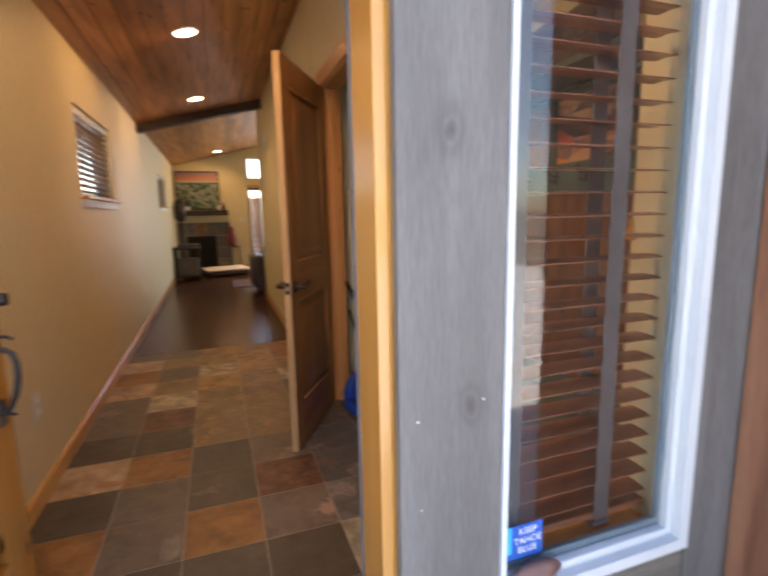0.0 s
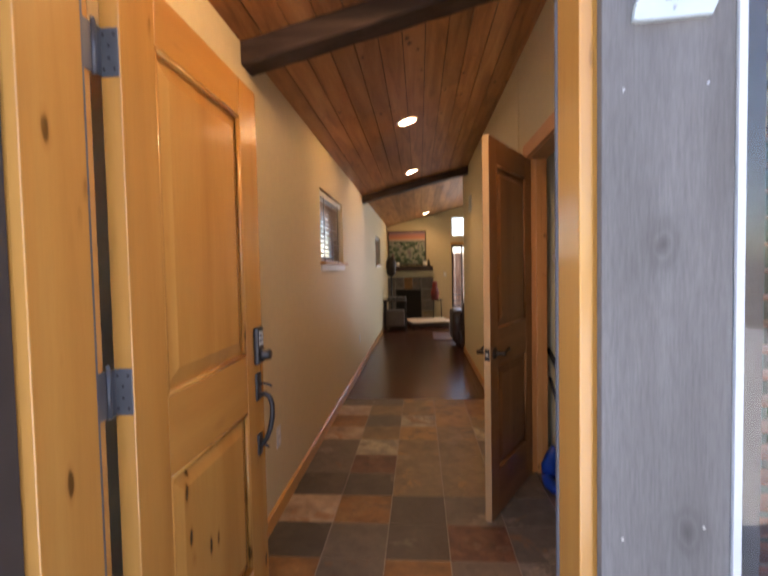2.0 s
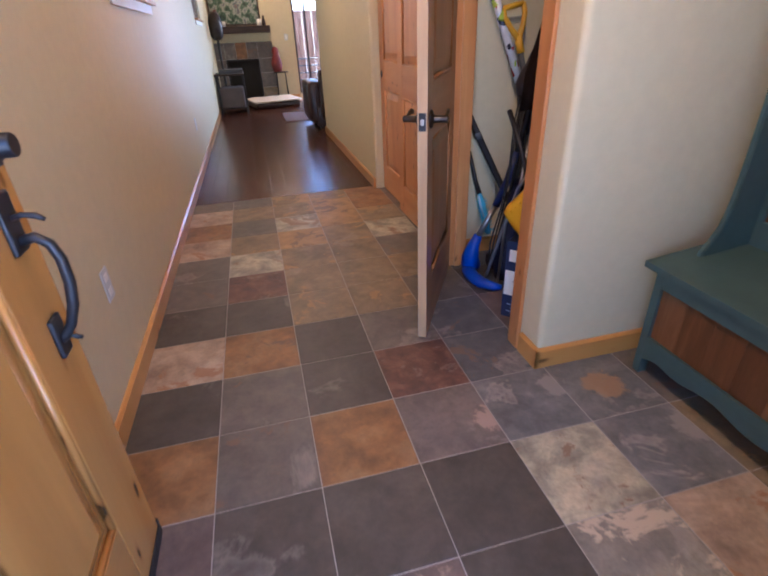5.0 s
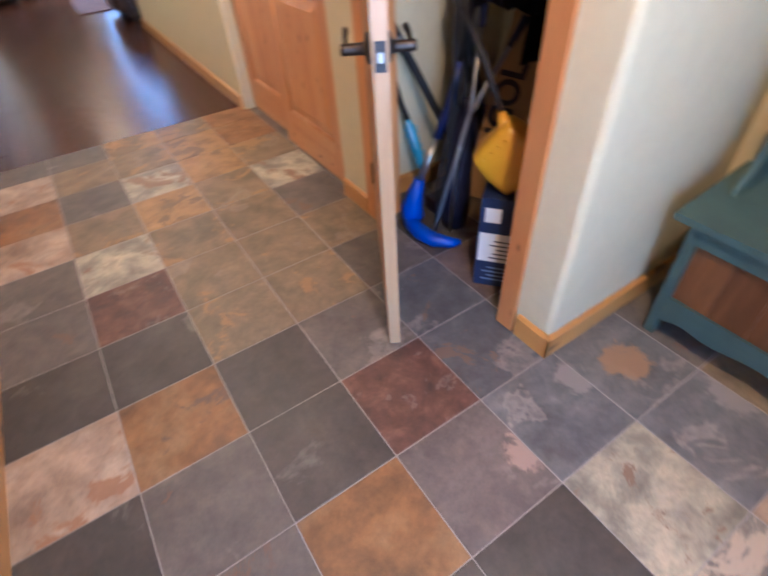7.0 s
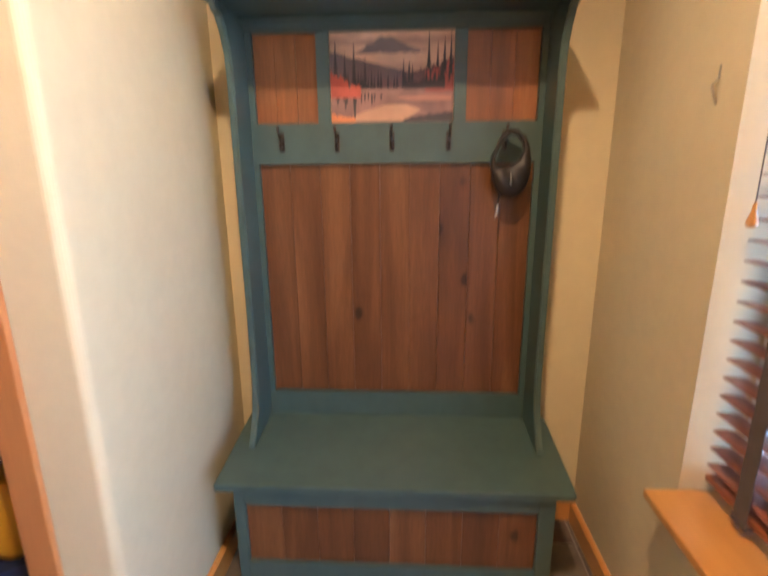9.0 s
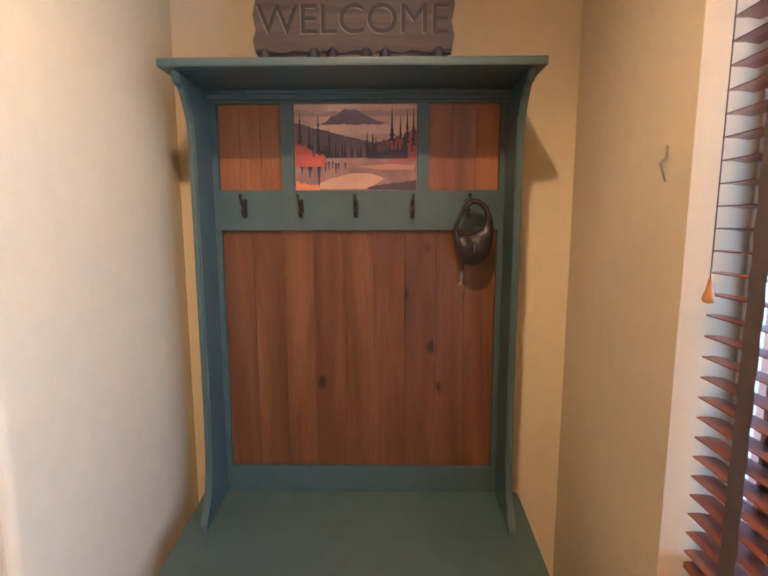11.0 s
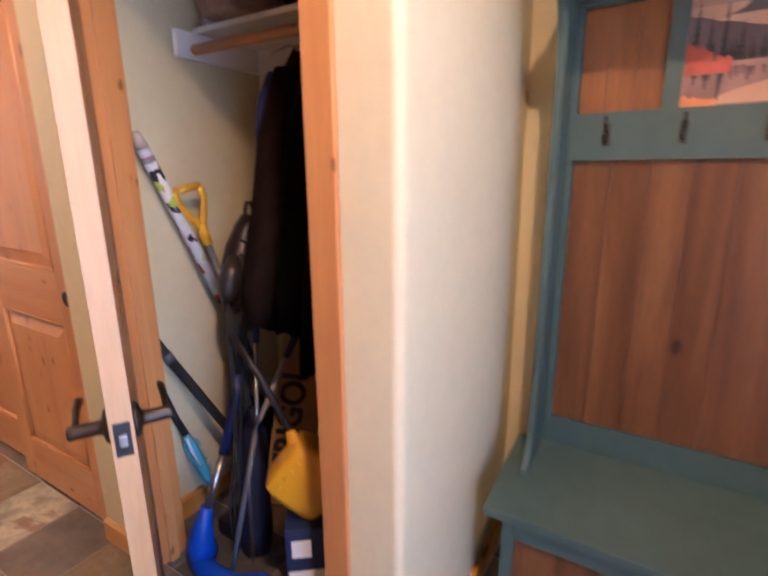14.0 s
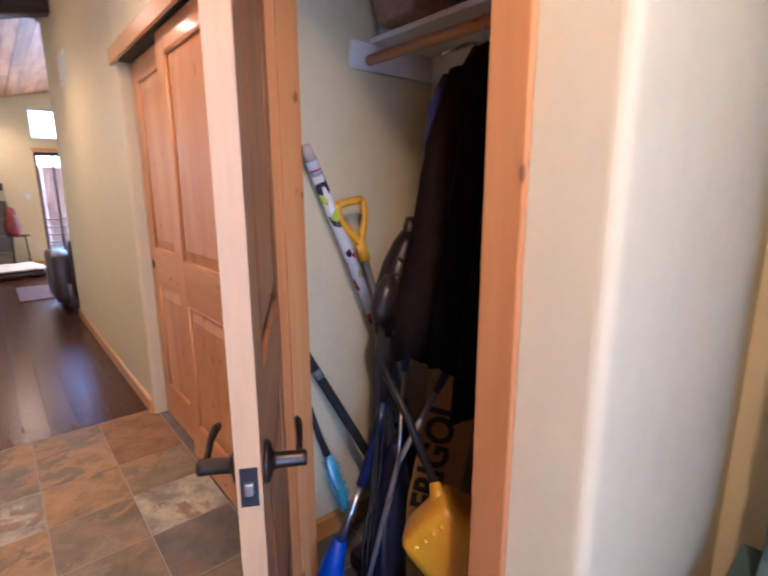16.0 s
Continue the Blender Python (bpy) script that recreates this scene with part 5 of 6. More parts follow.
# bags on the shelf
bg = thing("duffel_bag", (1.47, 0.86, 1.797), "tan canvas bag slumped on the closet shelf", "bag")
bm = bmesh.new()
box(bm, -0.17, 0.17, -0.035, 0.165, 0.0, 0.30, 0.05)
bmesh.ops.subdivide_edges(bm, edges=bm.edges[:], cuts=2, use_grid_fill=True)
for v in bm.verts:
    k = v.co.z / 0.30
    v.co.y += 0.03 * k + 0.012 * noise.noise(v.co * 9)
    v.co.x += 0.015 * noise.noise(v.co * 8 + Vector((3, 1, 0)))
for f in bm.faces:
    f.smooth = True
part("body", bm, cloth_tan, bg)
bm = tube(bmesh.new(), [(-0.172, -0.01, 0.07), (-0.174, 0.06, 0.065), (-0.172, 0.13, 0.072)], 0.0025, 6)
part("seam", bm, cloth_tan, bg)
bm = tube(bmesh.new(), [(-0.10, 0.0, 0.29), (-0.09, 0.01, 0.36), (-0.06, 0.10, 0.37), (-0.08, 0.13, 0.30)], 0.009, 8)
part("handle", bm, cloth_brown, bg)
pl = thing("plastic_bag", (1.40, 1.035, 1.797), "crumpled clear plastic bag on the closet shelf", "plastic bag")
part("film", blob(bmesh.new(), (0, 0, 0.022), (0.045, 0.045, 0.024), 4, 0.5, 3, 4.0), plain("clear_film", (0.55, 0.56, 0.58), 0.2), pl)
bg2 = thing("backpack", (1.47, 0.64, 1.797), "dark brown backpack on the closet shelf", "bag")
part("body", blob(bmesh.new(), (0, 0, 0.17), (0.145, 0.17, 0.172), 6, 0.18, 4, 2.0), cloth_brown, bg2)
part("pocket", blob(bmesh.new(), (-0.12, 0.02, 0.10), (0.05, 0.11, 0.085), 2, 0.12, 3), cloth_brown, bg2)
bm = tube(bmesh.new(), [(-0.12, -0.08, 0.25), (-0.15, -0.09, 0.15), (-0.13, -0.10, 0.05)], 0.011, 8)
part("strap", bm, cloth_black, bg2)

# wrapped gift-paper roll leaning in the corner
wr, wnt, wb = mat("printed_wrap")
v = coords(wnt, (1, 1, 1), False)
vo = nd(wnt, "ShaderNodeTexVoronoi", Scale=28.0)
wnt.links.new(v, vo.inputs["Vector"])
sep = wnt.nodes.new("ShaderNodeSeparateColor")
wnt.links.new(vo.outputs["Color"], sep.inputs[0])
pc = ramp(wnt, sep.outputs[0], [(0.0, (0.62, 0.63, 0.66)), (0.40, (0.58, 0.60, 0.66)), (0.42, (0.03, 0.03, 0.05)), (0.66, (0.03, 0.03, 0.05)), (0.68, (0.40, 0.02, 0.03)), (0.84, (0.40, 0.02, 0.03)), (0.86, (0.42, 0.55, 0.08)), (0.92, (0.6, 0.6, 0.62)), (1.0, (0.6, 0.6, 0.62))])
pc_ramp = [n for n in wnt.nodes if n.type == "VALTORGB"][-1]
pc_ramp.color_ramp.interpolation = "CONSTANT"
wnt.links.new(pc, wb.inputs["Base Color"])
wb.inputs["Roughness"].default_value = 0.25
gr = thing("gift_wrap_roll", (0, 0, 0), "shiny printed gift wrap roll leaning on the closet wall", "gift wrap")
part("roll", tube(bmesh.new(), [(1.108, 1.052, 1.345), (1.193, 1.045, 1.150), (1.322, 1.034, 0.835)], 0.021, 16), wr, gr)
part("pale_band", tube(bmesh.new(), [(1.090, 1.054, 1.388), (1.1075, 1.052, 1.346)], 0.0208, 16), plain("pale_blue_wrap", (0.55, 0.58, 0.66), 0.25, vary=0.25), gr, "pale blue-white printed band")
part("red_ring", tube(bmesh.new(), [(1.1005, 1.053, 1.3632), (1.1025, 1.0528, 1.3585)], 0.0214, 16), plain("ring_red", (0.42, 0.02, 0.03), 0.4), gr, "thin red ring")
part("lime_patch", B((-0.013, 0.013, -0.0225, -0.012, -0.022, 0.022), bevel=0.004), plain("lime_print", (0.45, 0.60, 0.05), 0.4), gr, "lime green printed patch").matrix_basis = pose(1.162, 1.046, 1.222, 0, 22, 0)
part("core_end", tube(bmesh.new(), [(1.072, 1.0555, 1.436), (1.080, 1.055, 1.412), (1.0895, 1.054, 1.389)], [0.013, 0.0185, 0.0205], 14), plain("crumpled_film", (0.50, 0.42, 0.38), 0.25, bumps=0.6, vary=0.3), gr, "crumpled clear wrapping end")
part("tip", tube(bmesh.new(), [(1.3225, 1.034, 0.834), (1.43, 1.0, 0.42), (1.545, 0.96, 0.003)], [0.011, 0.011, 0.011], 10), "black", gr)

# shovel with a yellow grip
yel = plain("yellow_plastic", (0.66, 0.35, 0.004), 0.33, vary=0.08)
SH = thing("snow_shovel", (0, 0, 0), "snow shovel with a yellow D-grip and grey shaft", "shovel")
bm = bmesh.new()
T0, ax_, sd = Vector((1.212, 1.030, 1.270)), Vector((0.25, -0.07, -0.95)).normalized(), Vector((0.96, -0.1, 0.20)).normalized()
def at(s, d):
    return T0 + ax_ * d + sd * s
tube(bm, [at(-0.048, 0.01), at(0.048, 0.01)], 0.0125, 12)
tube(bm, [at(-0.048, 0.008), at(-0.050, 0.05), at(-0.030, 0.10), at(-0.010, 0.135), at(0, 0.16)], [0.0125, 0.012, 0.013, 0.015, 0.018], 12)
tube(bm, [at(0.048, 0.008), at(0.050, 0.05), at(0.030, 0.10), at(0.010, 0.135), at(0, 0.16)], [0.0125, 0.012, 0.013, 0.015, 0.018], 12)
tube(bm, [at(0, 0.14), at(0, 0.215)], [0.019, 0.0195], 12)
part("grip", bm, yel, SH, "yellow plastic D-grip")
part("shaft", tube(bmesh.new(), [at(0, 0.216), at(0, 0.95)], 0.0135, 12), plain("grey_shaft", (0.09, 0.10, 0.11), 0.4), SH)
bm = bmesh.new()
c0, wv = at(0, 0.93), Vector((0.0, 1.0, 0.0))
rows = []
for j in range(7):
    d = j / 6
    p = c0 + ax_ * (0.30 * d)
    rows.append([bm.verts.new(p + wv * (0.11 * s) + Vector((0.035 * (1 - s * s) * (0.4 + d), 0, 0))) for s in (-1, -0.6, -0.2, 0.2, 0.6, 1)])
for a, b in zip(rows, rows[1:]):
    for k in range(5):
        bm.faces.new((a[k], a[k + 1], b[k + 1], b[k]))
r_ = bmesh.ops.solidify(bm, geom=bm.faces[:], thickness=0.004)
part("blade", bm, plain("blue_blade", (0.012, 0.03, 0.16), 0.4), SH)

# floor sweeper: blue crescent head, silver and navy tubes
blu = plain("bright_blue_plastic", (0.009, 0.060, 0.42), 0.4, vary=0.15)
SW = thing("upright_sweeper", (0, 0, 0), "blue upright floor sweeper with a silver tube", "sweeper")
bm = bmesh.new()
tube(bm, [(1.03, 0.925, 0.030), (0.985, 0.885, 0.034), (0.958, 0.82, 0.036), (0.950, 0.74, 0.035), (0.965, 0.665, 0.032), (1.010, 0.615, 0.028), (1.045, 0.600, 0.024)], [0.018, 0.028, 0.034, 0.036, 0.032, 0.024, 0.014], 16)
for v in bm.verts:
    v.co.z = max(v.co.z * 0.9, 0.002)
part("head", bm, blu, SW)
bm = tube(bmesh.new(), [(0.985, 0.845, 0.045), (0.975, 0.835, 0.10), (0.985, 0.828, 0.16), (1.008, 0.822, 0.225)], [0.052, 0.046, 0.034, 0.021], 16)
part("neck", bm, blu, SW)
part("lower_tube", tube(bmesh.new(), [(1.008, 0.822, 0.222), (1.100, 0.830, 0.372)], 0.0140, 14), "nickel", SW, "silver metal tube")
part("upper_tube", tube(bmesh.new(), [(1.099, 0.830, 0.370), (1.150, 0.822, 0.50), (1.180, 0.815, 0.64)], [0.018, 0.019, 0.016], 14), plain("navy_plastic", (0.010, 0.018, 0.085), 0.4), SW)
part("handle_tube", tube(bmesh.new(), [(1.18, 0.815, 0.64), (1.235, 0.80, 0.90), (1.255, 0.80, 1.02)], 0.011, 12), "black", SW)

# stick vacuum with ribbed plum body, grey dust cup, loop handle and hanging cords
VC = thing("stick_vacuum", (0, 0, 0), "dark plum stick vacuum with a loop handle and hanging black cords", "vacuum")
plum = plain("plum_plastic", (0.016, 0.008, 0.012), 0.38, vary=0.2, gloss=0.35)
cup = plain("smoky_plastic", (0.030, 0.024, 0.026), 0.35, vary=0.3)
body = part("body", tube(bmesh.new(), [(1.345, 0.885, 1.165), (1.335, 0.885, 1.125), (1.305, 0.885, 1.05), (1.270, 0.88, 0.97), (1.240, 0.875, 0.90), (1.220, 0.87, 0.84)], [0.022, 0.040, 0.055, 0.058, 0.046, 0.026], 18), plum, VC)
part("dust_cup", tube(bmesh.new(), [(1.250, 0.862, 1.035), (1.228, 0.855, 0.985), (1.205, 0.852, 0.93), (1.200, 0.852, 0.89)], [0.018, 0.038, 0.040, 0.024], 16), cup, VC, "smoky grey dust cup")
for k in range(4):
    c0 = Vector((1.318, 0.835, 1.075)).lerp(Vector((1.262, 0.826, 0.94)), k / 3)
    part("rib", tube(bmesh.new(), [c0 + Vector((-0.045, 0.012, 0.012)), c0 + Vector((-0.01, -0.008, 0.0)), c0 + Vector((0.04, 0.004, -0.012))], 0.0055, 8), "black", body)
part("release_button", blob(bmesh.new(), (1.318, 0.836, 1.092), (0.008, 0.006, 0.008), 1, 0.0, 1), "nickel", body, "small silver button")
part("handle_loop", tube(bmesh.new(), [(1.325, 0.875, 1.14), (1.330, 0.880, 1.185), (1.342, 0.882, 1.208), (1.358, 0.882, 1.208), (1.372, 0.880, 1.185), (1.372, 0.875, 1.13)], 0.008, 10), "black", VC)
part("tube", tube(bmesh.new(), [(1.220, 0.87, 0.84), (1.215, 0.87, 0.40), (1.205, 0.865, 0.10)], 0.017, 12), "black", VC)
part("floor_head", B((1.10, 1.245, 0.825, 0.915, 0.003, 0.075), bevel=0.02), plum, VC)
for k in range(7):
    bm = bmesh.new()
    o_, ph = 0.011 * (k - 3) + random.uniform(-0.004, 0.004), k * 1.7
    tube(bm, [(1.225 + o_, 0.845 + 0.003 * k, 0.90 - 0.012 * k), (1.205 + o_ * 1.2, 0.835, 0.78), (1.185 + o_ * 1.3, 0.80 + 0.01 * math.sin(ph), 0.58), (1.140 + o_ * 1.2, 0.775, 0.38), (1.085 + o_, 0.755 + 0.012 * math.cos(ph), 0.20), (1.075 + o_, 0.75, 0.10)], 0.0042, 6)
    part("cord_loop", bm, "black", VC)
navy_bag = plain("navy_nylon", (0.004, 0.005, 0.026), 0.6, bumps=0.5, size=140, vary=0.3)
NB = thing("folded_chair_bag", (1.145, 0.735, 0), "dark navy nylon bag standing among the poles", "bag")
bm = tube(bmesh.new(), [(-0.02, 0.0, 0.002), (-0.015, 0.005, 0.08), (0.0, 0.01, 0.25), (0.03, 0.02, 0.42), (0.045, 0.03, 0.52)], [0.050, 0.060, 0.056, 0.044, 0.020], 18)
for v in bm.verts:
    v.co.x += 0.008 * noise.noise(v.co * 22)
    v.co.y += 0.008 * noise.noise(v.co * 19 + Vector((5, 2, 0)))
part("sleeve", bm, navy_bag, NB)
part("drawstring", tube(bmesh.new(), [(0.045, 0.03, 0.52), (0.03, 0.01, 0.50), (0.02, -0.02, 0.46)], 0.003, 6), "black", NB)

# black pole and teal scrub brush
PO = thing("black_pole", (0, 0, 0), "thick black foam-covered pole leaning across the closet", "pole")
part("pole", tube(bmesh.new(), [(1.035, 1.075, 0.80), (1.091, 1.06, 0.678), (1.239, 0.985, 0.362), (1.41, 0.92, 0.014)], [0.013, 0.017, 0.017, 0.012], 14), plain("black_foam", (0.012, 0.013, 0.016), 0.7, bumps=0.2), PO)
part("collar", tube(bmesh.new(), [(1.082, 1.0625, 0.697), (1.096, 1.057, 0.667)], 0.0185, 14), plain("grey_collar", (0.10, 0.11, 0.12), 0.5), PO, "grey plastic collar")
SB = thing("scrub_brush", (0, 0, 0), "long-handled scrub brush with light blue bristles", "brush")
part("handle", tube(bmesh.new(), [(1.05, 1.075, 0.60), (1.088, 1.06, 0.444), (1.106, 1.04, 0.375)], [0.009, 0.011, 0.013], 10), "black", SB)
cy_ = plain("cyan_plastic", (0.10, 0.42, 0.62), 0.4)
part("head", tube(bmesh.new(), [(1.106, 1.038, 0.378), (1.115, 1.032, 0.33), (1.138, 1.018, 0.24), (1.160, 1.005, 0.145)], [0.010, 0.020, 0.021, 0.014], 12), cy_, SB)
part("spine", tube(bmesh.new(), [(1.092, 1.018, 0.37), (1.102, 1.012, 0.32), (1.122, 1.0, 0.25)], [0.005, 0.007, 0.004], 8), plain("pale_spine", (0.45, 0.62, 0.75), 0.4), SB, "pale blue plastic spine")
bm = bmesh.new()
for k in range(130):
    f = random.random()
    a = random.uniform(0, 2 * math.pi)
    c = Vector((1.112, 1.034, 0.345)).lerp(Vector((1.160, 1.005, 0.15)), f)
    d = Vector((math.cos(a) * 0.93, math.sin(a) * 0.6, 0.25 + 0.3 * math.sin(a)))
    tube(bm, [c + d * 0.012, c + d * 0.036], 0.0015, 4)
part("bristles", bm, plain("bristle_blue", (0.12, 0.46, 0.66), 0.5), SB)

# yellow scoop on its pole, box and lettered carton
YJ = thing("yellow_scoop", (1.045, 0.398, 0.3705), "yellow plastic scoop on a dark pole, resting on a box", "scoop", rz=38)
bm = B((-0.066, 0.066, -0.100, 0.092, -0.088, 0.100), bevel=0.038)
bmesh.ops.subdivide_edges(bm, edges=bm.edges[:], cuts=1, use_grid_fill=True)
for v in bm.verts:
    k_ = 1.0 - 0.12 * max(0.0, v.co.z) / 0.09
    v.co = Matrix.Rotation(radians(-50), 3, "X") @ Vector((v.co.x * k_, v.co.y * k_, v.co.z)) + Vector((0.0, 0.0, 0.108))
    v.co.z = max(v.co.z, 0.001)
for f in bm.faces:
    f.smooth = True
part("body", bm, yel, YJ)
for k in range(4):
    c_ = Matrix.Rotation(radians(-50), 3, "X") @ Vector((-0.058, -0.045 + 0.028 * k, 0.066)) + Vector((0.0, 0.0, 0.108))
    part("rim_notch", blob(bmesh.new(), c_, (0.007, 0.007, 0.005), k, 0.0, 2), yel, YJ)
part("socket", tube(bmesh.new(), [(0.010, 0.030, 0.185), (0.018, 0.038, 0.212), (0.034, 0.046, 0.232)], [0.030, 0.019, 0.014], 14), yel, YJ)
part("pole", tube(bmesh.new(), [(0.032, 0.046, 0.230), (0.090, 0.125, 0.37), (0.140, 0.205, 0.49)], 0.0105, 12), plain("dark_grey_pole", (0.014, 0.012, 0.013), 0.5), YJ, "dark grey pole")

BX = thing("cardboard_box", (1.04, 0.385, 0), "navy and white printed cardboard box on the closet floor", "box", rz=38)
navy = plain("navy_print", (0.010, 0.022, 0.075), 0.5, vary=0.2)
part("carton", B((-0.072, 0.085, -0.06, 0.075, 0.0, 0.37), bevel=0.003), navy, BX)
part("label_band", B((-0.0735, -0.0722, -0.055, 0.070, 0.115, 0.235)), "white_paint", BX, "white printed label")
part("label_band", B((-0.068, 0.080, -0.0615, -0.0602, 0.115, 0.235)), "white_paint", BX)
part("sticker", B((-0.0737, -0.0722, 0.005, 0.058, 0.28, 0.335)), "white_paint", BX)
for k in range(5):
    part("print_line", B((-0.0742, -0.0735, -0.045, 0.03 - 0.012 * (k % 3), 0.13 + 0.018 * k, 0.135 + 0.018 * k)), navy, BX)
for k in range(4):
    part("print_line", B((-0.0735, -0.0722, -0.045, 0.05 - 0.02 * (k % 2), 0.03 + 0.018 * k, 0.035 + 0.018 * k)), plain("print_pale", (0.25, 0.32, 0.45), 0.5) if k == 0 else bpy.data.materials["print_pale"], BX)

CT = thing("lettered_carton", (1.40, 0.76, 0), "tall tan carton with black block letters, standing in the closet", "carton", rz=38)
tanm = plain("tan_carton", (0.36, 0.20, 0.075), 0.75, bumps=0.1)
part("carton", B((-0.055, 0.055, -0.085, 0.085, 0.0, 0.82), bevel=0.004), tanm, CT)
lettering("lettering", "ERIGOL", 0.128, Matrix(((0, 0, -1, -0.0558), (0, 1, 0, 0.020), (1, 0, 0, 0.385), (0, 0, 0, 1))), "black", CT, 0.0008, bold=0.0042)
CT.matrix_basis = pose(1.375, 0.825, 0.018, 10, 0, 38)
gh = thing("trekking_poles", (0, 0, 0), "pair of grey trekking poles leaning among the coats", "poles")
for pts, m_ in ((((1.075, 0.70, 0.003), (1.090, 0.70, 0.32), (1.160, 0.72, 0.49), (1.203, 0.742, 0.76)), "nickel"), (((1.02, 0.74, 0.003), (1.141, 0.70, 0.496), (1.257, 0.66, 0.705)), plain("grey_tube", (0.22, 0.22, 0.24), 0.4))):
    part("pole", tube(bmesh.new(), pts, 0.0068 if m_ == "nickel" else 0.009, 10), m_, gh)
    a_, b_ = Vector(pts[-1]), Vector(pts[-2])
    part("grip", tube(bmesh.new(), [a_, a_ + (a_ - b_).normalized() * 0.10], [0.012, 0.015], 10), plain("navy_grip", (0.012, 0.014, 0.045), 0.6), gh)

# ---- sliding closet doors ----
hdr = structure("trim", B((RW - 0.018, RW - 0.0005, SL0 - 0.02, SL1 + 0.06, 1.925, 2.00), bevel=0.004), "alder_y", "alder header trim over the sliding closet", "trim")
part("track", B((RW + 0.02, RW + 0.095, SL0, SL1, 1.937, 1.9595)), "iron", hdr)
for k, (xx, ya) in enumerate(((RW + 0.045, SL0 + 0.002), (RW + 0.085, SL1 - 0.70))):
    sdoor = thing("sliding_closet_door", (xx, ya, 0), "orange alder two-panel sliding closet door, closed", "door", "sliding closet doors", rz=90)
    panel_door(sdoor, 0.695, 1.93, 0.034, [(0.105, 0.59, 0.20, 0.80), (0.105, 0.59, 0.985, 1.84)], mz=rose["z"], mx=rose["x"])
    px = 0.645 if k else 0.05
    bm = lathe(bmesh.new(), [(0.026, 0.0003), (0.026, 0.0025), (0.021, 0.003), (0.018, 0.0012)], 18, (px, 0.017, 0.90), "y")
    part("finger_pull", bm, "black", sdoor, "round black finger pull")

# ---- hall windows ----
pale_wood = wood("hall_blind_wood", (0.30, 0.17, 0.09), (0.42, 0.26, 0.15), (0.5, 0.33, 0.2), "x", 0.35)
for k, (a, b, s, h) in enumerate(WINS):
    w_ = structure("window_%d" % (k + 2), B((LW - 0.14, LW - 0.10, a, a + 0.04, s, h), (LW - 0.14, LW - 0.10, b - 0.04, b, s, h), (LW - 0.14, LW - 0.10, a + 0.04, b - 0.04, s, s + 0.04), (LW - 0.14, LW - 0.10, a + 0.04, b - 0.04, h - 0.04, h), bevel=0.002), "trimwhite", "small hall window with a wooden blind", "window")
    p_ = part("pane", B((LW - 0.124, LW - 0.120, a + 0.04, b - 0.04, s + 0.04, h - 0.04)), "glass", w_)
    p_.visible_shadow = False
    part("window_sill", B((LW - 0.098, LW + 0.045, a - 0.04, b + 0.05, s - 0.020, s + 0.001), bevel=0.004), "alder_y", w_)
    part("apron", B((LW + 0.0005, LW + 0.014, a - 0.02, b + 0.02, s - 0.075, s - 0.0205), bevel=0.002), "white_paint", w_)
    blind((LW - 0.045, a + 0.01, 0), b - a - 0.02, s + 0.003, h - 0.001, 0.05, 90, "wooden slat blind in the small hall window", tilt=-8, tapes=(0.2, 0.8), tassel=False, wm=pale_wood, top="trimwhite")

# ---- ceiling cans, vent, outlets ----
for cx, cy in CANS:
    L = thing("recessed_light", (cx, cy, ceil_z(cx) - 0.004), "round white recessed ceiling light, switched on", "ceiling light", "recessed ceiling lights")
    L.matrix_basis = Matrix.Translation((cx, cy, ceil_z(cx) - 0.004)) @ Matrix.Rotation(-math.atan(0.25), 4, "Y")
    bm = bmesh.new()
    lathe(bm, [(0.092, 0.0), (0.090, -0.006), (0.078, -0.009), (0.073, -0.004), (0.073, 0.0)], 32)
    part("trim_ring", bm, "white_paint", L)
    part("lens", lathe(bmesh.new(), [(0.0725, -0.0035), (0.0725, -0.0015)], 28), "lampglow", L, "glowing warm lens")
vt = thing("wall_vent", (RW - 0.0005, 4.36, 2.22), "white metal air vent high on the hall wall", "vent", rz=90)
part("frame", B((-0.17, 0.17, 0.0, 0.006, -0.11, -0.09), (-0.17, 0.17, 0.0, 0.006, 0.09, 0.11), (-0.17, -0.15, 0.0, 0.006, -0.09, 0.09), (0.15, 0.17, 0.0, 0.006, -0.09, 0.09), bevel=0.001), "white_paint", vt)
part("backing", B((-0.15, 0.15, 0.0, 0.001, -0.09, 0.09)), "dark", vt)
for k in range(9):
    ob = part("slat", B((-0.15, 0.15, -0.006, 0.006, -0.0008, 0.0008)), "white_paint", vt)
    ob.matrix_basis = pose(0, 0.0085, -0.08 + 0.02 * k, 35, 0, 0)
for y, z in ((0.40, 0.43), (3.99, 0.44)):
    O = thing("wall_outlet", (LW + 0.0005, y, z), "white wall outlet plate above the baseboard", "outlet", "hall outlets", rz=-90)
    part("plate", B((-0.036, 0.036, 0.0, 0.005, -0.058, 0.058), bevel=0.002), "trimwhite", O)
    for s in (-1, 1):
        part("socket", B((-0.017, 0.017, 0.005, 0.0065, s * 0.027 - 0.014, s * 0.027 + 0.014), bevel=0.001), "white_paint", O)
sw_ = thing("light_switch", (0.83, FAR - 0.0005, 1.18), "white light switch plate on the far wall", "light switch", rz=180)
part("plate", B((-0.036, 0.036, 0.0, 0.005, -0.058, 0.058), bevel=0.002), "trimwhite", sw_)
part("rocker", B((-0.016, 0.016, 0.005, 0.009, -0.033, 0.033), bevel=0.002), "white_paint", sw_)
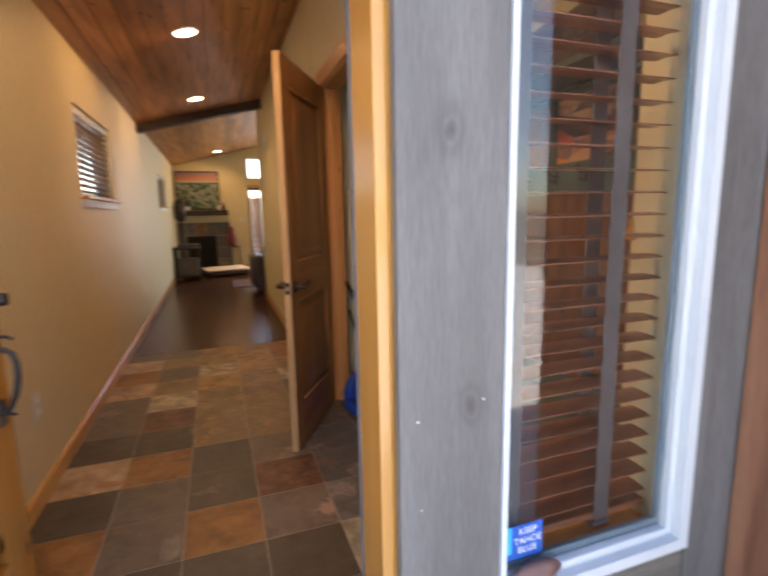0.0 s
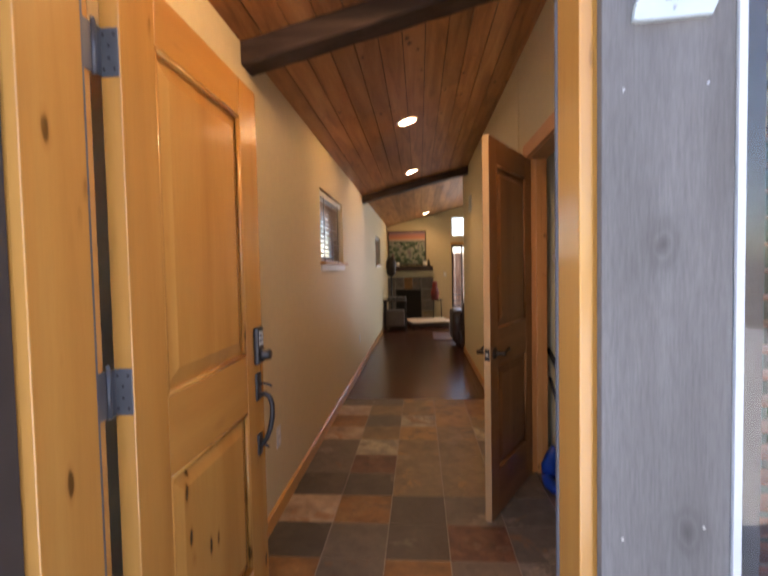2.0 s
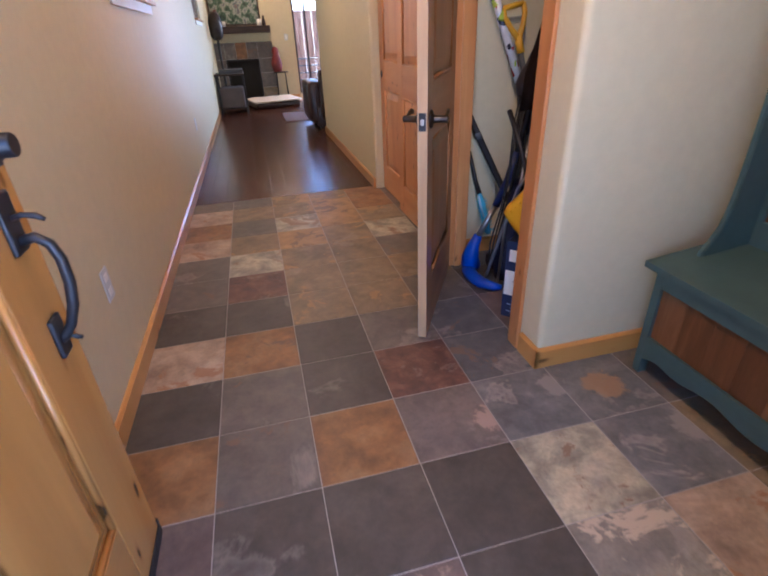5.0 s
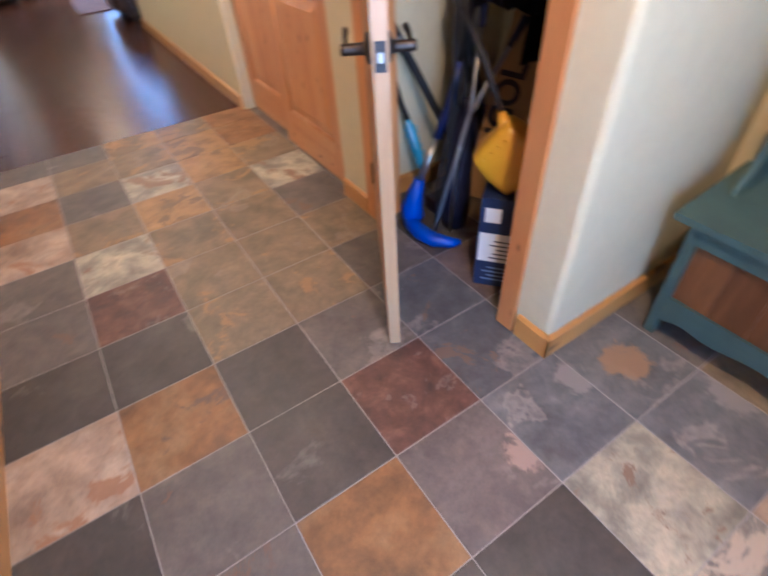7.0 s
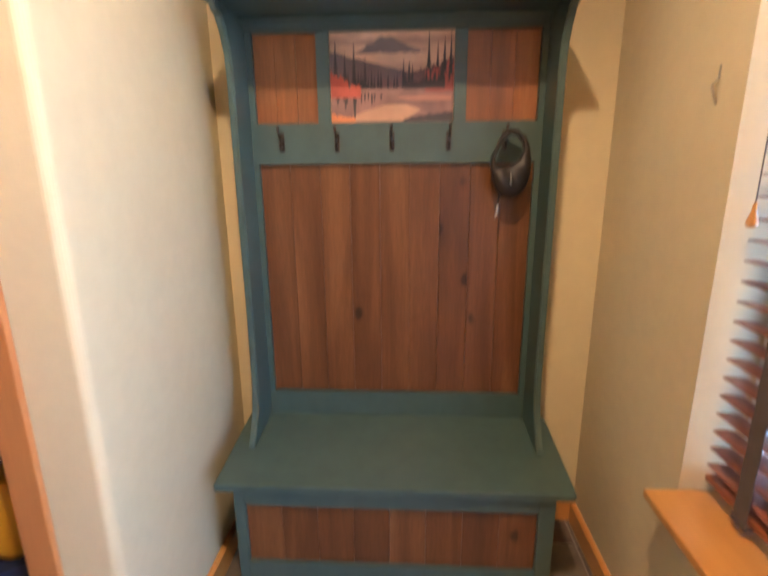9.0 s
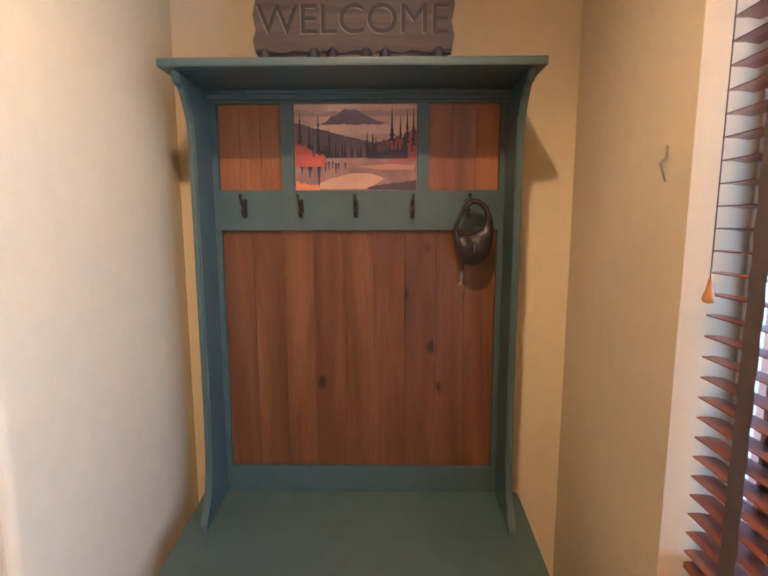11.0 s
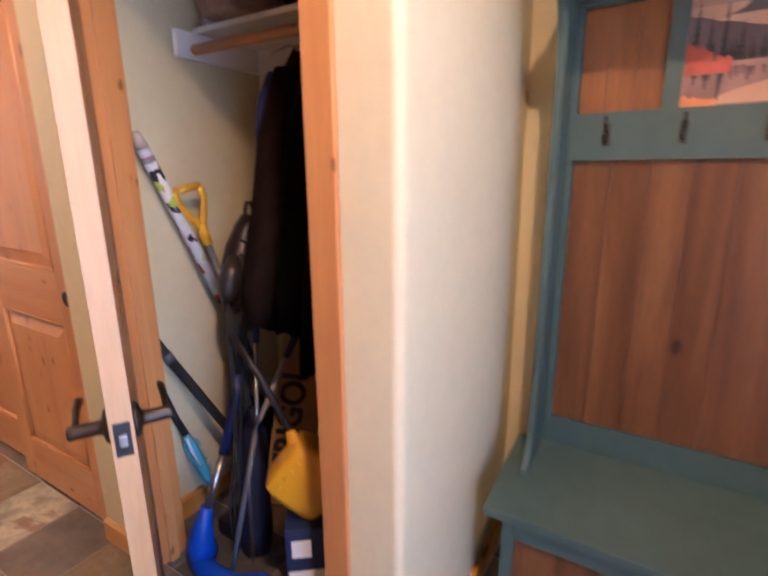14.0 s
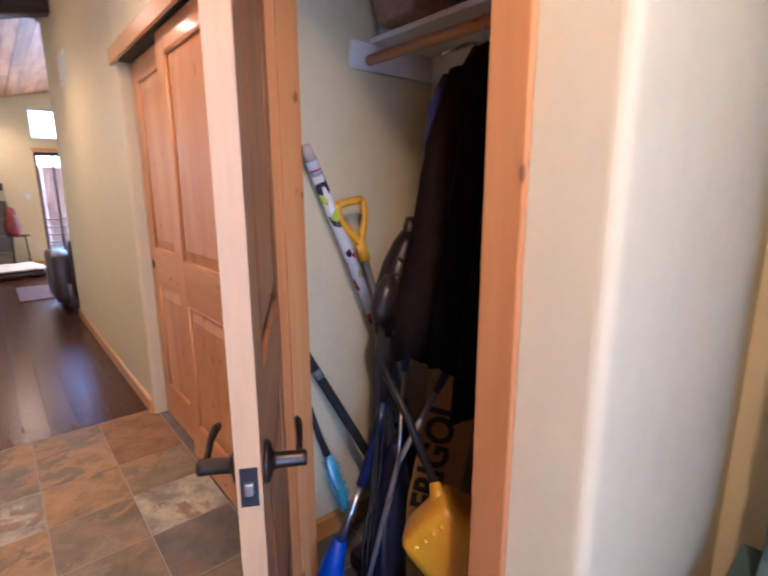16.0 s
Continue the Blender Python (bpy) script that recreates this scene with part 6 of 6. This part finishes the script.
# small wire hook on the alcove wall
wh = thing("wire_hook", (1.145, FRONT_IN + 0.0005, 1.475), "small bent silver wire hook on the wall", "hook")
bm = tube(bmesh.new(), [(0.004, 0.002, 0.042), (0.003, 0.003, 0.024), (-0.007, 0.008, 0.014), (0.006, 0.013, 0.004), (0.004, 0.008, -0.014), (-0.003, 0.004, -0.034)], [0.0012, 0.002, 0.0024, 0.0028, 0.0022, 0.0012], 8)
part("wire", bm, "nickel", wh)
# door mat inside the entry
MT = thing("door_mat", (0.005, -1.005, 0.0), "thin dark grey ribbed door mat inside the entry", "mat")
mm = plain("mat_rubber", (0.060, 0.054, 0.052), 0.8, bumps=0.4, size=300)
bm = B((-0.385, 0.385, -0.215, 0.235, 0.001, 0.007), bevel=0.003)
mt = part("base", bm, mm, MT)
bm = bmesh.new()
for k in range(62):
    box(bm, -0.375, 0.375, -0.205 + 0.007 * k, -0.2016 + 0.007 * k, 0.007, 0.0084)
part("ribs", bm, mm, MT)

# ---- living room ----
fpw = structure("fireplace_surround", B((LW + 0.001, -0.43, FAR - 0.06, FAR - 0.001, 0, 1.12), (0.225, 0.53, FAR - 0.06, FAR - 0.001, 0, 1.12), (-0.43, 0.225, FAR - 0.06, FAR - 0.001, 0.815, 1.12)), "grout", "grey slate tile fireplace surround", "fireplace")
kx0 = [LW + 0.004, -0.43, -0.21, 0.01, 0.225, 0.53]
for a, b in zip(kx0, kx0[1:]):
    part("tile", B((a + 0.003, b - 0.003, FAR - 0.072, FAR - 0.0605, 0.82, 1.117), bevel=0.003), SLATE["o"] if abs(a + 0.21) < 0.01 else SLATE["g"], fpw)
for k in range(3):
    part("tile", B((0.228, 0.527, FAR - 0.072, FAR - 0.0605, 0.272 * k + 0.003, 0.272 * k + 0.269), bevel=0.003), SLATE["g" if k else "t"], fpw)
    part("tile", B((LW + 0.007, -0.433, FAR - 0.072, FAR - 0.0605, 0.272 * k + 0.003, 0.272 * k + 0.269), bevel=0.003), SLATE["g"], fpw)
part("firebox", B((-0.43, 0.225, FAR - 0.012, FAR - 0.002, 0, 0.815)), "dark", fpw, "black firebox opening")
part("firebox_frame", B((-0.43, 0.225, FAR - 0.05, FAR - 0.03, 0.78, 0.815), (-0.43, -0.40, FAR - 0.05, FAR - 0.03, 0, 0.78), (0.195, 0.225, FAR - 0.05, FAR - 0.03, 0, 0.78)), "black", fpw)
mt_ = thing("mantel_shelf", (-0.05, FAR, 1.28), "thick dark timber mantel shelf over the fireplace", "mantel")
part("timber", B((-0.565, 0.57, -0.24, -0.001, 0.0, 0.12), bevel=0.008), "beam", mt_)
pm, pnt, pb_ = mat("desert_painting")
tc = pnt.nodes.new("ShaderNodeTexCoord")
sp_ = pnt.nodes.new("ShaderNodeSeparateXYZ")
pnt.links.new(tc.outputs["Generated"], sp_.inputs[0])
skyc = ramp(pnt, sp_.outputs[2], [(0.0, (0.03, 0.05, 0.03)), (0.70, (0.04, 0.06, 0.045)), (0.74, (0.42, 0.40, 0.36)), (0.80, (0.50, 0.22, 0.12)), (0.9, (0.36, 0.16, 0.14)), (1.0, (0.16, 0.13, 0.20))])
nz = noise_tex(pnt, coords(pnt, (1, 1, 1), False), 9, 5, 0.6)
cact = ramp(pnt, nz, [(0.35, (0.012, 0.02, 0.015)), (0.48, (0.06, 0.12, 0.07)), (0.56, (0.35, 0.36, 0.30)), (0.64, (0.10, 0.13, 0.14)), (0.8, (0.30, 0.12, 0.10))])
low = ramp(pnt, sp_.outputs[2], [(0.66, (1, 1, 1)), (0.72, (0, 0, 0))])
pnt.links.new(mixc(pnt, low, skyc, cact), pb_.inputs["Base Color"])
pb_.inputs["Roughness"].default_value = 0.5
pic = thing("wall_painting", (-0.11, FAR - 0.0005, 1.85), "framed desert painting with cactus plants under a sunset", "painting", rz=180)
part("canvas", B((-0.445, 0.465, 0.012, 0.024, -0.405, 0.415)), pm, pic)
part("frame", B((-0.475, 0.495, 0.0, 0.034, 0.416, 0.445), (-0.475, 0.495, 0.0, 0.034, -0.435, -0.406), (-0.475, -0.446, 0.0, 0.034, -0.406, 0.416), (0.466, 0.495, 0.0, 0.034, -0.406, 0.416), bevel=0.003), "beam", pic)
# objects on the mantel
for x_, prof_, m_, nm, lab in ((-0.48, [(0.05, 0), (0.065, 0.03), (0.06, 0.10), (0.045, 0.16), (0.03, 0.19), (0.04, 0.24), (0.03, 0.29)], plain("dark_red_clay", (0.10, 0.03, 0.025), 0.5), "figurine", "dark red clay figure on the mantel"), (-0.36, [(0.045, 0), (0.045, 0.08), (0.04, 0.09)], "white_paint", "candle", "short white candle on the mantel"), (0.33, [(0.045, 0), (0.05, 0.05), (0.045, 0.11), (0.04, 0.115)], "white_paint", "candle", "short white candle on the mantel"), (0.42, [(0.03, 0), (0.04, 0.03), (0.03, 0.10), (0.015, 0.13), (0.02, 0.17)], "bronze", "vase", "small dark vase on the mantel")):
    V = thing(nm, (x_, FAR - 0.13, 1.401), lab, nm)
    part("body", lathe(bmesh.new(), prof_, 16), m_, V)
# glazed openings in the far wall
w_ = structure("window_4", B((1.0, 1.04, FAR + 0.04, FAR + 0.08, 0.10, 1.92), (1.24, 1.275, FAR + 0.04, FAR + 0.08, 0.10, 1.92), (1.91, 1.95, FAR + 0.04, FAR + 0.08, 0.10, 1.92), (1.0, 1.95, FAR + 0.041, FAR + 0.079, 1.86, 1.919), (1.0, 1.95, FAR + 0.041, FAR + 0.079, 0.101, 0.16)), plain("dark_window_frame", (0.05, 0.03, 0.025), 0.5), "glazed patio door in the far wall", "window")
p_ = part("pane", B((1.04, 1.91, FAR + 0.058, FAR + 0.062, 0.16, 1.86)), "glass", w_)
p_.visible_shadow = False
part("header", B((0.98, 1.97, FAR - 0.012, FAR - 0.0005, 1.925, 1.985), bevel=0.003), "alder_x", w_)
w_ = structure("window_5", B((1.0, 1.03, FAR + 0.04, FAR + 0.08, 2.13, 2.62), (1.92, 1.95, FAR + 0.04, FAR + 0.08, 2.13, 2.62), (1.03, 1.92, FAR + 0.04, FAR + 0.08, 2.13, 2.16), (1.03, 1.92, FAR + 0.04, FAR + 0.08, 2.59, 2.62)), "trimwhite", "upper window above the patio door", "window")
p_ = part("pane", B((1.03, 1.92, FAR + 0.058, FAR + 0.062, 2.16, 2.59)), "glass", w_)
p_.visible_shadow = False
# wide opening out of view, added as the place of the fill lamp
w_ = structure("window_6", B((2.3, 2.36, FAR + 0.04, FAR + 0.08, 0.5, 2.6), (4.54, 4.6, FAR + 0.04, FAR + 0.08, 0.5, 2.6), (2.36, 4.54, FAR + 0.04, FAR + 0.08, 0.5, 0.56), (2.36, 4.54, FAR + 0.04, FAR + 0.08, 2.54, 2.6)), "trimwhite", "unseen wide window added to light the living room", "window")
p_ = part("pane", B((2.36, 4.54, FAR + 0.058, FAR + 0.062, 0.56, 2.54)), "glass", w_)
p_.visible_shadow = False
# deck rail outside the patio door
DR = thing("deck_railing", (1.5, FAR + 1.3, 0), "dark metal deck railing outside the patio door", "railing")
for x_ in (-0.9, 0.9):
    part("post", B((x_ - 0.03, x_ + 0.03, -0.03, 0.03, -0.21, 0.80), bevel=0.004), "beam", DR)
for k in range(5):
    part("bar", tube(bmesh.new(), [(-0.9, 0, 0.12 + 0.15 * k), (0.9, 0, 0.12 + 0.15 * k)], 0.012, 8), "black", DR)
structure("deck", B((-1.0, 4.5, FAR + 0.17, FAR + 2.6, -0.21, -0.02)), "grey_x", "grey wooden deck outside the living room", "deck")
# neighbouring fence wall beyond the deck
fn = thing("garden_fence", (1.5, FAR + 5.5, -0.22), "weathered reddish board fence beyond the deck", "fence")
for k in range(24):
    part("board", B((-3.6 + 0.30 * k, -3.31 + 0.30 * k, -0.012, 0.012, 0.0, 2.1), bevel=0.004), redwood, fn)

# recliner, seen from behind
leather = plain("brown_leather", (0.035, 0.016, 0.011), 0.38, bumps=0.3, size=120, vary=0.3)
RC = thing("recliner", (1.22, 6.10, 0), "dark brown leather recliner chair with a padded back", "recliner", rz=0)
def cushion(x0, x1, y0, y1, z0, z1, r, seed):
    bm = B((x0, x1, y0, y1, z0, z1), bevel=r)
    bmesh.ops.subdivide_edges(bm, edges=bm.edges[:], cuts=1, use_grid_fill=True)
    for v in bm.verts:
        v.co += v.co.normalized() * 0.008 * noise.noise(v.co * 7 + Vector((seed, 0, 0)))
    for f in bm.faces:
        f.smooth = True
    return bm
part("base", cushion(-0.40, 0.40, -0.38, 0.40, 0.03, 0.30, 0.03, 1), leather, RC)
part("seat", cushion(-0.27, 0.27, -0.28, 0.42, 0.301, 0.46, 0.05, 2), leather, RC)
part("backrest", cushion(-0.34, 0.34, -0.50, -0.285, 0.12, 0.78, 0.07, 3), leather, RC)
part("headrest", cushion(-0.30, 0.30, -0.53, -0.34, 0.72, 0.98, 0.08, 4), leather, RC)
for s in (-1, 1):
    part("armrest", cushion(s * 0.50, s * 0.28, -0.36, 0.42, 0.08, 0.62, 0.07, 5 + s), leather, RC)
for x_ in (-0.33, 0.33):
    for y_ in (-0.32, 0.34):
        part("foot", B((x_ - 0.03, x_ + 0.03, y_ - 0.03, y_ + 0.03, 0.0, 0.031)), "black", RC)

# rug, dog bed, side table with machine, plant stand with red figure
rg = new("rug", mesh("rug", B((0.43, 1.25, 6.60, 7.60, 0.0005, 0.012), bevel=0.004), plain("rug_rust", (0.12, 0.055, 0.04), 0.95, bumps=0.8, size=160, vary=0.35)))
tagged(rg, "small rust brown rug on the wooden floor", "rug")
DB = thing("dog_bed", (0.36, 8.80, 0), "brown dog bed with a cream fleece cushion", "dog bed", rz=12)
part("bolster", cushion(-0.42, 0.42, -0.42, 0.38, 0.002, 0.10, 0.045, 3), leather, DB)
bm = bmesh.new()
r_ = bmesh.ops.create_grid(bm, x_segments=18, y_segments=18, size=0.5)
for v in bm.verts:
    d = max(abs(v.co.x), abs(v.co.y)) * 2
    v.co = Vector((v.co.x * 0.92, v.co.y * 0.86, 0.108 + 0.03 * d ** 3 + 0.012 * noise.noise(v.co * 6)))
bmesh.ops.solidify(bm, geom=bm.faces[:], thickness=0.025)
for f in bm.faces:
    f.smooth = True
part("cushion", bm, plain("cream_fleece", (0.62, 0.52, 0.38), 0.95, bumps=0.8, size=140), DB)
SD = thing("side_cart", (-0.40, 8.22, 0), "dark two-tier side cart with a grey bin", "cart")
for x_ in (-0.19, 0.19):
    for y_ in (-0.2, 0.2):
        part("leg", B((x_ - 0.015, x_ + 0.015, y_ - 0.015, y_ + 0.015, 0.0, 0.52)), "black", SD)
part("top", B((-0.21, 0.21, -0.22, 0.22, 0.521, 0.545), bevel=0.004), "beam", SD)
part("lower_shelf", B((-0.20, 0.20, -0.21, 0.21, 0.06, 0.08)), "beam", SD)
part("bin", B((-0.17, 0.17, -0.18, 0.18, 0.081, 0.36), bevel=0.02), plain("grey_bin", (0.12, 0.10, 0.095), 0.7), SD)
part("tray", B((-0.14, 0.20, -0.14, 0.14, 0.546, 0.60), bevel=0.01), plain("slate_plastic", (0.06, 0.06, 0.065), 0.5), SD)
SD.matrix_basis = pose(-0.36, 8.22, 0) @ Matrix.Diagonal((1.18, 1.1, 1.2, 1))
FL = thing("floor_lamp", (-0.47, 8.75, 0), "slim dark floor lamp by the fireplace", "lamp")
part("base", lathe(bmesh.new(), [(0.12, 0.0), (0.12, 0.02), (0.02, 0.035)], 20), "bronze", FL)
part("pole", tube(bmesh.new(), [(0, 0, 0.03), (0, 0, 1.20)], 0.022, 10), "black", FL)
part("shade", lathe(bmesh.new(), [(0.06, 1.17), (0.11, 1.24), (0.12, 1.45), (0.09, 1.58), (0.05, 1.62)], 16), "bronze", FL)
PS = thing("plant_stand", (0.62, 9.55, 0), "tall slim dark metal stand beside the fireplace", "stand")
for a in range(4):
    ca, sa = math.cos(a * math.pi / 2 + 0.78), math.sin(a * math.pi / 2 + 0.78)
    part("leg", tube(bmesh.new(), [(0.15 * ca, 0.13 * sa, 0.0), (0.12 * ca, 0.11 * sa, 0.54)], 0.009, 8), "black", PS)
part("top", lathe(bmesh.new(), [(0.15, 0.541), (0.15, 0.56)], 20), "beam", PS)
RF = new("red_figure", mesh("red_figure", lathe(bmesh.new(), [(0.08, 0), (0.10, 0.06), (0.11, 0.16), (0.085, 0.26), (0.06, 0.31), (0.07, 0.36), (0.055, 0.43), (0.02, 0.46)], 18), plain("red_clay", (0.19, 0.025, 0.02), 0.45, vary=0.35)))
RF.matrix_basis = pose(0.56, 9.55, 0.561)
tagged(RF, "dark red clay statue on a slim stand", "statue")

# ---- floor tiles ----
TILE_PLAN = {
    8: {-2: "g", -1: "g", 0: "y", 1: "t", 2: "o"}, 7: {-2: "p", -1: "t", 0: "t", 1: "y", 2: "o"}, 6: {-2: "o", -1: "g", 0: "s", 1: "y", 2: "t"},
    5: {-2: "p", -1: "t", 0: "y", 1: "t", 2: "s"}, 4: {-2: "g", -1: "s", 0: "t", 1: "t", 2: "g"}, 3: {-2: "g", -1: "r", 0: "t", 1: "t", 2: "t"},
    2: {-2: "d", -1: "d", 0: "t", 1: "t", 2: "g"}, 1: {-2: "p", -1: "o", 0: "d", 1: "g", 2: "b"}, 0: {-2: "d", -1: "g", 0: "d", 1: "r", 2: "b"},
    -1: {-2: "o", -1: "g", 0: "o", 1: "w", 2: "k", 3: "c", 4: "g"}, -2: {-2: "v", -1: "d", 0: "d", 1: "d", 2: "s", 3: "k", 4: "t"},
    -3: {-2: "r", -1: "g", 0: "v", 1: "d", 2: "n", 3: "p", 4: "t"}, -4: {-2: "v", -1: "d", 0: "g", 1: "d", 2: "m", 3: "n", 4: "g"}, -5: {-2: "g", -1: "v", 0: "d", 1: "g", 2: "y", 3: "t", 4: "g"},
}
floor_ob = bpy.data.objects["floor"]
TS, GAP = 0.305, 0.0032
tile_meshes = {}


def tile_mesh(w, d, key):
    k = (round(w, 3), round(d, 3), key)
    if k not in tile_meshes:
        bm = bmesh.new()
        b = 0.0025
        rings = []
        for z, i in ((-0.004, 0.0), (-0.0012, 0.0), (0.0, b)):
            rings.append([bm.verts.new((x, y, z)) for x, y in ((i, i), (w - i, i), (w - i, d - i), (i, d - i))])
        for a, c in zip(rings, rings[1:]):
            for q in range(4):
                bm.faces.new((a[q], a[(q + 1) % 4], c[(q + 1) % 4], c[q]))
        bm.faces.new(rings[-1])
        bmesh.ops.recalc_face_normals(bm, faces=bm.faces[:])
        tile_meshes[k] = mesh("tile", bm, SLATE[key])
    return tile_meshes[k]


XR = {True: ALC_B, False: RW + 0.11}
for r in range(-5, 9):
    for c in range(-3, 6):
        x0, y0 = c * TS + GAP / 2, r * TS + GAP / 2
        x1, y1 = x0 + TS - GAP, y0 + TS - GAP
        alcove = r < 0
        closet = 0 <= r <= 3
        x0c, x1c = max(x0, LW + 0.001), min(x1, ALC_B - 0.001 if (alcove or closet) else RW + 0.10)
        y0c, y1c = max(y0, -1.234), min(y1, WOOD - 0.004)
        if x1c - x0c < 0.006 or y1c - y0c < 0.006:
            continue
        key = TILE_PLAN.get(r, {}).get(c) or random.choice("dgtvb")
        ob = new("tile", tile_mesh(x1c - x0c, y1c - y0c, key))
        ob.parent, ob.location = floor_ob, (x0c, y0c, random.uniform(-0.0006, 0.0006))

# ---- floor planks ----
wood_ob = bpy.data.objects["floor_living"]
PW, plank_meshes = 0.127, {}
x = LW + 0.002
while x < 3.2:
    y = WOOD - random.uniform(0, 0.9)
    while y < FAR:
        L = random.choice((0.9, 1.25, 1.6))
        a, b = max(y, WOOD), min(y + L, FAR)
        y += L
        if b - a < 0.04:
            continue
        k = round(b - a, 2)
        b = a + k
        if k not in plank_meshes:
            plank_meshes[k] = mesh("plank", B((0.0006, PW - 0.0006, 0.0005, k - 0.0005, -0.003, 0.0), bevel=0.0012), "oakfloor")
        if x > RW + 0.05 and a < HALL_END - 0.2:
            continue
        ob = new("plank", plank_meshes[k])
        ob.parent, ob.location = wood_ob, (x, a, 0)
    x += PW
